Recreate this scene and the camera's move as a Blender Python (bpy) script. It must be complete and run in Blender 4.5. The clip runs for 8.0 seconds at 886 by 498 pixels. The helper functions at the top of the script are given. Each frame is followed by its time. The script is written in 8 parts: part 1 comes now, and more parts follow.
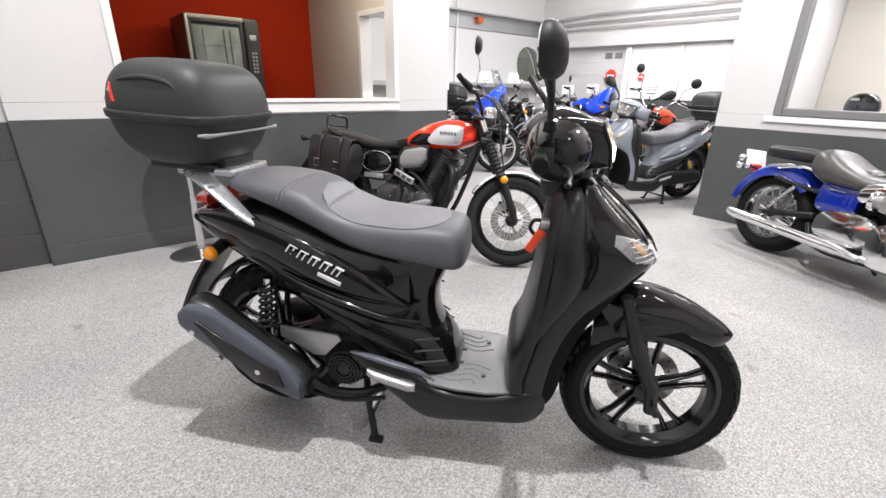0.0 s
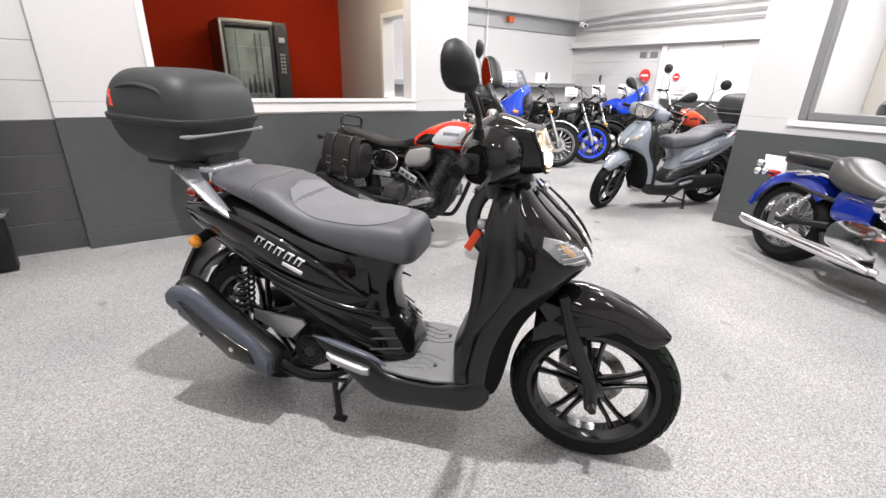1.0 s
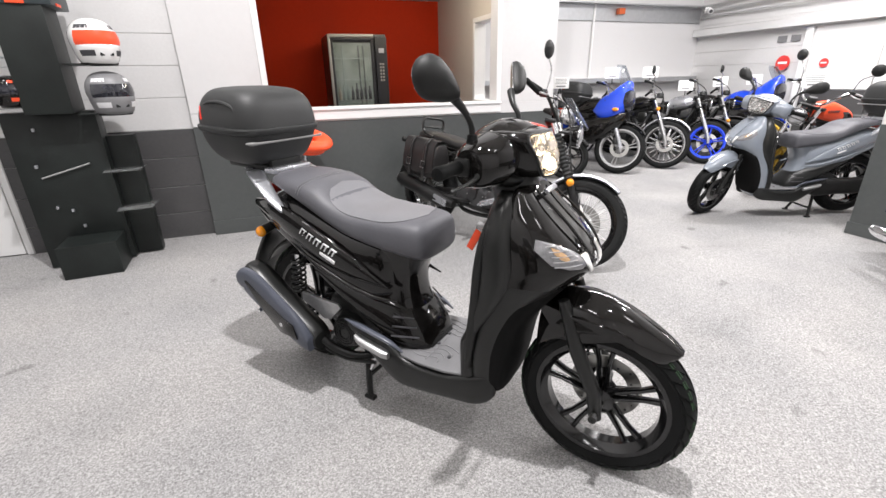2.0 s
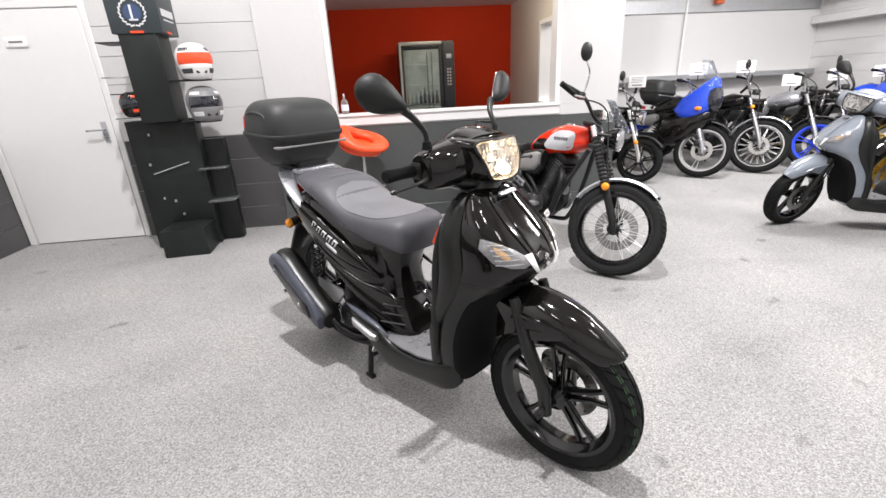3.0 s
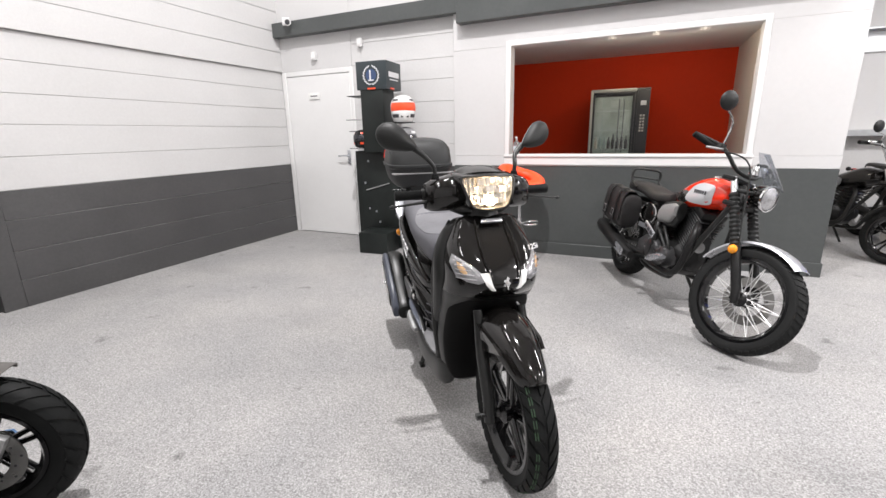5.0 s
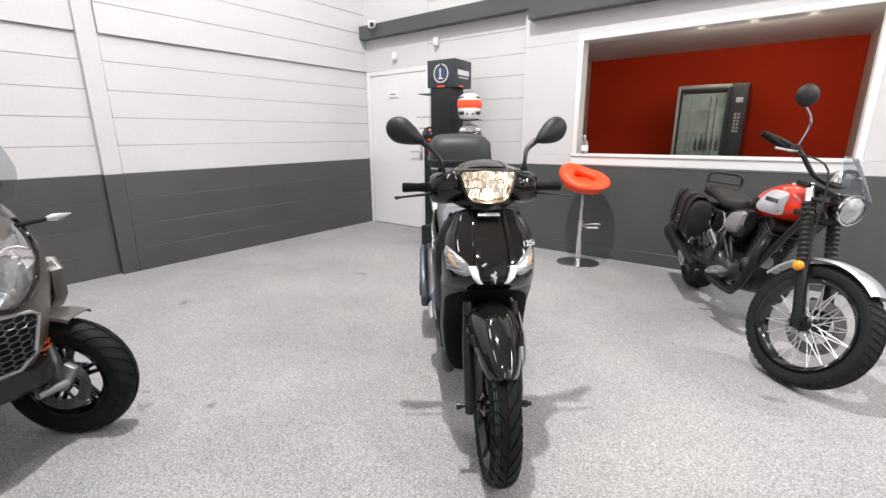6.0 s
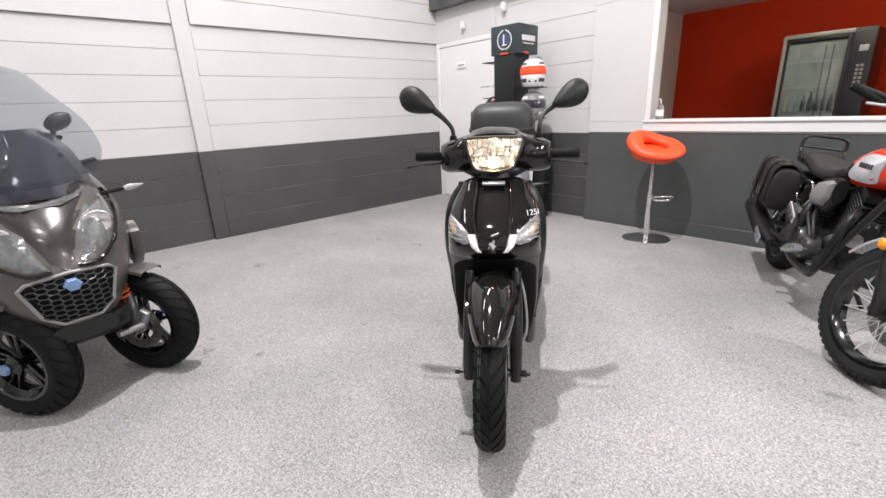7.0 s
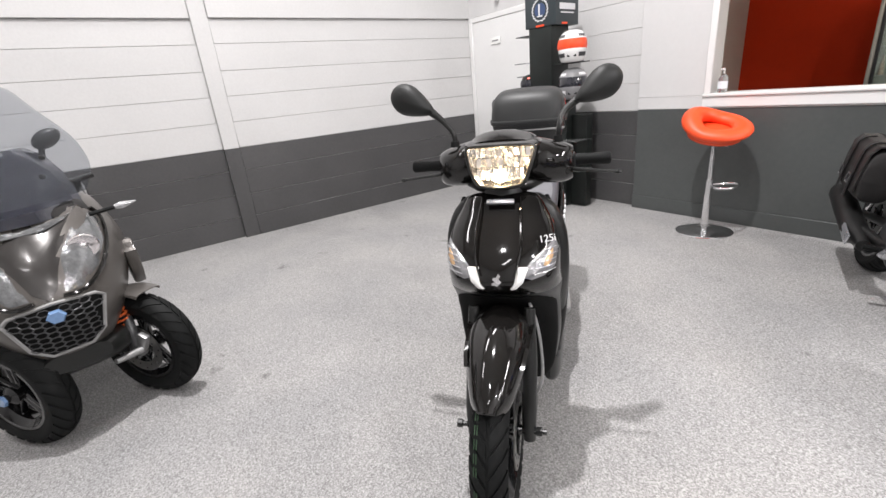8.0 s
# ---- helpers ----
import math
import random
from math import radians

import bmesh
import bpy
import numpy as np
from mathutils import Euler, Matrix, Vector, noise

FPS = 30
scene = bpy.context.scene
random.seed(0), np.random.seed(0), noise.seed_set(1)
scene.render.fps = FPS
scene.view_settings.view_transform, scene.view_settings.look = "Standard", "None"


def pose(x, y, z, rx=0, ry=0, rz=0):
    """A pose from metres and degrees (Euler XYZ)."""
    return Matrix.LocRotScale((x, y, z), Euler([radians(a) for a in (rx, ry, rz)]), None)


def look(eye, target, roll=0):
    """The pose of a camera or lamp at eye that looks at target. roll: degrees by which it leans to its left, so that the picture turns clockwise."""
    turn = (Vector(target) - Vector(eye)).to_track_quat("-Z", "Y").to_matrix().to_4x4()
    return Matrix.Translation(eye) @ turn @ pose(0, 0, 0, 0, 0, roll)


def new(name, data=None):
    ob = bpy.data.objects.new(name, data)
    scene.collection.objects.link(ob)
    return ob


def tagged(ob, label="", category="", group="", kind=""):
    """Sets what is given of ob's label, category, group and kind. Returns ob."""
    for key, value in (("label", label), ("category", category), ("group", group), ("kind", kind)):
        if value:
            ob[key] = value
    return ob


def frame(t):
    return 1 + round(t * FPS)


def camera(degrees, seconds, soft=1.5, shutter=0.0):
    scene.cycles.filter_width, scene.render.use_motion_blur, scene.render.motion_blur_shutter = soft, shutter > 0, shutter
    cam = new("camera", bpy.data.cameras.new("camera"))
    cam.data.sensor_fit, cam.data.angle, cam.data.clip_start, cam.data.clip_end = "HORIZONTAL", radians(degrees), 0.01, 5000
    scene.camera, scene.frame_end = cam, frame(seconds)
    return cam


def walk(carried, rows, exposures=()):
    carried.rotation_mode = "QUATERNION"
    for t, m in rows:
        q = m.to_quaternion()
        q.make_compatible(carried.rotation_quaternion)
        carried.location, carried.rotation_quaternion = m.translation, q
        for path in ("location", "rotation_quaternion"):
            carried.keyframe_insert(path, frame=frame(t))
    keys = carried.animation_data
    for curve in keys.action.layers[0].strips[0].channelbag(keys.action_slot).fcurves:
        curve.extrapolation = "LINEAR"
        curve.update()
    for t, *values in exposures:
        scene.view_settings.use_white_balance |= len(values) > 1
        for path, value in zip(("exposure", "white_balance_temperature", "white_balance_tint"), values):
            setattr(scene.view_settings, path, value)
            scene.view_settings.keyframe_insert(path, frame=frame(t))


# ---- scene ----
cam = camera(90.7, 8.0)
PATH = [
    (0, (-0.606, -1.062, 1.176), (0.597, 0.372, 0.47), 1.3),
    (0.5, (-0.529, -1.189, 1.192), (0.651, 0.264, 0.486), 1.3),
    (1, (-0.446, -1.297, 1.213), (0.616, 0.237, 0.494), 1.5),
    (1.5, (-0.332, -1.397, 1.216), (0.518, 0.261, 0.491), 0.4),
    (2, (-0.199, -1.514, 1.239), (0.418, 0.246, 0.518), -1.2),
    (2.2, (-0.14, -1.554, 1.245), (0.396, 0.232, 0.522), -1.4),
    (3.3, (0.276, -1.801, 1.264), (0.36, 0.075, 0.575), -3.3),
    (3.5, (0.343, -1.834, 1.265), (0.337, 0.051, 0.597), -3.4),
    (4, (0.567, -1.903, 1.269), (0.292, -0.015, 0.671), -3.0),
    (4.5, (0.8, -1.948, 1.257), (0.255, -0.101, 0.718), -2.0),
    (4.7, (0.892, -1.967, 1.252), (0.24, -0.149, 0.731), -1.6),
    (5.8, (1.31, -1.861, 1.231), (0.215, -0.264, 0.732), -0.4),
    (6, (1.362, -1.823, 1.224), (0.206, -0.271, 0.72), -0.3),
    (6.5, (1.532, -1.733, 1.186), (0.228, -0.317, 0.644), -1.0),
    (7, (1.619, -1.629, 1.199), (0.182, -0.377, 0.594), -2.5),
    (7.5, (1.602, -1.474, 1.236), (0.081, -0.354, 0.581), -4.2),
    (8, (1.492, -1.297, 1.271), (-0.061, -0.242, 0.583), -5.6),
]
walk(cam, [(t, look(eye, target, roll)) for t, eye, target, roll in PATH], [(0.0, 0.06), (2.0, 0.06), (4.5, 0.0), (8.0, -0.05)])

# ---- world and light ----
world = bpy.data.worlds.new("world")
scene.world = world
world.use_nodes = True
world.node_tree.nodes["Background"].inputs[0].default_value = (0.9, 0.95, 1.0, 1)
world.node_tree.nodes["Background"].inputs[1].default_value = 0.3


def strip_lamp(x, y, z, sx, sy, watts, turn=0.0, col=(1.0, 0.972, 0.980)):
    """A rectangular overhead lamp, out of view, that shines down."""
    d = bpy.data.lights.new("strip_lamp", "AREA")
    d.shape, d.size, d.size_y, d.energy, d.color = "RECTANGLE", sx, sy, watts, col
    ob = new("strip_lamp", d)
    ob.matrix_world = pose(x, y, z, 0, 0, turn)
    return ob


LAMPS = [  # x, y, z, size x, size y, watts
    (0.066, -0.56, 6.0, 0.14, 0.14, 350),
    # unseen strip, added as fill for the west side
    (-2.2, -1.2, 6.0, 0.22, 1.2, 40),
    (3.3, -0.3, 3.42, 0.12, 0.12, 46),
    (1.45, -2.3, 6.0, 0.14, 0.14, 56),
    # three more unseen fill strips, added for the walls and the south end
    (-2.0, -3.4, 6.0, 0.22, 1.2, 36),
    (2.9, -3.4, 6.0, 0.22, 1.2, 26),
    (-1.7, 0.85, 6.0, 0.22, 1.2, 56),
    # unseen lamps added to brighten the far bay
    (3.9, 2.3, 3.42, 1.2, 0.22, 92),
    (5.6, 2.5, 3.42, 1.2, 0.22, 76),
    (5.2, 1.3, 3.42, 1.2, 0.22, 60),
    # unseen lamp added to brighten the office behind its window
    (5.7, -1.0, 2.6, 0.22, 1.2, 95),
]
for row in LAMPS:
    strip_lamp(*row)
# point lamps added as fill in the snack room, below its tube fitting
for x in (0.65, 1.05, 1.45):
    d = bpy.data.lights.new("snack_fill_lamp", "POINT")
    d.energy, d.color, d.shadow_soft_size = 4.8, (1.0, 0.88, 0.70), 0.03
    new("snack_fill_lamp", d).location = (x, 3.1, 2.08)

# ---- materials ----
def mat(name, col, rough=0.5, metal=0.0, grain=0.0, scale=40.0, bump=0.0, coat=0.0, stain=0.0, stain_scale=1.5, emit=0.0, ior=1.45, trans=0.0, spec=0.5, rand=0.0, bump_scale=None, dist=0.002):
    """A surface with a fine grain, large soft stains and a fine relief, all in metres."""
    m = bpy.data.materials.new(name)
    m.use_nodes = True
    n, l = m.node_tree.nodes, m.node_tree.links
    p = n["Principled BSDF"]
    p.inputs["Base Color"].default_value = (*col, 1)
    p.inputs["Roughness"].default_value = rough
    p.inputs["Metallic"].default_value = metal
    p.inputs["IOR"].default_value = ior
    p.inputs["Transmission Weight"].default_value = trans
    p.inputs["Coat Weight"].default_value = coat
    p.inputs["Coat Roughness"].default_value = 0.04
    p.inputs["Specular IOR Level"].default_value = spec
    if emit:
        p.inputs["Emission Color"].default_value = (*col, 1)
        p.inputs["Emission Strength"].default_value = emit
    if grain or stain or bump or rand:
        geo = n.new("ShaderNodeTexCoord")
        fine = n.new("ShaderNodeTexNoise")
        fine.inputs["Scale"].default_value, fine.inputs["Detail"].default_value = scale, 4.0
        l.new(geo.outputs["Object"], fine.inputs["Vector"])
        big = n.new("ShaderNodeTexNoise")
        big.inputs["Scale"].default_value, big.inputs["Detail"].default_value = stain_scale, 3.0
        l.new(geo.outputs["Object"], big.inputs["Vector"])
        value = None
        for src, amount in ((fine, grain), (big, stain)):
            r = n.new("ShaderNodeMapRange")
            r.inputs["From Min"].default_value, r.inputs["From Max"].default_value = 0.25, 0.75
            r.inputs["To Min"].default_value, r.inputs["To Max"].default_value = 1 - amount, 1 + amount
            l.new(src.outputs["Fac"], r.inputs["Value"])
            if value is None:
                value = r.outputs["Result"]
            else:
                mul = n.new("ShaderNodeMath")
                mul.operation = "MULTIPLY"
                l.new(value, mul.inputs[0]), l.new(r.outputs["Result"], mul.inputs[1])
                value = mul.outputs[0]
        if rand:
            info = n.new("ShaderNodeObjectInfo")
            r = n.new("ShaderNodeMapRange")
            r.inputs["To Min"].default_value, r.inputs["To Max"].default_value = 1 - rand, 1 + rand
            l.new(info.outputs["Random"], r.inputs["Value"])
            mul = n.new("ShaderNodeMath")
            mul.operation = "MULTIPLY"
            l.new(value, mul.inputs[0]), l.new(r.outputs["Result"], mul.inputs[1])
            value = mul.outputs[0]
        tint = n.new("ShaderNodeVectorMath")
        tint.operation = "SCALE"
        tint.inputs[0].default_value = col
        l.new(value, tint.inputs["Scale"])
        l.new(tint.outputs["Vector"], p.inputs["Base Color"])
        rr = n.new("ShaderNodeMapRange")
        rr.inputs["To Min"].default_value, rr.inputs["To Max"].default_value = max(0.02, rough * 0.8), min(1.0, rough * 1.2)
        l.new(big.outputs["Fac"], rr.inputs["Value"])
        l.new(rr.outputs["Result"], p.inputs["Roughness"])
        if bump:
            b = n.new("ShaderNodeBump")
            b.inputs["Strength"].default_value, b.inputs["Distance"].default_value = bump, dist
            src = fine
            if bump_scale:
                src = n.new("ShaderNodeTexNoise")
                src.inputs["Scale"].default_value, src.inputs["Detail"].default_value = bump_scale, 3.0
                l.new(geo.outputs["Object"], src.inputs["Vector"])
            l.new(src.outputs["Fac"], b.inputs["Height"])
            l.new(b.outputs["Normal"], p.inputs["Normal"])
    return m


def carpet_mat():
    """Heather-grey needle-punch carpet: speckle, tufts and worn patches."""
    m = mat("carpet", (0.345, 0.343, 0.348), 0.95, spec=0.1)
    n, l = m.node_tree.nodes, m.node_tree.links
    p = n["Principled BSDF"]
    geo = n.new("ShaderNodeTexCoord")

    def noise_at(scale, detail, lo, hi, a, b, stretch=None):
        t = n.new("ShaderNodeTexNoise")
        t.inputs["Scale"].default_value, t.inputs["Detail"].default_value = scale, detail
        if stretch:
            mp = n.new("ShaderNodeMapping")
            mp.inputs["Scale"].default_value = stretch
            l.new(geo.outputs["Object"], mp.inputs["Vector"]), l.new(mp.outputs["Vector"], t.inputs["Vector"])
        else:
            l.new(geo.outputs["Object"], t.inputs["Vector"])
        r = n.new("ShaderNodeMapRange")
        for k, v in (("From Min", lo), ("From Max", hi), ("To Min", a), ("To Max", b)):
            r.inputs[k].default_value = v
        l.new(t.outputs["Fac"], r.inputs["Value"])
        return t, r.outputs["Result"]

    tuft = n.new("ShaderNodeTexVoronoi")
    tuft.inputs["Scale"].default_value = 230
    l.new(geo.outputs["Object"], tuft.inputs["Vector"])
    grey = n.new("ShaderNodeSeparateColor")
    l.new(tuft.outputs["Color"], grey.inputs["Color"])
    r = n.new("ShaderNodeMapRange")
    r.inputs["To Min"].default_value, r.inputs["To Max"].default_value = 0.66, 1.34
    l.new(grey.outputs["Red"], r.inputs["Value"])
    a = r.outputs["Result"]
    speck, b = noise_at(110, 3, 0.34, 0.66, 0.84, 1.16)
    worn, c = noise_at(1.3, 4, 0.3, 0.7, 0.88, 1.08)
    drag, d = noise_at(0.8, 5, 0.56, 0.76, 1.0, 0.86, (1.0, 2.4, 1.0))
    spot, e = noise_at(5.5, 2, 0.69, 0.75, 1.0, 0.70)
    value = a
    for s in (b, c, d, e):
        mul = n.new("ShaderNodeMath")
        mul.operation = "MULTIPLY"
        l.new(value, mul.inputs[0]), l.new(s, mul.inputs[1])
        value = mul.outputs[0]
    hue = n.new("ShaderNodeMix")
    hue.data_type = "RGBA"
    hue.inputs["A"].default_value, hue.inputs["B"].default_value = (0.300, 0.302, 0.308, 1), (0.312, 0.301, 0.288, 1)
    l.new(worn.outputs["Fac"], hue.inputs["Factor"])
    tint = n.new("ShaderNodeVectorMath")
    tint.operation = "SCALE"
    l.new(hue.outputs["Result"], tint.inputs[0])
    l.new(value, tint.inputs["Scale"])
    l.new(tint.outputs["Vector"], p.inputs["Base Color"])
    bu = n.new("ShaderNodeBump")
    bu.inputs["Strength"].default_value, bu.inputs["Distance"].default_value = 0.30, 0.003
    l.new(tuft.outputs["Distance"], bu.inputs["Height"])
    l.new(bu.outputs["Normal"], p.inputs["Normal"])
    return m


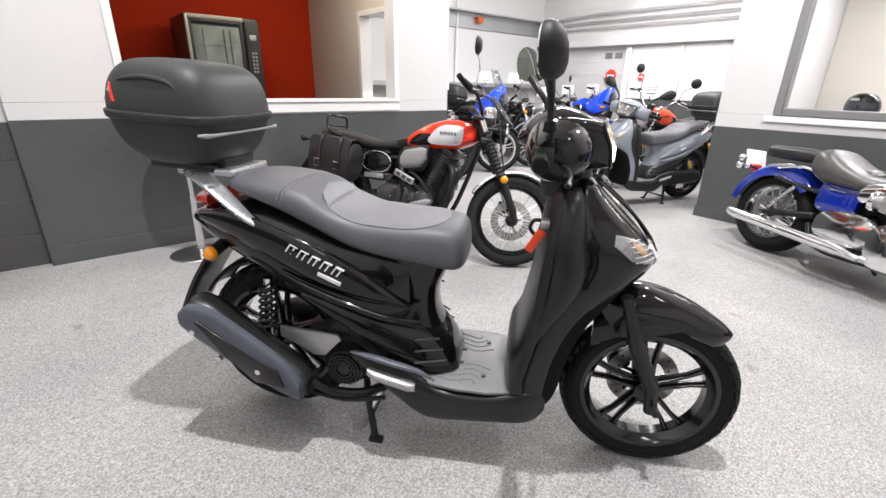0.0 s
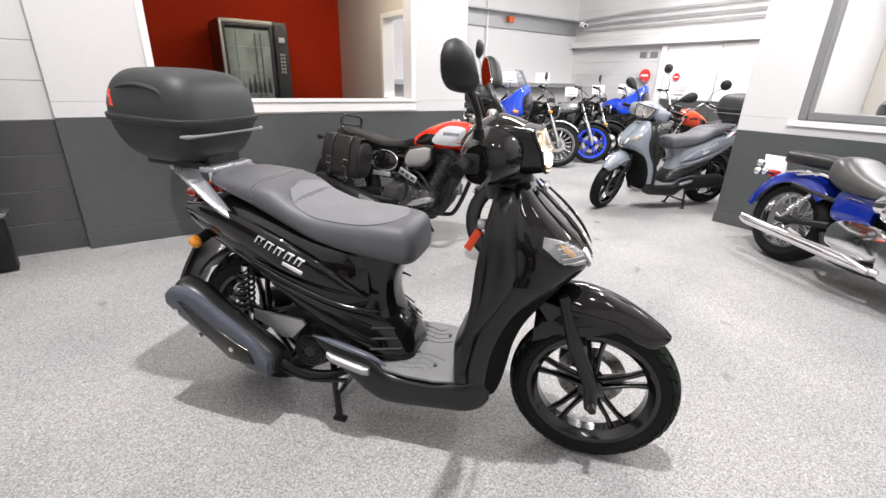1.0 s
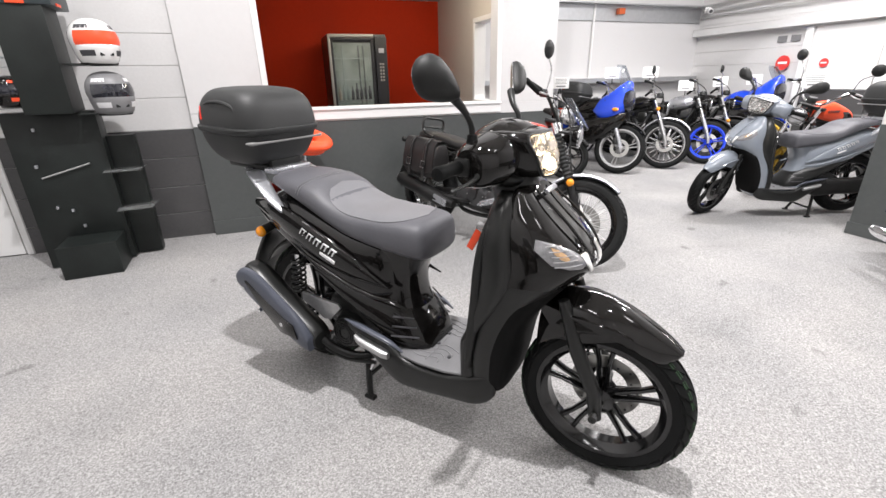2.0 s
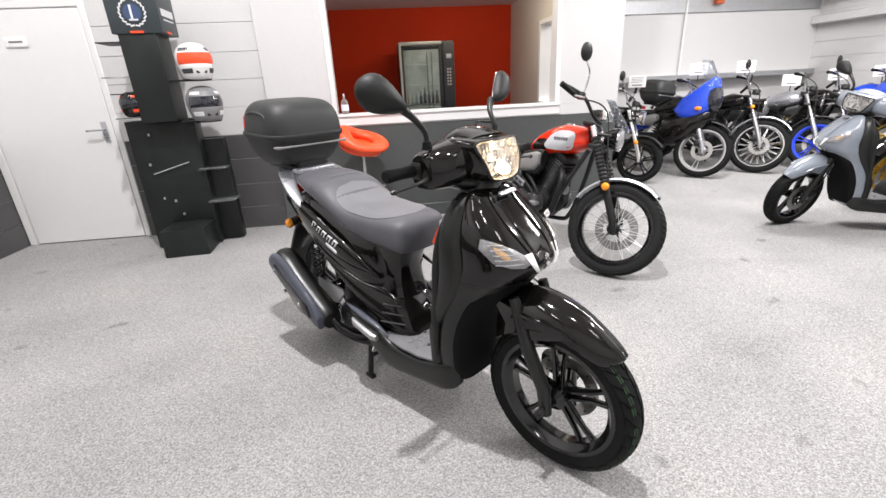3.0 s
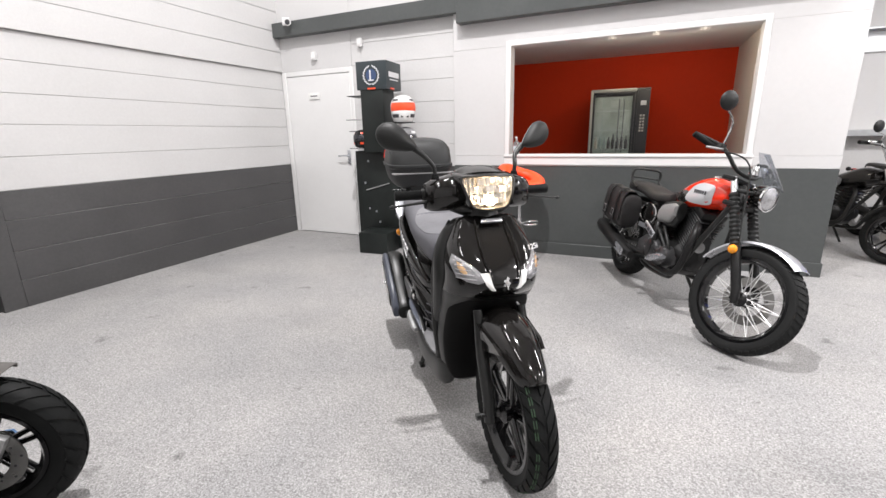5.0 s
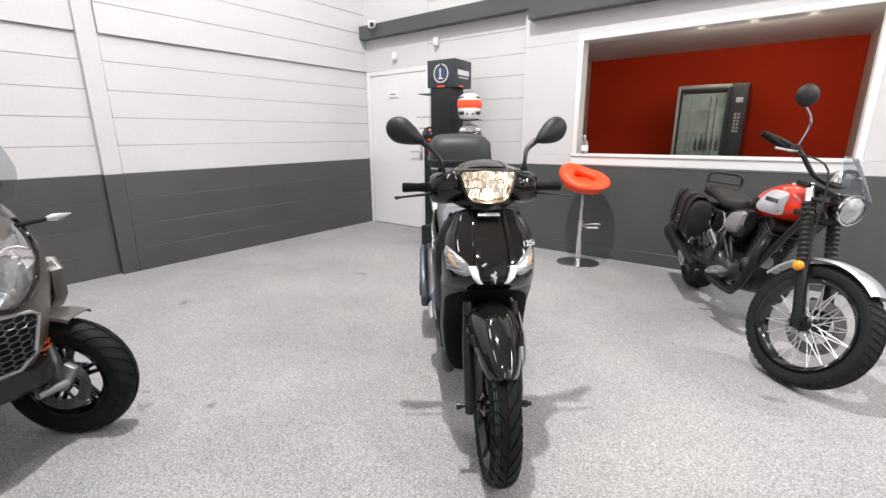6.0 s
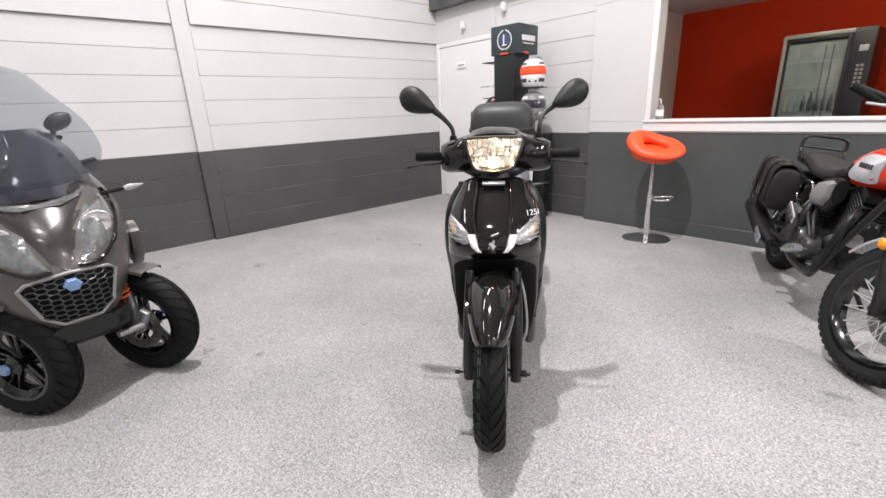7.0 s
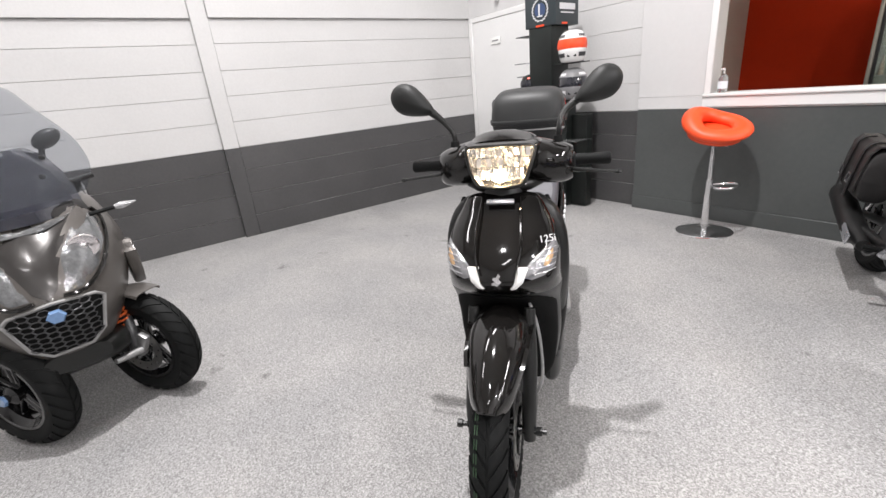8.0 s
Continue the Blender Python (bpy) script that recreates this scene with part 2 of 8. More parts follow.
M = dict(
    carpet=carpet_mat(),
    white=mat("white_masonry_paint", (0.635, 0.63, 0.625), 0.55, grain=0.03, scale=55, bump=0.45, stain=0.04, stain_scale=1.1, bump_scale=160, rand=0.015),
    plaster=mat("white_wall_paint", (0.635, 0.63, 0.627), 0.5, grain=0.015, scale=30, bump=0.06, stain=0.025, stain_scale=0.9),
    dark=mat("charcoal_masonry_paint", (0.076, 0.075, 0.076), 0.42, grain=0.10, scale=45, bump=0.25, stain=0.12, stain_scale=1.7, bump_scale=150, rand=0.04),
    darkplaster=mat("charcoal_wall_paint", (0.079, 0.085, 0.084), 0.34, grain=0.06, scale=35, bump=0.06, stain=0.12, stain_scale=1.2),
    gloss_white=mat("white_gloss_wood", (0.79, 0.788, 0.78), 0.3, grain=0.01, scale=20, bump=0.03, stain=0.02),
    cream=mat("cream_wall_paint", (0.62, 0.58, 0.53), 0.6, grain=0.02, scale=30, bump=0.05, stain=0.04),
    red_wall=mat("red_wall_paint", (0.60, 0.040, 0.008), 0.7, spec=0.2, grain=0.03, scale=30, bump=0.05, stain=0.06),
    ceiling=mat("ceiling_board", (0.72, 0.71, 0.69), 0.8, grain=0.04, scale=25, bump=0.1),
    steel=mat("galvanised_steel", (0.48, 0.49, 0.50), 0.42, metal=0.8, grain=0.06, scale=18, bump=0.05, stain=0.06),
    paint=mat("gloss_black_paint", (0.0068, 0.0062, 0.0058), 0.085, coat=0.6, grain=0.06, scale=300, stain=0.15, stain_scale=6, spec=0.2),
    satin=mat("satin_black_plastic", (0.0110, 0.0115, 0.0110), 0.34, spec=0.50, grain=0.1, scale=220, bump=0.10, stain=0.12, stain_scale=8),
    matt=mat("matt_black_plastic", (0.014, 0.0145, 0.014), 0.5, spec=0.4, grain=0.12, scale=420, bump=0.28, stain=0.10, stain_scale=9, dist=0.0006),
    case=mat("grained_black_case_plastic", (0.026, 0.027, 0.027), 0.50, grain=0.10, scale=500, bump=0.3, stain=0.10, stain_scale=7, dist=0.0005),
    seat=mat("charcoal_seat_vinyl", (0.084, 0.084, 0.094), 0.50, grain=0.10, scale=330, bump=0.35, stain=0.08, stain_scale=9, dist=0.0007),
    seat_top=mat("grey_seat_vinyl", (0.148, 0.148, 0.158), 0.52, grain=0.12, scale=360, bump=0.4, stain=0.08, stain_scale=9, dist=0.0007),
    leather=mat("black_leather", (0.016, 0.015, 0.015), 0.46, grain=0.15, scale=130, bump=0.4, stain=0.25, stain_scale=12, dist=0.001),
    rubber=mat("tyre_rubber", (0.0065, 0.007, 0.007), 0.62, spec=0.2, grain=0.12, scale=160, bump=0.15, stain=0.18, stain_scale=7, dist=0.0008),
    greyrubber=mat("worn_tyre_rubber", (0.014, 0.0145, 0.0145), 0.70, spec=0.25, grain=0.12, scale=160, bump=0.2, stain=0.2, stain_scale=7),
    rim=mat("gloss_black_rim", (0.005, 0.005, 0.0055), 0.16, coat=0.4, grain=0.05, scale=90, stain=0.1, stain_scale=10),
    silver=mat("silver_paint", (0.52, 0.53, 0.56), 0.28, metal=0.75, grain=0.04, scale=500, stain=0.05, stain_scale=9),
    spoke=mat("bright_spoke_steel", (0.78, 0.78, 0.78), 0.32, metal=0.6, grain=0.03, scale=90),
    chrome=mat("chrome", (0.80, 0.80, 0.81), 0.09, metal=1.0, stain=0.05, stain_scale=14, grain=0.02),
    alu=mat("cast_aluminium", (0.42, 0.42, 0.42), 0.4, metal=0.85, grain=0.10, scale=90, bump=0.12, stain=0.12, stain_scale=10),
    disc=mat("brake_disc_steel", (0.36, 0.355, 0.34), 0.3, metal=0.95, grain=0.08, scale=120, stain=0.1, stain_scale=20),
    engine=mat("black_engine_casting", (0.013, 0.013, 0.013), 0.38, spec=0.42, metal=0.2, grain=0.15, scale=110, bump=0.2, stain=0.2, stain_scale=12),
    guard=mat("slate_heat_guard_plastic", (0.070, 0.077, 0.098), 0.34, grain=0.08, scale=300, bump=0.15, stain=0.08, stain_scale=9, dist=0.0006),
    orange=mat("amber_lens", (0.85, 0.30, 0.01), 0.2, coat=0.6, grain=0.05, scale=120),
    amber_soft=mat("pale_amber_lens", (0.46, 0.29, 0.15), 0.15, coat=1.0, grain=0.25, scale=90, bump=0.4, bump_scale=120),
    redlens=mat("red_lens", (0.62, 0.03, 0.015), 0.2, coat=0.6, grain=0.05, scale=120),
    redtag=mat("red_plastic_tag", (0.88, 0.085, 0.025), 0.4, grain=0.03, scale=60),
    clear=mat("clear_lens", (0.97, 0.97, 0.97), 0.03, trans=1.0, ior=1.3),
    reflector=mat("lamp_reflector", (0.9, 0.86, 0.87), 0.13, metal=1.0, grain=0.05, scale=60, bump=0.5, bump_scale=90, dist=0.003),
    lamp_clear=mat("clear_lamp_glass", (0.46, 0.46, 0.47), 0.1, metal=0.4, coat=1.0, grain=0.25, scale=70, bump=0.6, bump_scale=120, dist=0.003),
    nose_clear=mat("clear_running_lamp_glass", (0.30, 0.30, 0.31), 0.1, metal=0.5, coat=1.0, grain=0.25, scale=70, bump=0.6, bump_scale=120, dist=0.003),
    bulb=mat("glowing_bulb", (1.0, 0.80, 0.52), 0.4, emit=22.0),
    casting=mat("dark_grey_engine_casting", (0.070, 0.070, 0.072), 0.32, metal=0.5, grain=0.10, scale=140, bump=0.12, stain=0.2, stain_scale=14),
    grey_leather=mat("worn_grey_leather", (0.062, 0.061, 0.059), 0.36, grain=0.12, scale=150, bump=0.35, stain=0.2, stain_scale=9, dist=0.001),
    lamp_dark=mat("smoked_lamp_interior", (0.19, 0.195, 0.20), 0.12, metal=0.5, coat=1.0, grain=0.3, scale=55, bump=0.5, bump_scale=90, dist=0.003),
    pack_a=mat("dull_green_pack", (0.16, 0.20, 0.19), 0.5, grain=0.1, scale=30),
    pack_b=mat("dull_grey_pack", (0.26, 0.29, 0.28), 0.5, grain=0.1, scale=30),
    pack_c=mat("dull_brown_pack", (0.22, 0.19, 0.15), 0.5, grain=0.1, scale=30),
    bowl=mat("headlamp_bowl_facets", (0.86, 0.85, 0.83), 0.12, metal=0.92, grain=0.10, scale=60, bump=0.25, bump_scale=60, dist=0.004),
    # near-black that paints in the shade of open recesses
    void=mat("shaded_recess_black", (0.006, 0.006, 0.006), 0.8, spec=0.15, grain=0.1, scale=90),
    whiteplate=mat("white_reflective_plate", (0.88, 0.88, 0.86), 0.25, grain=0.02, scale=60),
    mark=mat("silver_lettering", (0.74, 0.74, 0.75), 0.35, metal=0.0, grain=0.03, scale=50),
    grey_paint=mat("slate_grey_paint", (0.215, 0.240, 0.275), 0.22, coat=0.8, grain=0.03, scale=200, stain=0.05, stain_scale=6),
    orange_vinyl=mat("orange_vinyl", (0.88, 0.085, 0.022), 0.42, grain=0.04, scale=120, bump=0.1, stain=0.05, stain_scale=9),
    tank=mat("orange_red_tank_paint", (0.78, 0.034, 0.010), 0.16, coat=0.5, grain=0.03, scale=200, stain=0.05, stain_scale=7),
    tankwhite=mat("silver_white_tank_panel", (0.56, 0.57, 0.59), 0.22, coat=0.8, grain=0.02, scale=150),
    blue=mat("bright_blue_paint", (0.010, 0.060, 0.60), 0.16, coat=1.0, grain=0.05, scale=200, stain=0.06, stain_scale=7),
    navy=mat("deep_blue_paint", (0.004, 0.020, 0.24), 0.13, coat=1.0, grain=0.05, scale=200, stain=0.08, stain_scale=7),
    bronze=mat("satin_bronze_grey_paint", (0.115, 0.106, 0.098), 0.38, metal=0.5, coat=0.3, grain=0.04, scale=400, stain=0.06, stain_scale=5),
    bronze_dark=mat("dark_bronze_gloss_paint", (0.050, 0.047, 0.045), 0.22, metal=0.4, coat=0.4, grain=0.04, scale=400, stain=0.06, stain_scale=5),
    goldrim=mat("gold_rim", (0.62, 0.42, 0.06), 0.3, metal=0.6, grain=0.05, scale=90),
    helmet_white=mat("white_helmet_shell", (0.80, 0.80, 0.79), 0.15, coat=0.8, grain=0.02, scale=50),
    paper=mat("price_card", (0.85, 0.85, 0.84), 0.6, grain=0.02, scale=60),
    ink=mat("dark_ink", (0.05, 0.05, 0.055), 0.6, grain=0.05, scale=60),
    blueink=mat("blue_print", (0.05, 0.08, 0.17), 0.5, grain=0.05, scale=60),
    board=mat("black_display_board", (0.009, 0.012, 0.011), 0.48, grain=0.12, scale=80, bump=0.08, stain=0.45, stain_scale=5),
    topboard=mat("slate_display_board", (0.035, 0.045, 0.05), 0.4, grain=0.05, scale=80, stain=0.08, stain_scale=4),
    acrylic=mat("clear_acrylic", (0.92, 0.94, 0.94), 0.04, trans=0.94, ior=1.2),
    smoke=mat("smoked_screen", (0.55, 0.57, 0.60), 0.03, trans=0.97, ior=1.12),
    tint=mat("dark_tinted_screen", (0.02, 0.021, 0.028), 0.06, coat=0.8, grain=0.05, scale=50, stain=0.1),
    vendglass=mat("vending_door_glass", (0.90, 0.95, 0.93), 0.02, trans=1.0, ior=1.5),
    glass=mat("window_glass", (0.97, 0.98, 0.98), 0.01, trans=1.0, ior=1.15),
    frame=mat("grey_window_frame", (0.20, 0.20, 0.205), 0.45, grain=0.04, scale=60, stain=0.06),
    vend=mat("vending_cabinet", (0.022, 0.022, 0.024), 0.32, grain=0.06, scale=60, stain=0.12, stain_scale=3),
    vendframe=mat("vending_door_frame", (0.36, 0.345, 0.31), 0.35, metal=0.4, grain=0.05, scale=60),
    # interior colour that also holds the showroom's pale reflection in the glass
    vendglow=mat("vending_interior_reflection", (0.21, 0.235, 0.215), 0.5, grain=0.06, scale=12, stain=0.45, stain_scale=5),
    mirror=mat("mirror_glass", (0.85, 0.86, 0.87), 0.02, metal=1.0),
    green=mat("green_tyre_mark", (0.040, 0.072, 0.042), 0.7, spec=0.2, grain=0.3, scale=90),
    fmat=mat("floorboard_mat", (0.165, 0.165, 0.17), 0.42, grain=0.10, scale=260, bump=0.2, stain=0.10, stain_scale=10, dist=0.0008),
    spring=mat("orange_spring", (0.52, 0.10, 0.025), 0.35, grain=0.05, scale=80),
    bluering=mat("blue_rim", (0.02, 0.06, 0.62), 0.25, coat=0.6, grain=0.05, scale=90),
    badge_blue=mat("pale_blue_badge", (0.14, 0.24, 0.42), 0.2, coat=0.8, grain=0.06, scale=80),
    silver_dark=mat("satin_grey_trim", (0.27, 0.268, 0.265), 0.35, metal=0.1, grain=0.04, scale=200),
    # white conduit, its shadows put in as a greyer base colour
    pipe=mat("greyed_white_conduit", (0.46, 0.46, 0.46), 0.4, grain=0.04, scale=30, stain=0.1),
    notice=mat("red_sign_plate", (0.68, 0.05, 0.045), 0.4, grain=0.04, scale=40),
    bottle=mat("clear_bottle", (0.90, 0.92, 0.93), 0.08, trans=0.85, ior=1.3),
    gel=mat("bottle_label", (0.75, 0.78, 0.82), 0.4, grain=0.05, scale=40),
)

# ---- tools ----
TAU = 2 * math.pi


def V(*a):
    return Vector(a)


def catmull(rows, n):
    """Rows of numbers, drawn out n times finer along a smooth curve."""
    r = np.array(rows, float)
    out = []
    for i in range(len(r) - 1):
        p0, p1, p2, p3 = r[max(i - 1, 0)], r[i], r[i + 1], r[min(i + 2, len(r) - 1)]
        for k in range(n):
            t = k / n
            out.append(0.5 * (2 * p1 + (p2 - p0) * t + (2 * p0 - 5 * p1 + 4 * p2 - p3) * t * t + (3 * p1 - p0 - 3 * p2 + p3) * t ** 3))
    out.append(r[-1])
    return out


class Shape:
    """A bmesh under a transform, to which solid forms are added."""

    def __init__(self, m=None):
        self.bm, self.m = bmesh.new(), m or Matrix.Identity(4)

    def verts(self, pts):
        return [self.bm.verts.new(self.m @ Vector(p)) for p in pts]

    def loft(self, rings, caps=True, closed=True, loop=False):
        vs = [self.verts(r) for r in rings]
        n = len(vs[0])
        last = len(vs) if loop else len(vs) - 1
        for i in range(last):
            a, b = vs[i], vs[(i + 1) % len(vs)]
            for j in range(n if closed else n - 1):
                k = (j + 1) % n
                self.bm.faces.new((a[j], a[k], b[k], b[j]))
        if caps and closed and not loop:
            self.bm.faces.new(vs[0][::-1])
            self.bm.faces.new(vs[-1])
        return self

    def tube(self, pts, r, seg=10, smooth=0, caps=True, flat=1.0):
        """A bar along points; r is one radius or one for each point."""
        rs = r if isinstance(r, (list, tuple)) else [r] * len(pts)
        rows = [(*p, q) for p, q in zip(pts, rs)]
        if smooth:
            rows = [tuple(v) for v in catmull(rows, smooth)]
        ps = [Vector(q[:3]) for q in rows]
        rings, up = [], None
        for i, p in enumerate(ps):
            d = (ps[min(i + 1, len(ps) - 1)] - ps[max(i - 1, 0)]).normalized()
            if up is None:
                up = Vector((0, 0, 1)) if abs(d.z) < 0.9 else Vector((1, 0, 0))
            s = d.cross(up).normalized()
            up = s.cross(d).normalized()
            rr = rows[i][3]
            rings.append([p + s * math.cos(TAU * k / seg) * rr + up * math.sin(TAU * k / seg) * rr * flat for k in range(seg)])
        return self.loft(rings, caps)

    def box(self, c, s, bevel=0.0, rot=None, seg=2):
        """A box of size s round c, with rounded edges."""
        t = bmesh.new()
        bmesh.ops.create_cube(t, size=1.0)
        bmesh.ops.scale(t, vec=s, verts=t.verts)
        if bevel:
            bmesh.ops.bevel(t, geom=t.edges[:], offset=min(bevel, min(s) * 0.45), segments=seg, affect="EDGES", profile=0.6)
        mm = self.m @ Matrix.Translation(c) @ (rot or Matrix.Identity(4))
        return self.join(t, mm)

    def join(self, t, mm):
        mp = {v: self.bm.verts.new(mm @ v.co) for v in t.verts}
        for f in t.faces:
            try:
                self.bm.faces.new([mp[v] for v in f.verts])
            except ValueError:
                pass
        t.free()
        return self

    def lathe(self, prof, c=(0, 0, 0), axis="y", seg=40, close=False):
        """Profile of (radius, along) turned about an axis through c."""
        c = Vector(c)
        rings = []
        for k in range(seg):
            a = TAU * k / seg
            ca, sa = math.cos(a), math.sin(a)
            ring = []
            for r, h in prof:
                p = {"y": (r * ca, h, r * sa), "x": (h, r * ca, r * sa), "z": (r * ca, r * sa, h)}[axis]
                ring.append(c + Vector(p))
            rings.append(ring)
        return self.loft(rings, caps=False, closed=close, loop=True)

    def plate(self, pts, thick, axis="y", bevel=0.0, c=(0, 0, 0)):
        """A flat outline in the plane across axis, with thickness, rounded edges."""
        t = bmesh.new()
        h = thick / 2
        mk = {"y": lambda u, v, w: (u, w, v), "x": lambda u, v, w: (w, u, v), "z": lambda u, v, w: (u, v, w)}[axis]
        a = [t.verts.new(mk(u, v, -h)) for u, v in pts]
        b = [t.verts.new(mk(u, v, h)) for u, v in pts]
        t.faces.new(a[::-1]), t.faces.new(b)
        for i in range(len(pts)):
            j = (i + 1) % len(pts)
            t.faces.new((a[i], a[j], b[j], b[i]))
        if bevel:
            bmesh.ops.bevel(t, geom=[e for e in t.edges if len({v in a for v in e.verts}) == 1], offset=bevel, segments=2, affect="EDGES", profile=0.6)
        return self.join(t, self.m @ Matrix.Translation(c))

    def ball(self, c, r, seg=16, rings=10, rot=None):
        rows = []
        rot = rot or Matrix.Identity(4)
        for i in range(rings + 1):
            a = math.pi * (i + 0.02) / (rings + 0.04)
            rows.append([Vector(c) + rot @ Vector((r[0] * math.sin(a) * math.cos(TAU * k / seg), r[1] * math.sin(a) * math.sin(TAU * k / seg), r[2] * math.cos(a))) for k in range(seg)])
        return self.loft(rows)


def link_mesh(name, s, material, parent=None, sharp=38):
    bm = s.bm
    bmesh.ops.recalc_face_normals(bm, faces=bm.faces)
    lim = radians(sharp)
    for f in bm.faces:
        f.smooth = True
    for e in bm.edges:
        if len(e.link_faces) == 2 and e.calc_face_angle(0.0) > lim:
            e.smooth = False
    me = bpy.data.meshes.new(name)
    bm.to_mesh(me)
    bm.free()
    me.materials.append(material)
    ob = new(name, me)
    if parent:
        ob.parent = parent
    return ob


def part(name, s, material, parent, label="", sharp=38):
    ob = link_mesh(name, s, M[material] if isinstance(material, str) else material, parent, sharp)
    if label:
        ob["label"] = label
    return ob


def thing(name, m, label, category, group="", kind=""):
    ob = new(name)
    ob.matrix_world = m
    return tagged(ob, label, category, group, kind)


def sup(n, seg, w, h, flat=0.0):
    """Points of a rounded rectangle (superellipse) in two dimensions."""
    out = []
    for k in range(seg):
        a = TAU * (k + 0.5) / seg
        c, s = math.cos(a), math.sin(a)
        out.append((math.copysign(abs(c) ** (2 / n), c) * w, math.copysign(abs(s) ** (2 / n), s) * h))
    return out


def sec_x(x, w, z0, z1, n=3.0, seg=24, y=0.0, narrow=1.0):
    """A ring across x: half-width w, from z0 up to z1; narrow scales the top's width."""
    ring = []
    for u, v in sup(n, seg, 1, 1):
        k = 1 + (narrow - 1) * (v + 1) / 2
        ring.append(V(x, y + u * w * k, (z0 + z1) / 2 + v * (z1 - z0) / 2))
    return ring


def sec_z(z, x0, x1, w, n=3.0, seg=28, front=1.0):
    """A ring at height z from x0 to x1, half-width w; front scales the width ahead."""
    ring = []
    for u, v in sup(n, seg, 1, 1):
        k = 1 + (front - 1) * (u + 1) / 2
        ring.append(V((x0 + x1) / 2 + u * (x1 - x0) / 2, v * w * k, z))
    return ring


def sec_y(y, cx, cz, rx, rz, n=2.2, seg=20):
    return [V(cx + u * rx, y, cz + v * rz) for u, v in sup(n, seg, 1, 1)]


def letters(name, text, size, material, parent, m, thick=0.001):
    """Words as a mesh in the built-in font; m places its lower left corner."""
    c = bpy.data.curves.new(name, "FONT")
    c.body, c.size, c.extrude = text, size, thick
    t = new(name, c)
    bpy.context.view_layer.update()
    me = bpy.data.meshes.new_from_object(t.evaluated_get(bpy.context.evaluated_depsgraph_get()))
    bpy.data.objects.remove(t)
    me.materials.clear()
    me.materials.append(M[material])
    ob = new(name, me)
    ob.parent = parent
    ob.matrix_basis = m
    return ob


def bars(s, c, right, up, rows, width, pitch, h, thick=0.001, seed=1, gap=0.25):
    """Lines of writing too small to read, as bars."""
    rnd = random.Random(seed)
    right, up = Vector(right).normalized(), Vector(up).normalized()
    nrm = right.cross(up)
    rot = Matrix((right, up, nrm)).transposed().to_4x4()
    for i in range(rows):
        w = width * (1 - gap * rnd.random())
        s.box(Vector(c) + up * ((rows - 1) / 2 - i) * pitch, (w, h, thick), 0, rot)
    return s

# ---- the showroom ----
ID = Matrix.Identity(4)
CEIL = 6.3
JOINTS = [0.0, 0.211, 0.439, 0.680, 0.902, 1.146, 1.381, 1.606, 1.838, 2.050, 2.285, 2.515, 2.745, 2.975, 3.205, 3.435] + [3.665 + 0.23 * k for k in range(12)]


def setting(name, label, category):
    return thing(name, ID, label, category, kind="structure")


def slab(name, parent, material, x0, x1, y0, y1, z0, z1, bevel=0.003, label=""):
    return part(name, Shape().box(((x0 + x1) / 2, (y0 + y1) / 2, (z0 + z1) / 2), (x1 - x0, y1 - y0, z1 - z0), bevel, seg=1), material, parent, label)


def courses(parent, axis, face, depth, u0, u1, z_from, z_to, split=0.902, ledge=None, gap=0.0032):
    """Painted block courses, each a strip of its own with a raked joint above it."""
    for z0, z1 in zip(JOINTS, JOINTS[1:]):
        if z1 <= z_from + 0.02 or z0 >= z_to - 0.02:
            continue
        a, b = max(z0, z_from), min(z1, z_to)
        f = face + (math.copysign(ledge, -depth) if ledge and z0 >= 2.04 else 0)
        material = "dark" if b <= split + 0.01 else "white"
        g = gap if z0 > 0 else 0.0
        x = sorted((f, f + depth))
        if axis == "x":
            slab("block_course", parent, material, x[0], x[1], u0, u1, a + g, b, 0.004)
        else:
            slab("block_course", parent, material, u0, u1, x[0], x[1], a + g, b, 0.004)


floor = setting("floor", "heather-grey needle-punch carpet with worn patches and spots", "floor")
slab("carpet", floor, "carpet", -3.6, 9.2, -6.1, 5.6, -0.05, 0.0, 0)

# unseen ceiling, added to enclose the room and its bounced light
ceiling = setting("ceiling", "unseen plain off-white ceiling added high over the showroom", "ceiling")
slab("ceiling_sheet", ceiling, "ceiling", -3.7, 9.2, -6.2, 5.6, CEIL, CEIL + 0.1, 0)
# housings added round the unseen lamps
for x, y, z, sx, sy, w, *turn in LAMPS[:10]:
    lamp = thing("unseen_ceiling_light", pose(x, y, 0, 0, 0, sum(turn)), "white ceiling light out of view, with an added housing", "light", "ceiling lights")
    part("housing", Shape().box((0, 0, z + 0.06), (sx + 0.05, sy + 0.05, 0.07), 0.01), "gloss_white", lamp)
    part("hanger", Shape().tube([(0, 0, z + 0.09), (0, 0, CEIL)], 0.008, 6), "steel", lamp)

# west wall: block courses white over charcoal, a pier, and a bay set back
wall_west = setting("wall_west", "block wall painted white over a charcoal lower band", "wall")
slab("backing", wall_west, "white", -3.60, -3.340, -6.1, 2.9, 0, CEIL, 0)
slab("backing", wall_west, "white", -3.339, -3.289, -0.354, 2.672, 0, CEIL, 0)
courses(wall_west, "x", -3.282, -0.006, -0.3567, 2.672, 0, CEIL, ledge=0.022)
courses(wall_west, "x", -3.333, -0.006, -6.0, -0.501, 0, CEIL, ledge=0.022)
slab("pier", wall_west, "dark", -3.36, -3.2815, -0.500, -0.357, 0, 0.902)
slab("pier", wall_west, "white", -3.36, -3.2815, -0.500, -0.357, 0.902, CEIL)

# north wall beside the counter opening, with a white door
wall_north = setting("wall_north", "white painted block wall over a charcoal band beside a door", "wall")
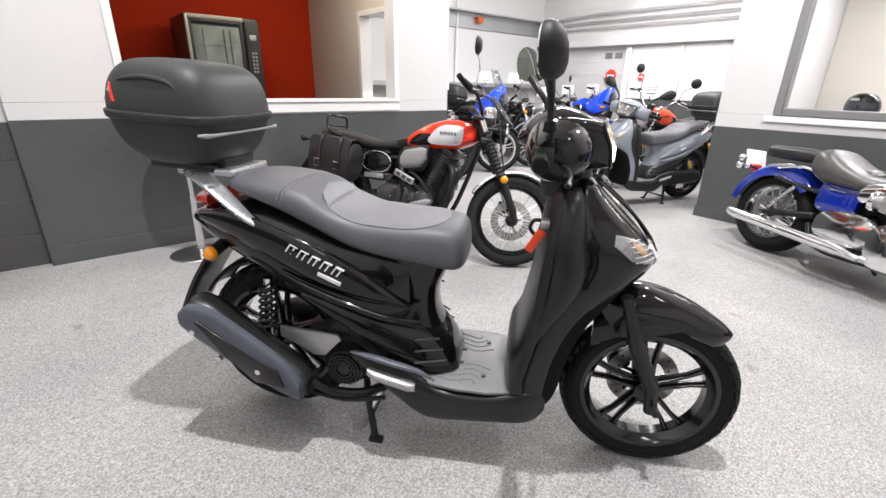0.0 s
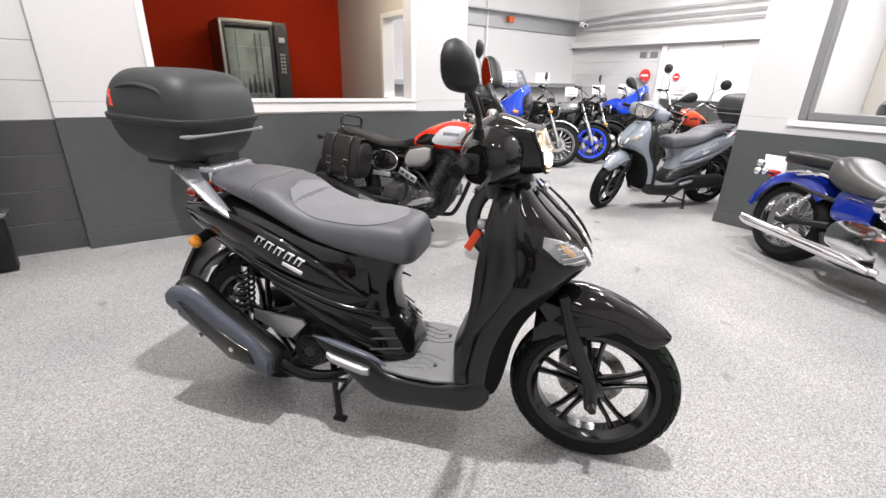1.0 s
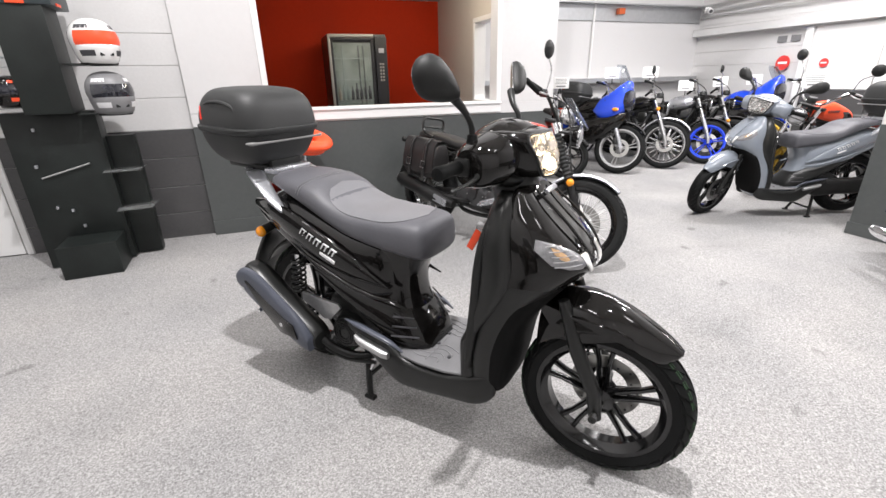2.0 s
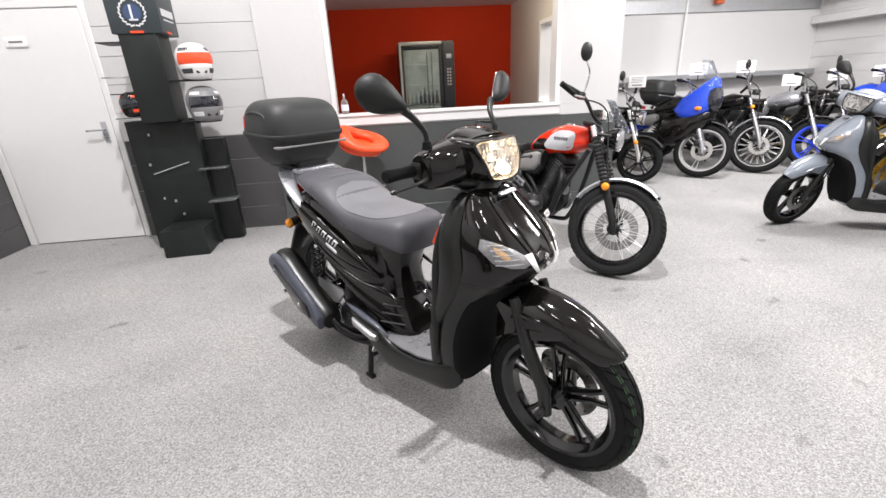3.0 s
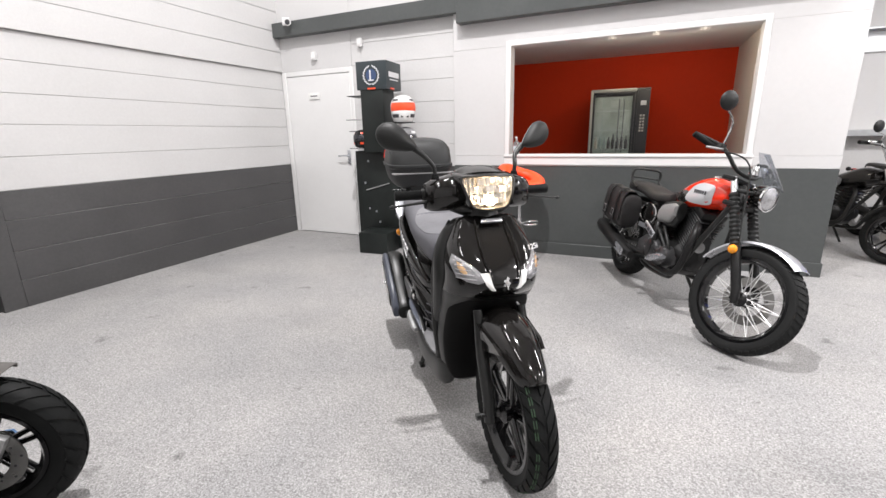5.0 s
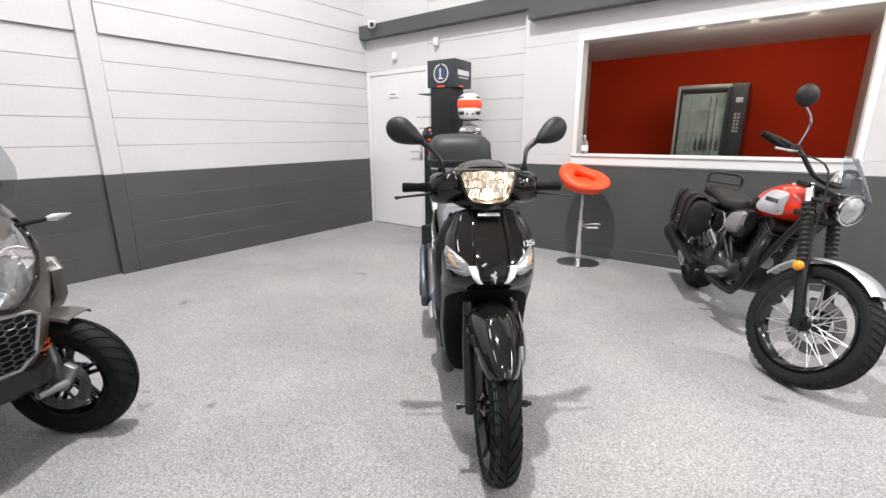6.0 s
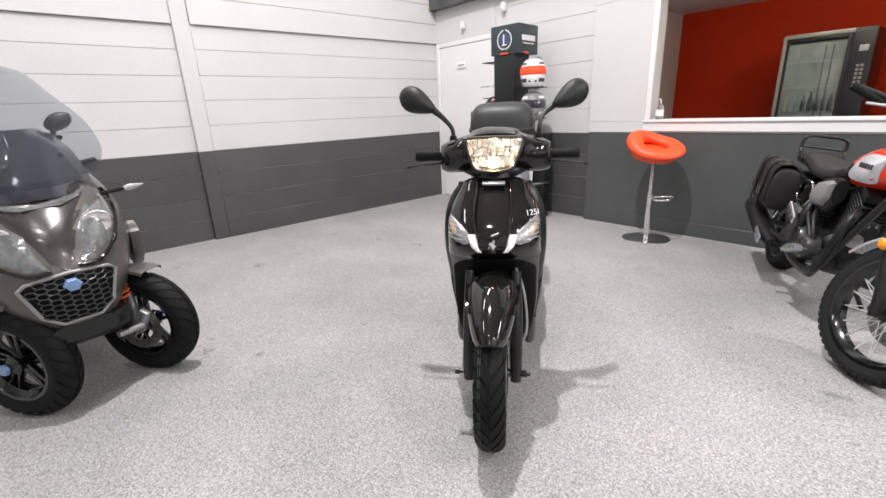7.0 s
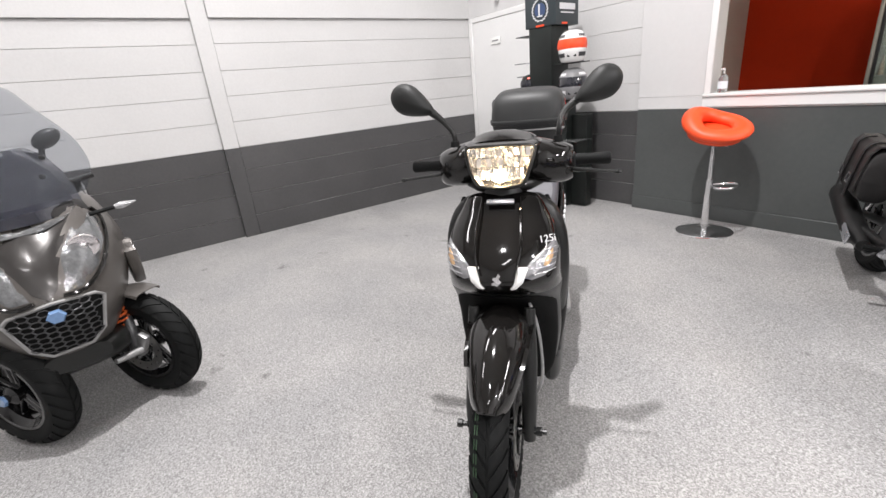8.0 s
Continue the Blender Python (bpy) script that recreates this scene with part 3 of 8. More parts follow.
slab("backing", wall_north, "white", -2.20, -0.876, 2.677, 2.82, 0, CEIL, 0)
slab("backing", wall_north, "white", -3.28, -2.20, 2.70, 2.82, 2.06, CEIL, 0)
courses(wall_north, "y", 2.67, 0.006, -2.195, -0.876, 0, CEIL, split=0.93)
slab("lintel", wall_north, "plaster", -3.28, -2.195, 2.668, 2.70, 2.05, CEIL)

door_1 = setting("door_1", "flush white door with lever handle and small nameplate", "door")
slab("leaf", door_1, "gloss_white", -3.205, -2.252, 2.670, 2.710, 0.008, 1.985, 0.004)
slab("frame", door_1, "gloss_white", -3.28, -3.212, 2.664, 2.80, 0, 2.05, 0.006)
slab("frame", door_1, "gloss_white", -2.246, -2.195, 2.664, 2.80, 0, 2.05, 0.006)
slab("frame", door_1, "gloss_white", -3.212, -2.246, 2.664, 2.80, 1.99, 2.05, 0.006)
plate = part("handle_plate", Shape().box((-2.318, 2.660, 1.0), (0.042, 0.010, 0.17), 0.006), "silver", door_1)
part("lever", Shape().tube([(-2.318, 2.655, 1.02), (-2.318, 2.612, 1.02), (-2.35, 2.606, 1.02), (-2.445, 2.61, 1.016)], [0.011, 0.010, 0.010, 0.008], 10), "silver", plate)
sign = part("nameplate", Shape().box((-2.785, 2.660, 1.745), (0.17, 0.006, 0.075), 0.003), "whiteplate", door_1)
part("nameplate_line", bars(Shape(), (-2.785, 2.6555, 1.745), (1, 0, 0), (0, 0, 1), 1, 0.11, 0.02, 0.014), "frame", sign)

# counter wall with the wide opening
wall_counter = setting("wall_counter", "smooth white wall with a charcoal lower band and a wide opening", "wall")
WX0, WX1, OX0, OX1, OZ0, OZ1 = -0.874, 2.490, -0.258, 1.835, 1.020, 2.085
slab("lower_band", wall_counter, "darkplaster", WX0, WX1, 2.613, 2.763, 0, 0.918)
slab("apron", wall_counter, "plaster", WX0, WX1, 2.613, 2.763, 0.918, OZ0)
slab("side", wall_counter, "plaster", WX0, OX0, 2.613, 2.763, OZ0, OZ1)
slab("side", wall_counter, "plaster", OX1, WX1, 2.613, 2.763, OZ0, OZ1)
slab("head", wall_counter, "plaster", WX0, WX1, 2.613, 2.763, OZ1, CEIL)
slab("skirting", wall_counter, "darkplaster", WX0, WX1 + 0.012, 2.600, 2.6125, 0, 0.125, 0.004)
slab("skirting", wall_counter, "darkplaster", WX1 + 0.0005, WX1 + 0.012, 2.6125, 2.775, 0, 0.125, 0.004)
window_1 = setting("window_1", "white timber trim round the open counter hatch", "window")
slab("window_sill", window_1, "gloss_white", OX0 - 0.05, OX1 + 0.05, 2.585, 2.80, 1.008, 1.034, 0.006)
slab("apron_board", window_1, "gloss_white", OX0 - 0.05, OX1 + 0.05, 2.598, 2.6125, 0.930, 1.008, 0.004)
slab("frame", window_1, "gloss_white", OX0 - 0.045, OX0 + 0.004, 2.598, 2.6125, 1.034, OZ1 + 0.045, 0.004)
slab("frame", window_1, "gloss_white", OX1 - 0.004, OX1 + 0.045, 2.598, 2.6125, 1.034, OZ1 + 0.045, 0.004)
slab("frame", window_1, "gloss_white", OX0 + 0.004, OX1 - 0.004, 2.598, 2.6125, OZ1 - 0.004, OZ1 + 0.045, 0.004)

beam = setting("fascia", "charcoal box fascia along the wall above the door", "trim")
slab("board", beam, "darkplaster", -3.26, -0.80, 2.56, 2.667, 2.44, 2.60)
slab("board", beam, "darkplaster", -0.797, 2.49, 2.50, 2.610, 2.325, 2.56)

# snack room behind the counter
snack = setting("wall_snack_room", "small room with a red back wall and cream sides", "wall")
slab("red_wall", snack, "red_wall", -0.88, 1.97, 4.68, 4.78, 0, 2.3, 0)
slab("side_wall", snack, "cream", -0.98, -0.88, 2.765, 4.78, 0, 2.3, 0)
slab("side_wall", snack, "cream", 1.97, 2.07, 3.47, 5.3, 0, CEIL, 0)
slab("side_wall", snack, "cream", 1.97, 2.07, 2.765, 3.47, 0, 0.98, 0)
slab("side_wall", snack, "cream", 1.97, 2.07, 2.765, 3.47, 1.86, CEIL, 0)
slab("room_ceiling", snack, "plaster", -0.98, 1.97, 2.765, 4.68, 2.2, 2.3, 0)
hatch = setting("window_2", "white framed glazed hatch through the side of the snack room", "window")
for a in ((3.42, 3.47, 0.98, 1.86), (2.765, 2.80, 0.98, 1.86)):
    slab("frame", hatch, "gloss_white", 1.95, 2.09, a[0], a[1], a[2], a[3], 0.004)
for a in ((0.98, 1.02), (1.81, 1.86)):
    slab("frame", hatch, "gloss_white", 1.95, 2.09, 2.80, 3.42, a[0], a[1], 0.004)
tube_light = thing("tube_light", pose(0.75, 3.1, 0), "white fluorescent tube fitting on the snack room ceiling", "light")
part("housing", Shape().box((0, 0, 2.178), (1.32, 0.09, 0.042), 0.008), "gloss_white", tube_light)

# far bay: back wall with ledge and steel channel, end wall with panel door
wall_far = setting("wall_far", "white back wall with a ledge and a steel channel", "wall")
slab("face", wall_far, "plaster", 2.07, 7.32, 5.30, 5.42, 1.16, CEIL, 0)
slab("lower_face", wall_far, "white", 2.07, 7.32, 5.34, 5.42, 0, 1.16, 0)
slab("ledge", wall_far, "gloss_white", 2.07, 7.2, 5.14, 5.338, 1.160, 1.205, 0.006)
slab("ledge_lip", wall_far, "steel", 2.07, 7.2, 5.125, 5.1385, 1.135, 1.212, 0.003)
slab("channel_web", wall_far, "steel", 2.07, 7.2, 5.27, 5.2985, 2.10, 2.36, 0.003)
slab("channel_lip", wall_far, "steel", 2.07, 7.2, 5.12, 5.2695, 2.335, 2.36, 0.003)
slab("conduit_box", wall_far, "spring", 5.33, 5.45, 5.18, 5.262, 2.20, 2.29, 0.004, "rusty orange timber block")
part("conduit", Shape().tube([(4.9, 5.262, 1.215), (4.9, 5.262, CEIL)], 0.018, 8), "gloss_white", wall_far)

wall_end = setting("wall_end", "white block end wall with header beam and panel door", "wall")
slab("backing", wall_end, "white", 7.255, 7.40, -0.2, 5.42, 0, CEIL, 0)
courses(wall_end, "x", 7.249, 0.005, 3.36, 5.30, 0, CEIL, split=0.3)
courses(wall_end, "x", 7.249, 0.005, -0.2, 3.36, 1.85, CEIL)
slab("header_beam", wall_end, "plaster", 7.10, 7.1985, -0.2, 5.29, 1.87, 1.99, 0.008)
slab("door_post", wall_end, "gloss_white", 7.17, 7.254, 3.26, 3.358, 0, 1.85, 0.006)
for k in range(4):
    y1 = 3.25 - 0.87 * k
    slab("door_panel", wall_end, "gloss_white", 7.205, 7.25, y1 - 0.86, y1, 1.005, 1.845, 0.006)
    slab("lower_panel", wall_end, "dark", 7.205, 7.25, y1 - 0.86, y1, 0.0, 1.0, 0.006)
for k, z in enumerate((2.20, 2.30, 2.42)):
    part("conduit", Shape().tube([(7.18, -0.2, z), (7.18, 4.6 - 0.25 * k, z), (7.18, 5.2, z - 0.03 * k)], 0.02, 8), "pipe", wall_end)

# east office wall with dark framed window
wall_east = setting("wall_east", "white wall over a charcoal band with a grey framed window", "wall")
EX, EY = 4.05, 0.585
RY0, RY1, RZ0, RZ1 = -1.75, 0.15, 0.985, 2.25
slab("lower_band", wall_east, "darkplaster", EX, EX + 0.15, -6.1, EY, 0, 0.862)
slab("apron", wall_east, "plaster", EX, EX + 0.15, -6.1, EY, 0.862, RZ0)
slab("side", wall_east, "plaster", EX, EX + 0.15, RY1, EY, RZ0, RZ1)
slab("side", wall_east, "plaster", EX, EX + 0.15, -6.1, RY0, RZ0, RZ1)
slab("head", wall_east, "plaster", EX, EX + 0.15, -6.1, EY, RZ1, CEIL)
slab("return", wall_east, "plaster", EX + 0.15, 7.25, EY - 0.13, EY - 0.002, 0, CEIL, 0)
slab("skirting", wall_east, "darkplaster", EX - 0.012, EX - 0.0005, -6.1, EY + 0.008, 0, 0.10, 0.004)
slab("sill_strip", wall_east, "gloss_white", EX - 0.02, EX - 0.0005, RY0 - 0.06, RY1 + 0.06, RZ0 - 0.055, RZ0 - 0.008, 0.004)
window_3 = setting("window_3", "fixed office window in a grey frame", "window")
slab("window_frame", window_3, "frame", EX - 0.012, EX + 0.11, RY1 - 0.062, RY1 - 0.001, RZ0, RZ1, 0.005)
slab("window_frame", window_3, "frame", EX - 0.012, EX + 0.11, RY0 + 0.001, RY0 + 0.062, RZ0, RZ1, 0.005)
slab("window_frame", window_3, "frame", EX - 0.012, EX + 0.11, RY0 + 0.062, RY1 - 0.062, RZ0 + 0.001, RZ0 + 0.062, 0.005)
slab("window_frame", window_3, "frame", EX - 0.012, EX + 0.11, RY0 + 0.062, RY1 - 0.062, RZ1 - 0.062, RZ1 - 0.001, 0.005)
pane = slab("pane", window_3, "glass", EX + 0.045, EX + 0.051, RY0 + 0.062, RY1 - 0.062, RZ0 + 0.062, RZ1 - 0.062, 0)
pane.visible_shadow = False

office = setting("wall_office", "cream office walls behind the grey framed window", "wall")
slab("back_wall", office, "cream", 6.9, 7.0, -6.1, 0.45, 0, CEIL, 0)
for y in (-0.55, -1.5):
    slab("door_frame", office, "frame", 6.86, 6.899, y - 0.04, y + 0.04, 0, 2.05, 0.005)
slab("door_frame", office, "frame", 6.86, 6.899, -1.46, -0.59, 1.97, 2.05, 0.005)
slab("desk_shelf", office, "gloss_white", EX + 0.16, EX + 0.55, -1.9, 0.2, 0.90, 0.93, 0.005)

# two unseen walls, added to keep outside light out
wall_south = setting("wall_south", "unseen plain white wall added behind the showroom", "wall")
slab("face", wall_south, "plaster", -3.6, 9.2, -6.2, -6.1, 0, CEIL, 0)
wall_outer = setting("wall_outer", "unseen plain wall added to close the building", "wall")
slab("face", wall_outer, "plaster", 9.1, 9.2, -6.1, 5.6, 0, CEIL, 0)

# ---- wheels ----
def tyre_profile(R, w, rim_r):
    """Half of a tyre's cut, from bead to bead, as (radius, along)."""
    pts = []
    h = R - rim_r
    for k in range(13):
        a = math.pi * k / 12
        y = -math.cos(a) * w / 2
        r = rim_r + h * (0.08 + 0.92 * math.sin(a) ** 0.62)
        pts.append((r, y * (1.0 if 0 < k < 12 else 0.82)))
    return pts


def tyre_surface(R, w, rim_r, s):
    """Radius and offset on the tyre's crown, s from -1 to 1."""
    a = math.pi / 2 * (1 + s * 0.72)
    return rim_r + (R - rim_r) * (0.08 + 0.92 * math.sin(a) ** 0.62), -math.cos(a) * w / 2


def tread(s, c, R, w, rim_r, count, skew, lo=0.08, hi=0.95, fill=0.72, h=0.003):
    """Raised tread blocks, slanting away from the middle on both sides."""
    c = Vector(c)
    for side in (-1, 1):
        for k in range(count):
            a0 = TAU * (k + (0.5 if side > 0 else 0)) / count
            rows = []
            for i in range(5):
                q = lo + (hi - lo) * i / 4
                r, y = tyre_surface(R, w, rim_r, q * side)
                r2, y2 = tyre_surface(R, w, rim_r, min(q + 0.04, 1) * side)
                nx, ny = -(y2 - y), (r2 - r)
                nn = math.hypot(nx, ny) or 1
                dr, dy = abs(nx) / nn * h, math.copysign(abs(ny) / nn * h, side)
                row = []
                for j in range(4):
                    a = a0 + skew * (q - lo) + TAU / count * fill * j / 3
                    row.append(c + Vector(((r + dr) * math.cos(a), y + dy, (r + dr) * math.sin(a))))
                for j in (3, 0):
                    a = a0 + skew * (q - lo) + TAU / count * fill * j / 3
                    row.append(c + Vector(((r - 0.002) * math.cos(a), y, (r - 0.002) * math.sin(a))))
                rows.append(row)
            s.loft(rows)
    return s


def wheel(parent, c, R, w, rim_r, kind="cast", rim="rim", tyre="rubber", m=None, spokes=5, disc_side=1, disc_r=0.115, marks=False, blocks=34, knob=False):
    """A wheel about the y axis: tyre with tread, rim, spokes, hub and brake disc."""
    base = part("tyre", Shape(m).lathe(tyre_profile(R, w, rim_r), c, "y", 56), tyre, parent)
    if blocks:
        part("tread", tread(Shape(m), c, R, w, rim_r, blocks, 0.10 if knob else 0.30, 0.12 if knob else 0.07, 0.9 if knob else 1.02, 0.62 if knob else 0.74, 0.0045 if knob else 0.0045), tyre, base)
    if marks:
        for q in (-0.60, -0.46):
            r, y = tyre_surface(R, w, rim_r, q)
            for k in range(48):
                if (k * 5 + int(-q * 50)) % 7:
                    a0, a1 = TAU * k / 48, TAU * (k + 0.70) / 48
                    part("tyre_mark", Shape(m).loft([[Vector(c) + Vector(((r + e) * math.cos(a), y + d, (r + e) * math.sin(a))) for d, e in ((-0.0036, 0.001), (-0.0010, 0.001), (-0.0010, 0.0052), (-0.0036, 0.0048))] for a in (a0, (a0 + a1) / 2, a1)]), "green", base, "pale green line of a new tyre")
    hw = w * 0.36
    prof = [(rim_r + 0.006, -hw), (rim_r + 0.004, -hw * 1.12), (rim_r - 0.010, -hw * 1.1), (rim_r - 0.018, -hw * 0.8), (rim_r - 0.030, -hw * 0.5), (rim_r - 0.030, hw * 0.5), (rim_r - 0.018, hw * 0.8), (rim_r - 0.010, hw * 1.1), (rim_r + 0.004, hw * 1.12), (rim_r + 0.006, hw)]
    rm = part("rim", Shape(m).lathe(prof, c, "y", 56, close=True), rim, parent)
    cx, cy, cz = c
    if kind == "cast":
        for k in range(spokes):
            s = Shape((m or ID) @ Matrix.Translation(c) @ Matrix.Rotation(-TAU * k / spokes - 0.35, 4, "Y"))
            for o in (-1, 1):
                rows = []
                for x, off, ww, hh in ((0.028, 0.012, 0.010, 0.016), (0.07, 0.013, 0.009, 0.015), (0.13, 0.017, 0.008, 0.013), (rim_r - 0.03, 0.026, 0.010, 0.013), (rim_r - 0.014, 0.030, 0.013, 0.014)):
                    rows.append([(x, u * hh, o * off + v * ww) for u, v in sup(2.6, 10, 1, 1)])
                s.loft(rows)
            part("spoke", s, rim, rm)
    else:
        s = Shape(m)
        for k in range(spokes):
            a = TAU * k / spokes
            side = 1 if k % 2 else -1
            for cross in (-0.55, 0.55):
                a2 = a + cross
                s.tube([(cx + 0.034 * math.cos(a2), cy + side * 0.026, cz + 0.034 * math.sin(a2)), (cx + (rim_r - 0.022) * math.cos(a), cy, cz + (rim_r - 0.022) * math.sin(a))], 0.0022, 5)
        part("spoke_set", s, "spoke", rm)
    part("hub", Shape(m).lathe([(0.004, -w * 0.62), (0.014, -w * 0.62), (0.018, -w * 0.5), (0.042, -w * 0.36), (0.034, -w * 0.2), (0.034, w * 0.2), (0.042, w * 0.36), (0.018, w * 0.5), (0.014, w * 0.62), (0.004, w * 0.62)], c, "y", 28), rim if kind == "cast" else "engine", parent)
    if disc_r:
        y = cy + disc_side * (w * 0.5)
        d = Shape(m).lathe([(disc_r, y - cy - 0.002), (disc_r, y - cy + 0.002), (disc_r * 0.62, y - cy + 0.002), (disc_r * 0.62, y - cy - 0.002)], c, "y", 40, close=True)
        dk = part("brake_disc", d, "disc", parent)
        for k in range(16 if blocks else 0):
            a = TAU * k / 16
            r = disc_r * (0.74 if k % 2 else 0.88)
            part("drilling", Shape(m).tube([(cx + r * math.cos(a), y - 0.0035, cz + r * math.sin(a)), (cx + r * math.cos(a), y + 0.0035, cz + r * math.sin(a))], 0.0045, 6), "ink", dk)
        s = Shape(m)
        for k in range(5):
            a = TAU * k / 5
            s.tube([(cx + 0.02 * math.cos(a), y, cz + 0.02 * math.sin(a)), (cx + disc_r * 0.66 * math.cos(a + 0.2), y, cz + disc_r * 0.66 * math.sin(a + 0.2))], 0.006, 6)
        part("disc_carrier", s, rim, dk)
    return base


# ---- scooter ----
APRON = [  # height, back, front, half-width, roundness, width ahead
    (0.205, -0.44, -0.345, 0.12, 3, 0.9), (0.235, -0.444, -0.318, 0.148, 3, 0.9), (0.3, -0.425, -0.3, 0.172, 3.2, 0.88), (0.42, -0.408, -0.282, 0.19, 3.4, 0.86), (0.52, -0.39, -0.245, 0.19, 3.2, 0.86), (0.6, -0.375, -0.19, 0.193, 3, 0.84), (0.66, -0.365, -0.125, 0.197, 2.7, 0.84), (0.7, -0.36, -0.078, 0.199, 2.5, 0.78), (0.735, -0.354, -0.064, 0.199, 2.4, 0.77), (0.79, -0.346, -0.098, 0.192, 2.5, 0.82), (0.85, -0.334, -0.16, 0.172, 2.6, 0.86), (0.9, -0.32, -0.214, 0.146, 2.6, 0.8), (0.935, -0.305, -0.248, 0.118, 2.6, 0.85), (0.945, -0.295, -0.262, 0.09, 2.6, 0.85)]


def scooter(m, label, paint, lamp_on, seat="seat", seat_top="seat_top", tag="redtag", steer=0.0, marks=True):
    """A large-wheel step-through scooter on its centre stand; x ahead, front axle over the origin."""
    sc = thing("scooter", m, label, "scooter", "scooters")
    FR, RR = 0.268, 0.278
    rear = (-1.262, 0.0, 0.302)
    st = Matrix.Translation((-0.10, 0, 0.6)) @ Matrix.Rotation(radians(steer), 4, Vector((-0.42, 0, 0.9)).normalized()) @ Matrix.Translation((0.10, 0, -0.6)) if steer else None
    fw = part("front_hub_axle", Shape(st).tube([(0, -0.105, FR), (0, 0.115, FR)], 0.011, 10), "engine", sc)
    wheel(fw, (0, 0, FR), FR, 0.104, 0.205, m=st, marks=marks, disc_side=1, blocks=30)
    # forks with nuts at their feet
    for y in (-0.086, 0.086):
        fk = part("fork_leg", Shape(st).tube([(0.0, y, FR - 0.03), (-0.012, y, FR + 0.06), (-0.075, y, 0.46), (-0.13, y, 0.62)], [0.020, 0.023, 0.024, 0.017], 12), "satin", sc)
        part("axle_nut", Shape(st).lathe([(0.003, 0), (0.013, 0), (0.013, 0.016), (0.008, 0.018), (0.008, 0.030), (0.003, 0.030)], (0, y + (0.022 if y > 0 else -0.052), FR), "y", 8), "satin", fk)
    part("brake_caliper", Shape(st).box((-0.075, 0.085, FR + 0.05), (0.075, 0.045, 0.06), 0.012), "engine", sc)
    part("brake_hose", Shape(st).tube([(-0.08, 0.10, FR + 0.07), (-0.07, 0.125, 0.42), (-0.12, 0.11, 0.56), (-0.2, 0.06, 0.66)], 0.005, 6, 5), "alu" if marks else "matt", sc)
    # front mudguard: an arched shell with a beak
    rows = [  # x, crown height, half-width, side depth
        (-0.205, 0.585, 0.080, 0.13), (-0.15, 0.622, 0.095, 0.125), (-0.08, 0.632, 0.098, 0.100), (0.0, 0.617, 0.092, 0.068), (0.07, 0.590, 0.082, 0.055), (0.13, 0.557, 0.070, 0.046), (0.18, 0.523, 0.055, 0.034), (0.205, 0.500, 0.040, 0.016)]
    rings = []
    for x, z, w, d in catmull(rows, 4):
        outer = [(x - 0.10 * abs(math.cos(a)) ** 3 * (0 if x < -0.1 else 0.35), math.cos(a) * w, z - d * (1 - math.sin(a) ** 0.75) - 0.012 * abs(math.cos(a)) ** 2) for a in [math.pi * k / 16 for k in range(17)]]
        inner = [(p[0], p[1] * 0.94, p[2] - 0.007) for p in outer[::-1]]
        rings.append(outer + inner)
    part("front_mudguard", Shape(st).loft(rings), paint, sc)
    for y in (-1, 1):
        part("mudguard_side", Shape(st).loft([[(x, y * (w + e), z) for x, z, w, e in row] for row in (
            [(-0.215, 0.60, 0.085, 0.003), (-0.10, 0.580, 0.098, 0.003), (0.03, 0.560, 0.088, 0.003), (0.075, 0.538, 0.080, 0.003), (0.02, 0.520, 0.084, 0.003), (-0.05, 0.497, 0.088, 0.003), (-0.135, 0.490, 0.09, 0.003)],
            [(-0.215, 0.60, 0.085, -0.008), (-0.10, 0.580, 0.098, -0.008), (0.03, 0.560, 0.088, -0.008), (0.075, 0.538, 0.080, -0.008), (0.02, 0.520, 0.084, -0.008), (-0.05, 0.497, 0.088, -0.008), (-0.135, 0.490, 0.09, -0.008)])]), paint, sc)
    # front apron
    rows = APRON
    skin_rows = catmull(rows, 4)
    part("front_apron", Shape().loft([sec_z(z, x0, x1, w, n, 36, f) for z, x0, x1, w, n, f in skin_rows if z > 0.66]), paint, sc)
    part("leg_shield_skirt", Shape().loft([sec_z(z, x0, x1 - 0.001, w - 0.001, n, 36, f) for z, x0, x1, w, n, f in skin_rows if z < 0.70]), "satin" if marks else paint, sc)
    # solid liner whose black colour stands in for the shaded open arch
    arch = [(0.240, -0.300, 0.128), (0.30, -0.285, 0.158), (0.42, -0.264, 0.172), (0.52, -0.228, 0.172), (0.60, -0.172, 0.168), (0.655, -0.126, 0.145)]
    part("wheel_arch_liner", Shape().loft([sec_z(z, -0.36, x, w, 3.2, 28, 0.96) for z, x, w in catmull(arch, 4)]), "void", sc)
    # raised centre panel edges on the apron
    for y in (-1, 1):
        s = Shape()
        s.tube([(-0.243, y * 0.058, 0.938), (-0.158, y * 0.066, 0.868), (-0.098, y * 0.064, 0.803), (-0.064, y * 0.050, 0.752)], [0.003, 0.0045, 0.0045, 0.002], 8, 5)
        part("apron_crease", s, paint, sc)
        s = Shape()
        s.tube([(-0.317, y * 0.130, 0.92), (-0.347, y * 0.168, 0.82), (-0.364, y * 0.184, 0.72), (-0.374, y * 0.186, 0.60), (-0.392, y * 0.180, 0.46), (-0.412, y * 0.166, 0.33)], [0.012, 0.016, 0.016, 0.016, 0.016, 0.012], 10, 5)
        part("legshield_edge", s, "matt", sc)
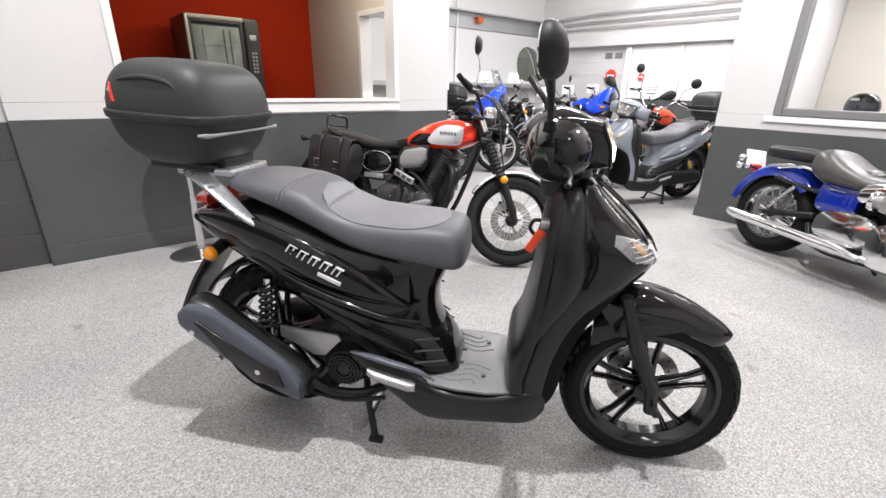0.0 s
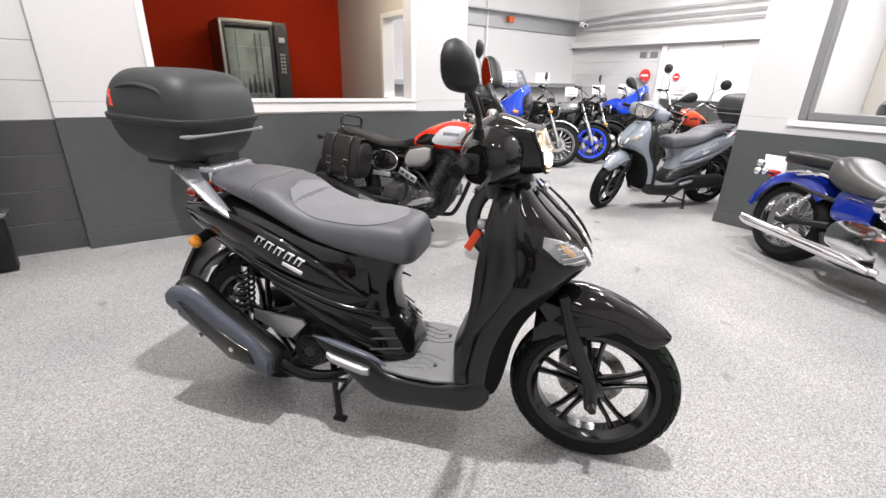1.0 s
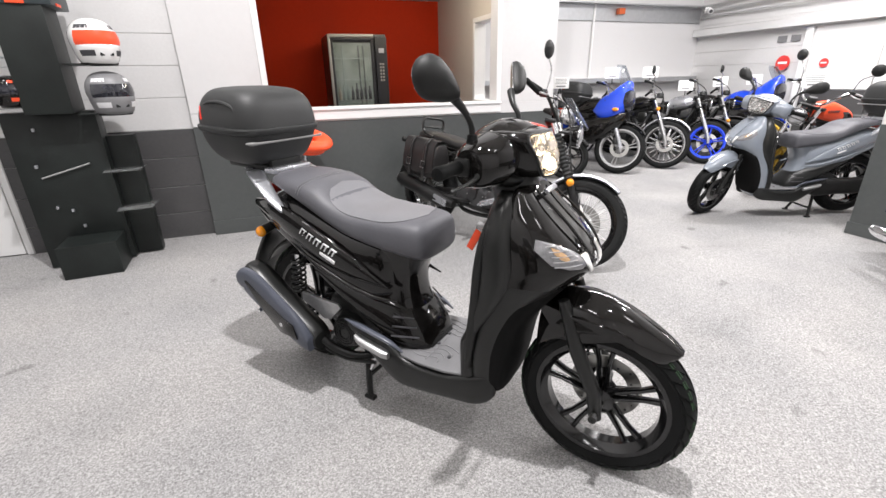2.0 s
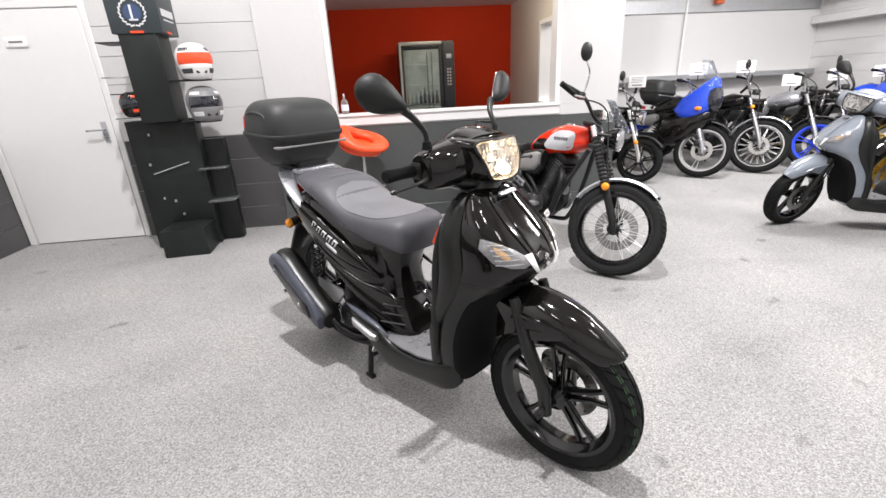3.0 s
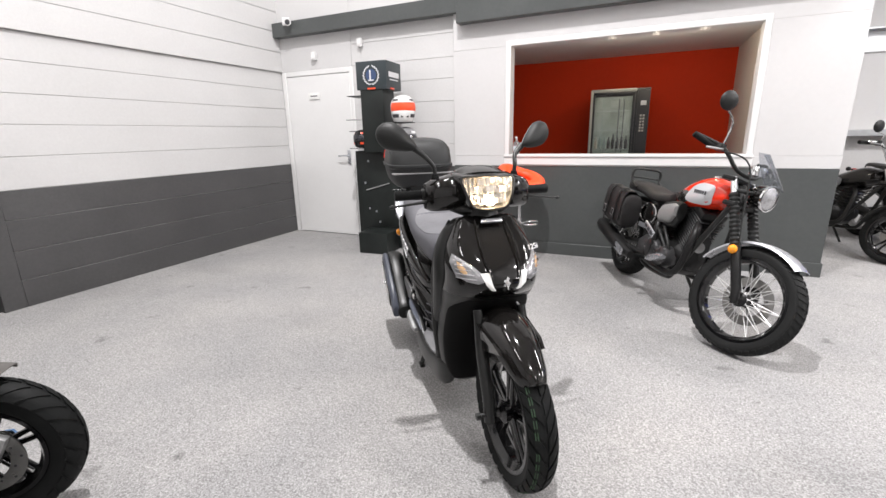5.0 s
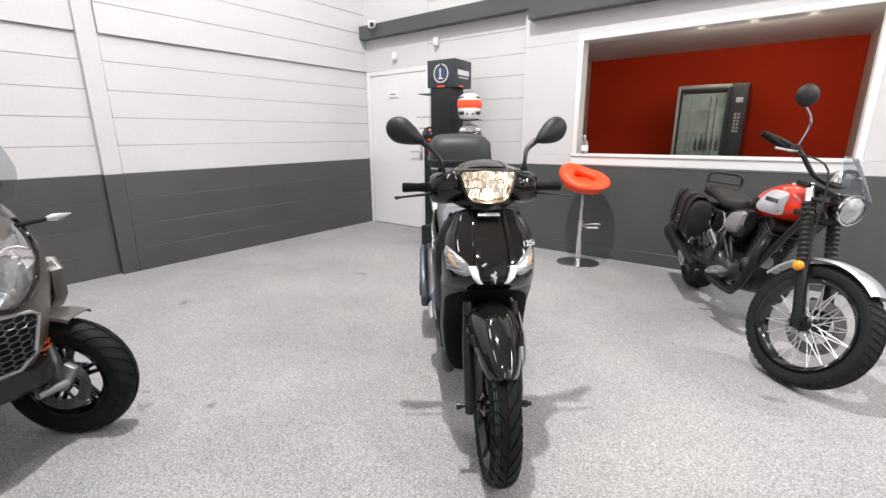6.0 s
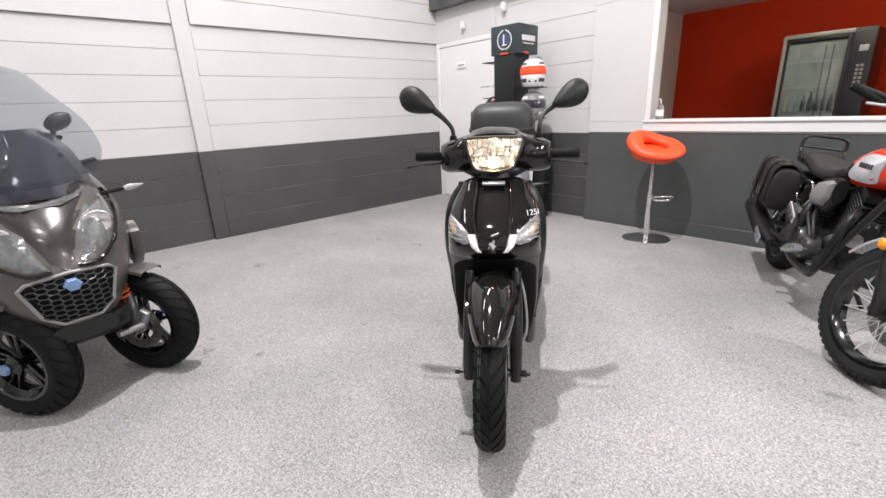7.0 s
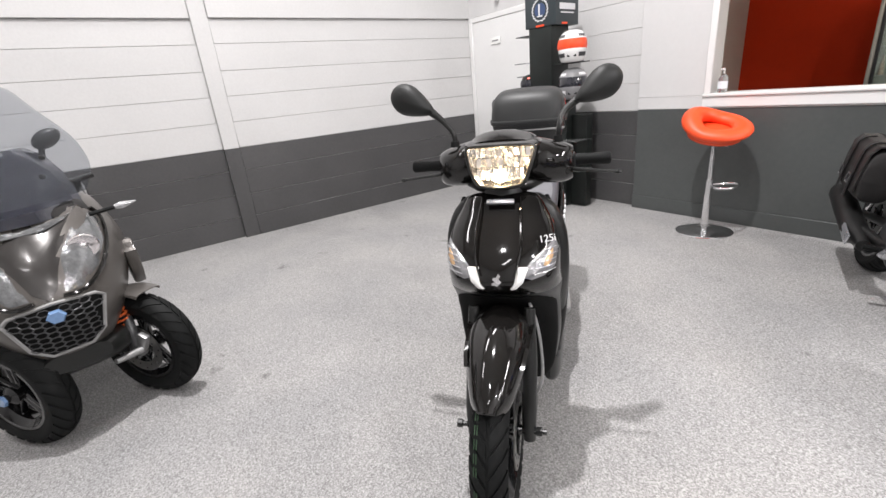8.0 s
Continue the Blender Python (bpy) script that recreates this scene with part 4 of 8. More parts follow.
    # inner leg shield with glovebox and lower bulge
    rows = [(0.3, -0.449, -0.38, 0.178, 3.2, 1), (0.37, -0.455, -0.38, 0.18, 2.6, 1), (0.43, -0.451, -0.37, 0.186, 2.8, 1), (0.48, -0.425, -0.36, 0.192, 2.8, 1), (0.66, -0.393, -0.245, 0.205, 2.8, 1), (0.8, -0.381, -0.250, 0.198, 2.8, 1), (0.89, -0.365, -0.265, 0.164, 2.6, 1), (0.93, -0.347, -0.28, 0.118, 2.6, 1)]
    part("inner_leg_shield", Shape().loft([sec_z(z, x0, x1, w, n, 28, f) for z, x0, x1, w, n, f in catmull(rows, 3)]), "satin", sc)
    part("ignition_lock", Shape().lathe([(0.002, -0.012), (0.014, -0.012), (0.016, 0.0), (0.014, 0.01), (0.002, 0.01)], (-0.378, -0.127, 0.83), "x", 14), "alu", sc)
    part("bag_hook", Shape().tube([(-0.375, 0.0, 0.80), (-0.405, 0, 0.80), (-0.415, 0, 0.775), (-0.40, 0, 0.755)], 0.006, 8, 3), "satin", sc)
    if tag:
        k = part("key_tag", Shape().box((-0.402, -0.137, 0.782), (0.024, 0.004, 0.070), 0.006, Matrix.Rotation(radians(28), 4, "Y")), tag, sc, "bright plastic key tag")
        part("key_ring", Shape().tube([(-0.378, -0.130, 0.828), (-0.390, -0.135, 0.836), (-0.394, -0.137, 0.818)], 0.002, 6, 3), "chrome", k)
    # nose lamps: clear lens over amber, white plate beneath
    fine = skin_rows

    def apron_x(y, z):
        """How far ahead the apron's skin lies at a side offset and a height."""
        zs = [r[0] for r in fine]
        x0, x1, w, n, f = [float(np.interp(z, zs, [r[k] for r in fine])) for k in range(1, 6)]
        for i in range(400):
            u = 1 - i / 200
            if (1 - min(1, abs(u)) ** n) ** (1 / n) * w * (1 + (f - 1) * (u + 1) / 2) >= abs(y):
                return (x0 + x1) / 2 + u * (x1 - x0) / 2
        return x0

    def on_apron(outline, y, lift, sink=0.012, mid_lift=0.0):
        """A solid that lies on the apron with its rim at the outline."""
        cy, cz = sum(p[0] for p in outline) / len(outline), sum(p[1] for p in outline) / len(outline)
        rings = []
        for f, e in ((1.0, -sink), (1.0, lift), (0.72, lift + mid_lift * 0.7), (0.38, lift + mid_lift), (0.05, lift + mid_lift * 1.05)):
            rings.append([(apron_x(cy + (p - cy) * f, cz + (q - cz) * f) + e, y * (cy + (p - cy) * f) + y * e * 0.7, cz + (q - cz) * f) for p, q in outline])
        return rings

    for y in (-1, 1):
        lamp = part("nose_lamp", Shape().loft(on_apron([(0.160, 0.824), (0.138, 0.812), (0.106, 0.792), (0.084, 0.772), (0.072, 0.745), (0.096, 0.736), (0.130, 0.740), (0.160, 0.755), (0.170, 0.795)], y, 0.004, 0.012, 0.004)), "nose_clear", sc, "clear faceted running lamp")
        part("amber_bulb", Shape().loft(on_apron([(0.150, 0.806), (0.138, 0.797), (0.128, 0.783), (0.125, 0.770), (0.135, 0.766), (0.145, 0.774), (0.151, 0.788)], y, 0.0090, 0.004, 0.001)), "amber_soft", lamp)
        s = Shape()
        for q in range(5):
            zz = 0.752 + 0.014 * q
            s.tube([(apron_x(a, zz) + 0.0095, y * (a + 0.006), zz) for a in (0.098 + 0.007 * q, 0.118 + 0.005 * q, 0.140 + 0.003 * q, 0.158)], 0.0016, 5, 2)
        part("lens_rib", s, "lamp_clear", lamp)
        part("white_plate", Shape().loft(on_apron([(0.084, 0.770), (0.054, 0.772), (0.037, 0.710), (0.050, 0.712), (0.070, 0.733)], y, 0.007, 0.012, 0.0)), "whiteplate", lamp)
    # badge on the nose: a small upright silver shape
    emblem = [(0.004, 0.758), (0.011, 0.752), (0.006, 0.744), (0.014, 0.736), (0.008, 0.730), (0.013, 0.708), (0.006, 0.708), (0.001, 0.722), (-0.004, 0.708), (-0.011, 0.708), (-0.006, 0.726), (-0.014, 0.726), (-0.014, 0.732), (-0.005, 0.737), (-0.012, 0.742), (-0.010, 0.748), (-0.002, 0.748)]
    part("nose_badge", Shape().loft([[(apron_x(p, q) + e, p, q) for p, q in emblem] for e in (-0.006, 0.005)]), "chrome", sc, "small silver emblem")
    if marks:
        letters("engine_size_lettering", "125i", 0.029, "mark", sc, Matrix.Translation((apron_x(0.112, 0.828) + 0.012, 0.118, 0.826)) @ Matrix((Vector((-0.42, 0.80, 0.43)).normalized(), Vector((-0.62, -0.05, 0.78)).normalized(), Vector((0.66, 0.52, 0.54)).normalized())).transposed().to_4x4(), 0.002)
    part("apron_slot", Shape().box((-0.218, 0, 0.932), (0.016, 0.085, 0.012), 0.005, Matrix.Rotation(radians(45), 4, "Y")), "silver", sc)
    # floorboard
    rows = [(-0.735, 0.165, 0.175, 0.294), (-0.66, 0.178, 0.172, 0.287), (-0.55, 0.180, 0.182, 0.282), (-0.46, 0.178, 0.200, 0.284), (-0.40, 0.165, 0.215, 0.288)]
    part("floorboard", Shape().loft([sec_x(x, w, z0, z1, 4.5, 28, narrow=0.97) for x, w, z0, z1 in catmull(rows, 4)]), paint, sc)
    mt = part("floor_mat", Shape().plate([(-0.735, -0.150), (-0.68, -0.172), (-0.60, -0.180), (-0.50, -0.178), (-0.430, -0.160), (-0.430, 0.160), (-0.50, 0.178), (-0.60, 0.180), (-0.68, 0.172), (-0.735, 0.150)], 0.010, "z", 0.003, (0, 0, 0.288)), "fmat", sc)
    s = Shape()
    for y in (-1, 1):
        for i in range(4):
            o = 0.045 + i * 0.028
            s.tube([(-0.70 + 0.012 * i, y * o, 0.294), (-0.62, y * (o + 0.012), 0.294), (-0.56, y * (o - 0.006), 0.294), (-0.50 - 0.014 * i, y * (o + 0.016), 0.294)], 0.0024, 5, 4)
    s.tube([(-0.59, -0.15, 0.294), (-0.59, 0.15, 0.294)], 0.0018, 5)
    part("mat_rib", s, "frame", mt)
    for x, y in ((-0.67, -0.10), (-0.67, 0.10), (-0.52, -0.10), (-0.52, 0.10), (-0.60, -0.04), (-0.60, 0.04)):
        part("screw", Shape().lathe([(0.001, 0.001), (0.007, 0.001), (0.0075, -0.006), (0.001, -0.006)], (x, y, 0.297), "z", 10), "ink", mt)
    # side sill that climbs to the rear with a silver strip and folded footrest
    for y in (-1, 1):
        rows = [(-0.322, 0.140, 0.02, 0.225, 0.300), (-0.345, 0.160, 0.035, 0.200, 0.310), (-0.39, 0.176, 0.045, 0.184, 0.300), (-0.47, 0.182, 0.045, 0.178, 0.278), (-0.55, 0.186, 0.045, 0.172, 0.270), (-0.66, 0.190, 0.045, 0.164, 0.278), (-0.72, 0.192, 0.045, 0.180, 0.312), (-0.80, 0.192, 0.045, 0.240, 0.354), (-0.88, 0.190, 0.038, 0.312, 0.370), (-0.93, 0.182, 0.022, 0.352, 0.378)]
        part("side_sill", Shape().loft([sec_x(x, w, z0, z1, 3.2, 16, y=y * (o - w)) for x, o, w, z0, z1 in [(a, b, c * 0.5, d, e) for a, b, c, d, e in catmull(rows, 3)]]), "satin", sc)
        part("sill_strip", Shape().tube([(-0.665, y * 0.186, 0.318), (-0.72, y * 0.192, 0.348), (-0.80, y * 0.194, 0.366), (-0.87, y * 0.192, 0.378), (-0.935, y * 0.184, 0.382)], [0.004, 0.011, 0.013, 0.012, 0.005], 10, 4, flat=0.7), "guard", sc)
        part("footrest", Shape().loft([sec_x(x, w, z - 0.014, z + 0.014, 3, 12, y=y * 0.200) for x, w, z in ((-0.722, 0.010, 0.292), (-0.742, 0.022, 0.297), (-0.85, 0.024, 0.322), (-0.874, 0.012, 0.328))]), "alu", sc)
    # under-seat body
    rows = [  # x, half-width, low, high, roundness, top narrowing
        (-0.735, 0.050, 0.44, 0.660, 2.4, 1.0), (-0.765, 0.105, 0.43, 0.700, 2.6, 1.05), (-0.84, 0.146, 0.43, 0.722, 3.0, 0.98), (-0.95, 0.170, 0.455, 0.745, 3.0, 0.90), (-1.08, 0.176, 0.495, 0.790, 3.0, 0.9), (-1.20, 0.168, 0.560, 0.820, 2.8, 0.92), (-1.33, 0.145, 0.620, 0.825, 2.6, 0.92), (-1.44, 0.110, 0.675, 0.800, 2.4, 0.92), (-1.52, 0.060, 0.715, 0.770, 2.2, 0.95)]
    part("rear_body", Shape().loft([sec_x(x, w, z0, z1, n, 36, narrow=k) for x, w, z0, z1, n, k in catmull(rows, 4)]), paint, sc)
    knee = [  # height, back, front, half-width, roundness, width ahead
        (0.285, -0.86, -0.602, 0.150, 3.0, 0.80), (0.33, -0.86, -0.618, 0.142, 3.0, 0.80), (0.40, -0.86, -0.655, 0.124, 2.8, 0.82), (0.48, -0.87, -0.686, 0.108, 2.8, 0.84), (0.56, -0.88, -0.686, 0.104, 2.8, 0.84), (0.63, -0.90, -0.658, 0.112, 2.8, 0.84), (0.672, -0.90, -0.636, 0.118, 2.8, 0.82)]
    part("knee_panel", Shape().loft([sec_z(z, x0, x1, w, n, 32, f) for z, x0, x1, w, n, f in catmull(knee, 4)]), paint, sc)
    rows = [(-0.605, 0.085, 0.280, 0.315, 2.6, 0.8), (-0.635, 0.128, 0.272, 0.385, 2.6, 0.66), (-0.69, 0.156, 0.272, 0.452, 2.7, 0.64), (-0.77, 0.172, 0.295, 0.496, 2.8, 0.68), (-0.87, 0.180, 0.370, 0.522, 2.8, 0.78), (-0.98, 0.180, 0.445, 0.552, 2.8, 0.86), (-1.10, 0.166, 0.520, 0.580, 2.6, 0.9)]
    part("lower_side_fairing", Shape().loft([sec_x(x, w, z0, z1, n, 32, narrow=k) for x, w, z0, z1, n, k in catmull(rows, 4)]), paint if marks else "satin", sc)
    for y in (-1, 1):
        # upper blade panel that carries the name, lower crease
        rows = [(-0.760, 0.126, 0.522, 0.530), (-0.81, 0.150, 0.534, 0.578), (-0.90, 0.178, 0.560, 0.650), (-1.04, 0.195, 0.612, 0.728), (-1.19, 0.186, 0.672, 0.784), (-1.33, 0.158, 0.722, 0.802), (-1.45, 0.120, 0.752, 0.788)]
        part("side_blade", Shape().loft([sec_x(x, 0.016, z0, z1, 2.4, 18, y=y * (w - 0.016)) for x, w, z0, z1 in catmull(rows, 4)]), paint, sc)
        part("side_crease", Shape().tube([(-0.70, y * 0.150, 0.498), (-0.80, y * 0.178, 0.512), (-0.92, y * 0.188, 0.545), (-1.06, y * 0.184, 0.592), (-1.16, y * 0.174, 0.630)], [0.003, 0.009, 0.010, 0.008, 0.003], 10, 4), paint, sc)
        for i in range(3):
            part("vent_slot", Shape().tube([(-0.640 - 0.014 * i, y * (0.112 - 0.006 * i), 0.345 + 0.034 * i), (-0.735, y * (0.160 - 0.010 * i), 0.352 + 0.036 * i)], 0.0035, 6), "ink", sc)
        # name mark on the blade: five slanting silver shapes and a bar, not lettering
        along, up = Vector((0.918, 0, -0.396)), Vector((0.60, 0, 0.80))
        for i in range(5):
            o = Vector((-1.118 + 0.0345 * i, 0, 0.706 - 0.0148 * i))
            s = Shape()
            for a0, a1, b0, b1 in ((0.0, 0.0042, 0.0, 0.030), (0.017, 0.0212, 0.0, 0.030), (0.0, 0.027, 0.0262, 0.030)):
                q = [o + along * a + up * b for a, b in ((a0, b0), (a1, b0), (a1, b1), (a0, b1))]
                s.plate([(v.x, v.z) for v in q], 0.007, "y", 0.0, (0, y * (0.1935 - abs(o.x + 1.06) * 0.055), 0))
            part("name_mark", s, "mark", sc)
        part("name_underline", Shape().box((-0.985, y * 0.1925, 0.630), (0.075, 0.006, 0.012), 0.001, Matrix.Rotation(0.40, 4, "Y")), "mark", sc)
        part("rear_indicator", Shape().ball((-1.405, y * 0.150, 0.655), (0.022, 0.022, 0.024), 14, 8), "orange", sc)
        part("indicator_stem", Shape().tube([(-1.40, y * 0.08, 0.67), (-1.405, y * 0.142, 0.657)], [0.02, 0.022], 10), "satin", sc)
        # grab rail
        rings = []
        for x, yi, yo, z, t in catmull([(-1.205, 0.168, 0.176, 0.770, 0.004), (-1.235, 0.152, 0.184, 0.786, 0.008), (-1.29, 0.134, 0.188, 0.826, 0.010), (-1.35, 0.112, 0.178, 0.866, 0.011), (-1.41, 0.085, 0.158, 0.894, 0.012), (-1.47, 0.060, 0.125, 0.908, 0.012), (-1.51, 0.035, 0.080, 0.912, 0.010)], 4):
            rings.append([V(x, y * ((yi + yo) / 2 + u * (yo - yi) / 2), z - 0.004 * u + v * t) for u, v in sup(3.0, 14, 1, 1)])
        part("grab_rail", Shape().loft(rings), "silver", sc)
    part("rear_carrier", Shape().box((-1.42, 0, 0.905), (0.19, 0.20, 0.022), 0.009).tube([(-1.33, 0.07, 0.88), (-1.33, -0.07, 0.88)], 0.013, 8), "silver", sc)
    part("tail_lamp", Shape().loft([sec_x(x, w, z0, z1, 2.6, 16) for x, w, z0, z1 in ((-1.44, 0.085, 0.785, 0.835), (-1.490, 0.070, 0.785, 0.83), (-1.515, 0.04, 0.79, 0.815))]), "redlens", sc, "red tail lamp")
    # plate holder and rear mudguard
    s = Shape()
    s.loft([sec_x(x, w, z - t, z + t, 3.5, 14) for x, w, z, t in catmull([(-1.35, 0.09, 0.68, 0.02), (-1.45, 0.085, 0.64, 0.018), (-1.54, 0.08, 0.53, 0.025), (-1.60, 0.08, 0.43, 0.03), (-1.645, 0.07, 0.355, 0.02)], 4)])
    part("plate_holder", s, "satin", sc)
    rings = []
    for k in range(15):
        a = radians(28 + 118 * k / 14)
        ring = []
        for q in range(11):
            b = math.pi * q / 10
            ring.append((rear[0] + (RR + 0.022 + 0.018 * math.sin(b)) * math.cos(a), 0.066 * math.cos(b), rear[2] + (RR + 0.022 + 0.018 * math.sin(b)) * math.sin(a)))
        for q in range(10, -1, -1):
            b = math.pi * q / 10
            ring.append((rear[0] + (RR + 0.018 + 0.014 * math.sin(b)) * math.cos(a), 0.061 * math.cos(b), rear[2] + (RR + 0.018 + 0.014 * math.sin(b)) * math.sin(a)))
        rings.append(ring)
    part("rear_mudguard", Shape().loft(rings), "satin", sc)
    # seat: two humps, lighter rider panel
    rows = [  # x, half-width, low, high, roundness
        (-0.600, 0.086, 0.664, 0.742, 3.2), (-0.610, 0.120, 0.654, 0.770, 3.6), (-0.640, 0.142, 0.652, 0.788, 3.8), (-0.72, 0.154, 0.664, 0.795, 3.8), (-0.82, 0.162, 0.680, 0.797, 3.7), (-0.92, 0.168, 0.705, 0.806, 3.5), (-1.00, 0.172, 0.735, 0.838, 3.0), (-1.07, 0.172, 0.765, 0.880, 3.0), (-1.15, 0.166, 0.800, 0.898, 3.0), (-1.25, 0.150, 0.832, 0.906, 2.8), (-1.32, 0.125, 0.850, 0.902, 2.6), (-1.355, 0.085, 0.862, 0.890, 2.4)]
    seat_rows = catmull(rows, 5)
    st_ob = part("seat", Shape().loft([sec_x(x, w, z0, z1, n, 32, narrow=0.90) for x, w, z0, z1, n in seat_rows]), seat, sc)

    def seat_at(x):
        i = min(range(len(seat_rows)), key=lambda k: abs(seat_rows[k][0] - x))
        return seat_rows[i]

    rings = []
    for i in range(25):
        x = -0.655 - 0.40 * i / 24
        t = (i / 24 - 0.5) * 2
        sx, w, z0, z1, n = seat_at(x)
        half = w * 0.80 * (1 - abs(t) ** 4.5) ** 0.5 + 0.004
        ring = []
        for q in range(13):
            u = -1 + q / 6
            yy = u * half
            v = (1 - min(abs(yy / (w * 0.93)), 0.999) ** n) ** (1 / n)
            ring.append((x, yy, (z0 + z1) / 2 + v * (z1 - z0) / 2 + 0.0018))
        ring += [(p[0], p[1], p[2] - 0.012) for p in ring[::-1]]
        rings.append(ring)
    part("seat_panel", Shape().loft(rings), seat_top, st_ob, "paler grey rider panel")
    s = Shape()
    for dy in (0.0, 0.012):
        pts = []
        for k in range(9):
            a = math.pi * k / 8
            x = -1.135 - dy
            sx, w, z0, z1, n = seat_at(x)
            pts.append((x + 0.02 * math.sin(a), math.cos(a) * w * 0.965, (z0 + z1) / 2 + math.sin(a) ** (2 / n) * (z1 - z0) / 2 + 0.0005))
        s.tube(pts, 0.0010, 5, 3)
    part("seam", s, "frame", st_ob)
    # engine, fan cover, gearbox, muffler, shock absorber, stand
    part("engine_case", Shape().loft([sec_x(x, w, z0, z1, 3, 18) for x, w, z0, z1 in ((-0.80, 0.06, 0.24, 0.36), (-0.86, 0.10, 0.20, 0.42), (-0.98, 0.115, 0.19, 0.45), (-1.06, 0.10, 0.22, 0.42), (-1.14, 0.06, 0.24, 0.38))]), "engine", sc)
    fan = part("fan_cover", Shape().lathe([(0.002, -0.160), (0.020, -0.160), (0.024, -0.156), (0.052, -0.154), (0.064, -0.150), (0.076, -0.120), (0.080, -0.08)], (-0.975, 0, 0.290), "y", 32), "satin", sc)
    s = Shape()
    for r in (0.030, 0.041, 0.052):
        s.lathe([(r - 0.003, -0.163), (r + 0.003, -0.163), (r + 0.003, -0.150), (r - 0.003, -0.150)], (-0.975, 0, 0.290), "y", 28, close=True)
    for k in range(10):
        a = TAU * k / 10
        s.tube([(-0.975 + 0.02 * math.cos(a), -0.159, 0.290 + 0.02 * math.sin(a)), (-0.975 + 0.062 * math.cos(a), -0.157, 0.290 + 0.062 * math.sin(a))], 0.003, 5)
    part("fan_grille", s, "engine", fan)
    part("transmission", Shape().loft([sec_x(x, 0.045, z - h, z + h, 3.2, 16, y=0.115) for x, z, h in ((-0.84, 0.29, 0.06), (-0.90, 0.29, 0.085), (-1.10, 0.297, 0.075), (-1.28, 0.302, 0.08), (-1.36, 0.302, 0.05))]), "engine", sc)
    part("swing_plate", Shape().plate([(-1.18, 0.432), (-0.985, 0.424), (-0.972, 0.408), (-1.03, 0.345), (-1.07, 0.340), (-1.11, 0.370), (-1.18, 0.395)], 0.012, "y", 0.003, (0, -0.165, 0)), "alu", sc, "bare alloy swing arm plate")
    rows = [(-1.075, 0.045, 0.245, 0.036), (-1.10, 0.052, 0.262, 0.044), (-1.18, 0.056, 0.308, 0.050), (-1.28, 0.058, 0.366, 0.056), (-1.38, 0.060, 0.432, 0.066), (-1.445, 0.056, 0.462, 0.062), (-1.468, 0.036, 0.470, 0.042)]
    mf = part("muffler", Shape().loft([sec_x(x, w, z - h, z + h, 2.6, 20, y=-0.185) for x, w, z, h in catmull(rows, 4)]), "satin", sc)
    rows = [(-1.082, 0.252, 0.030), (-1.115, 0.282, 0.056), (-1.16, 0.314, 0.068), (-1.24, 0.366, 0.076), (-1.35, 0.434, 0.076), (-1.43, 0.464, 0.056), (-1.468, 0.468, 0.028)]
    gd = part("heat_guard", Shape().loft([sec_x(x, 0.020, z - h, z + h, 3.0, 16, y=-0.250 + 0.012 * (abs(x + 1.28) * 4) ** 2) for x, z, h in catmull(rows, 4)]), "guard", mf)
    part("guard_slot", Shape().plate([(-1.407, 0.474), (-1.395, 0.476), (-1.19, 0.352), (-1.143, 0.332), (-1.127, 0.275), (-1.222, 0.282), (-1.312, 0.362)], 0.006, "y", 0.002, (0, -0.2695, 0)), "paint", mf)
    for x, z in ((-1.417, 0.436), (-1.34, 0.350), (-1.21, 0.322)):
        part("bolt", Shape().lathe([(0.001, -0.006), (0.009, -0.006), (0.010, 0.006), (0.001, 0.006)], (x, -0.268, z), "y", 10), "chrome", mf)
    part("exhaust_pipe", Shape().tube([(-1.08, -0.18, 0.245), (-1.02, -0.16, 0.20), (-0.92, -0.13, 0.185), (-0.82, -0.06, 0.20)], 0.017, 10, 4), "engine", sc)
    part("shock_damper", Shape().tube([(-1.262, -0.118, 0.335), (-1.236, -0.118, 0.575)], 0.014, 10), "chrome", sc)
    part("shock_spring", Shape().tube([(-1.258 + 0.022 * i / 72 + 0.028 * math.cos(TAU * i / 10), -0.118 + 0.028 * math.sin(TAU * i / 10), 0.385 + 0.17 * i / 72) for i in range(73)], 0.0052, 6), "matt", sc)
    hub = part("rear_axle", Shape().tube([(rear[0], -0.125, rear[2]), (rear[0], 0.12, rear[2])], 0.013, 10), "engine", sc)
    wheel(hub, rear, RR, 0.118, 0.205, marks=marks, disc_r=0, blocks=28)
    for y in (-1, 1):
        part("stand_leg", Shape().tube([(-0.925, y * 0.085, 0.215), (-0.915, y * 0.10, 0.13), (-0.882, y * 0.142, 0.012)], [0.013, 0.013, 0.013], 8, 4), "satin", sc)
        part("stand_foot", Shape().box((-0.877, y * 0.146, 0.008), (0.05, 0.026, 0.016), 0.005), "satin", sc)
    part("stand_bar", Shape().tube([(-0.90, -0.115, 0.085), (-0.90, 0.115, 0.085)], 0.009, 8), "satin", sc)
    part("stand_spring", Shape().tube([(-0.86, -0.095, 0.20), (-0.905, -0.105, 0.10)], 0.008, 8), "chrome", sc)
    part("belly_rail", Shape().tube([(-1.10, -0.15, 0.175), (-0.98, -0.155, 0.165), (-0.84, -0.14, 0.185)], 0.008, 8, 3), "satin", sc)
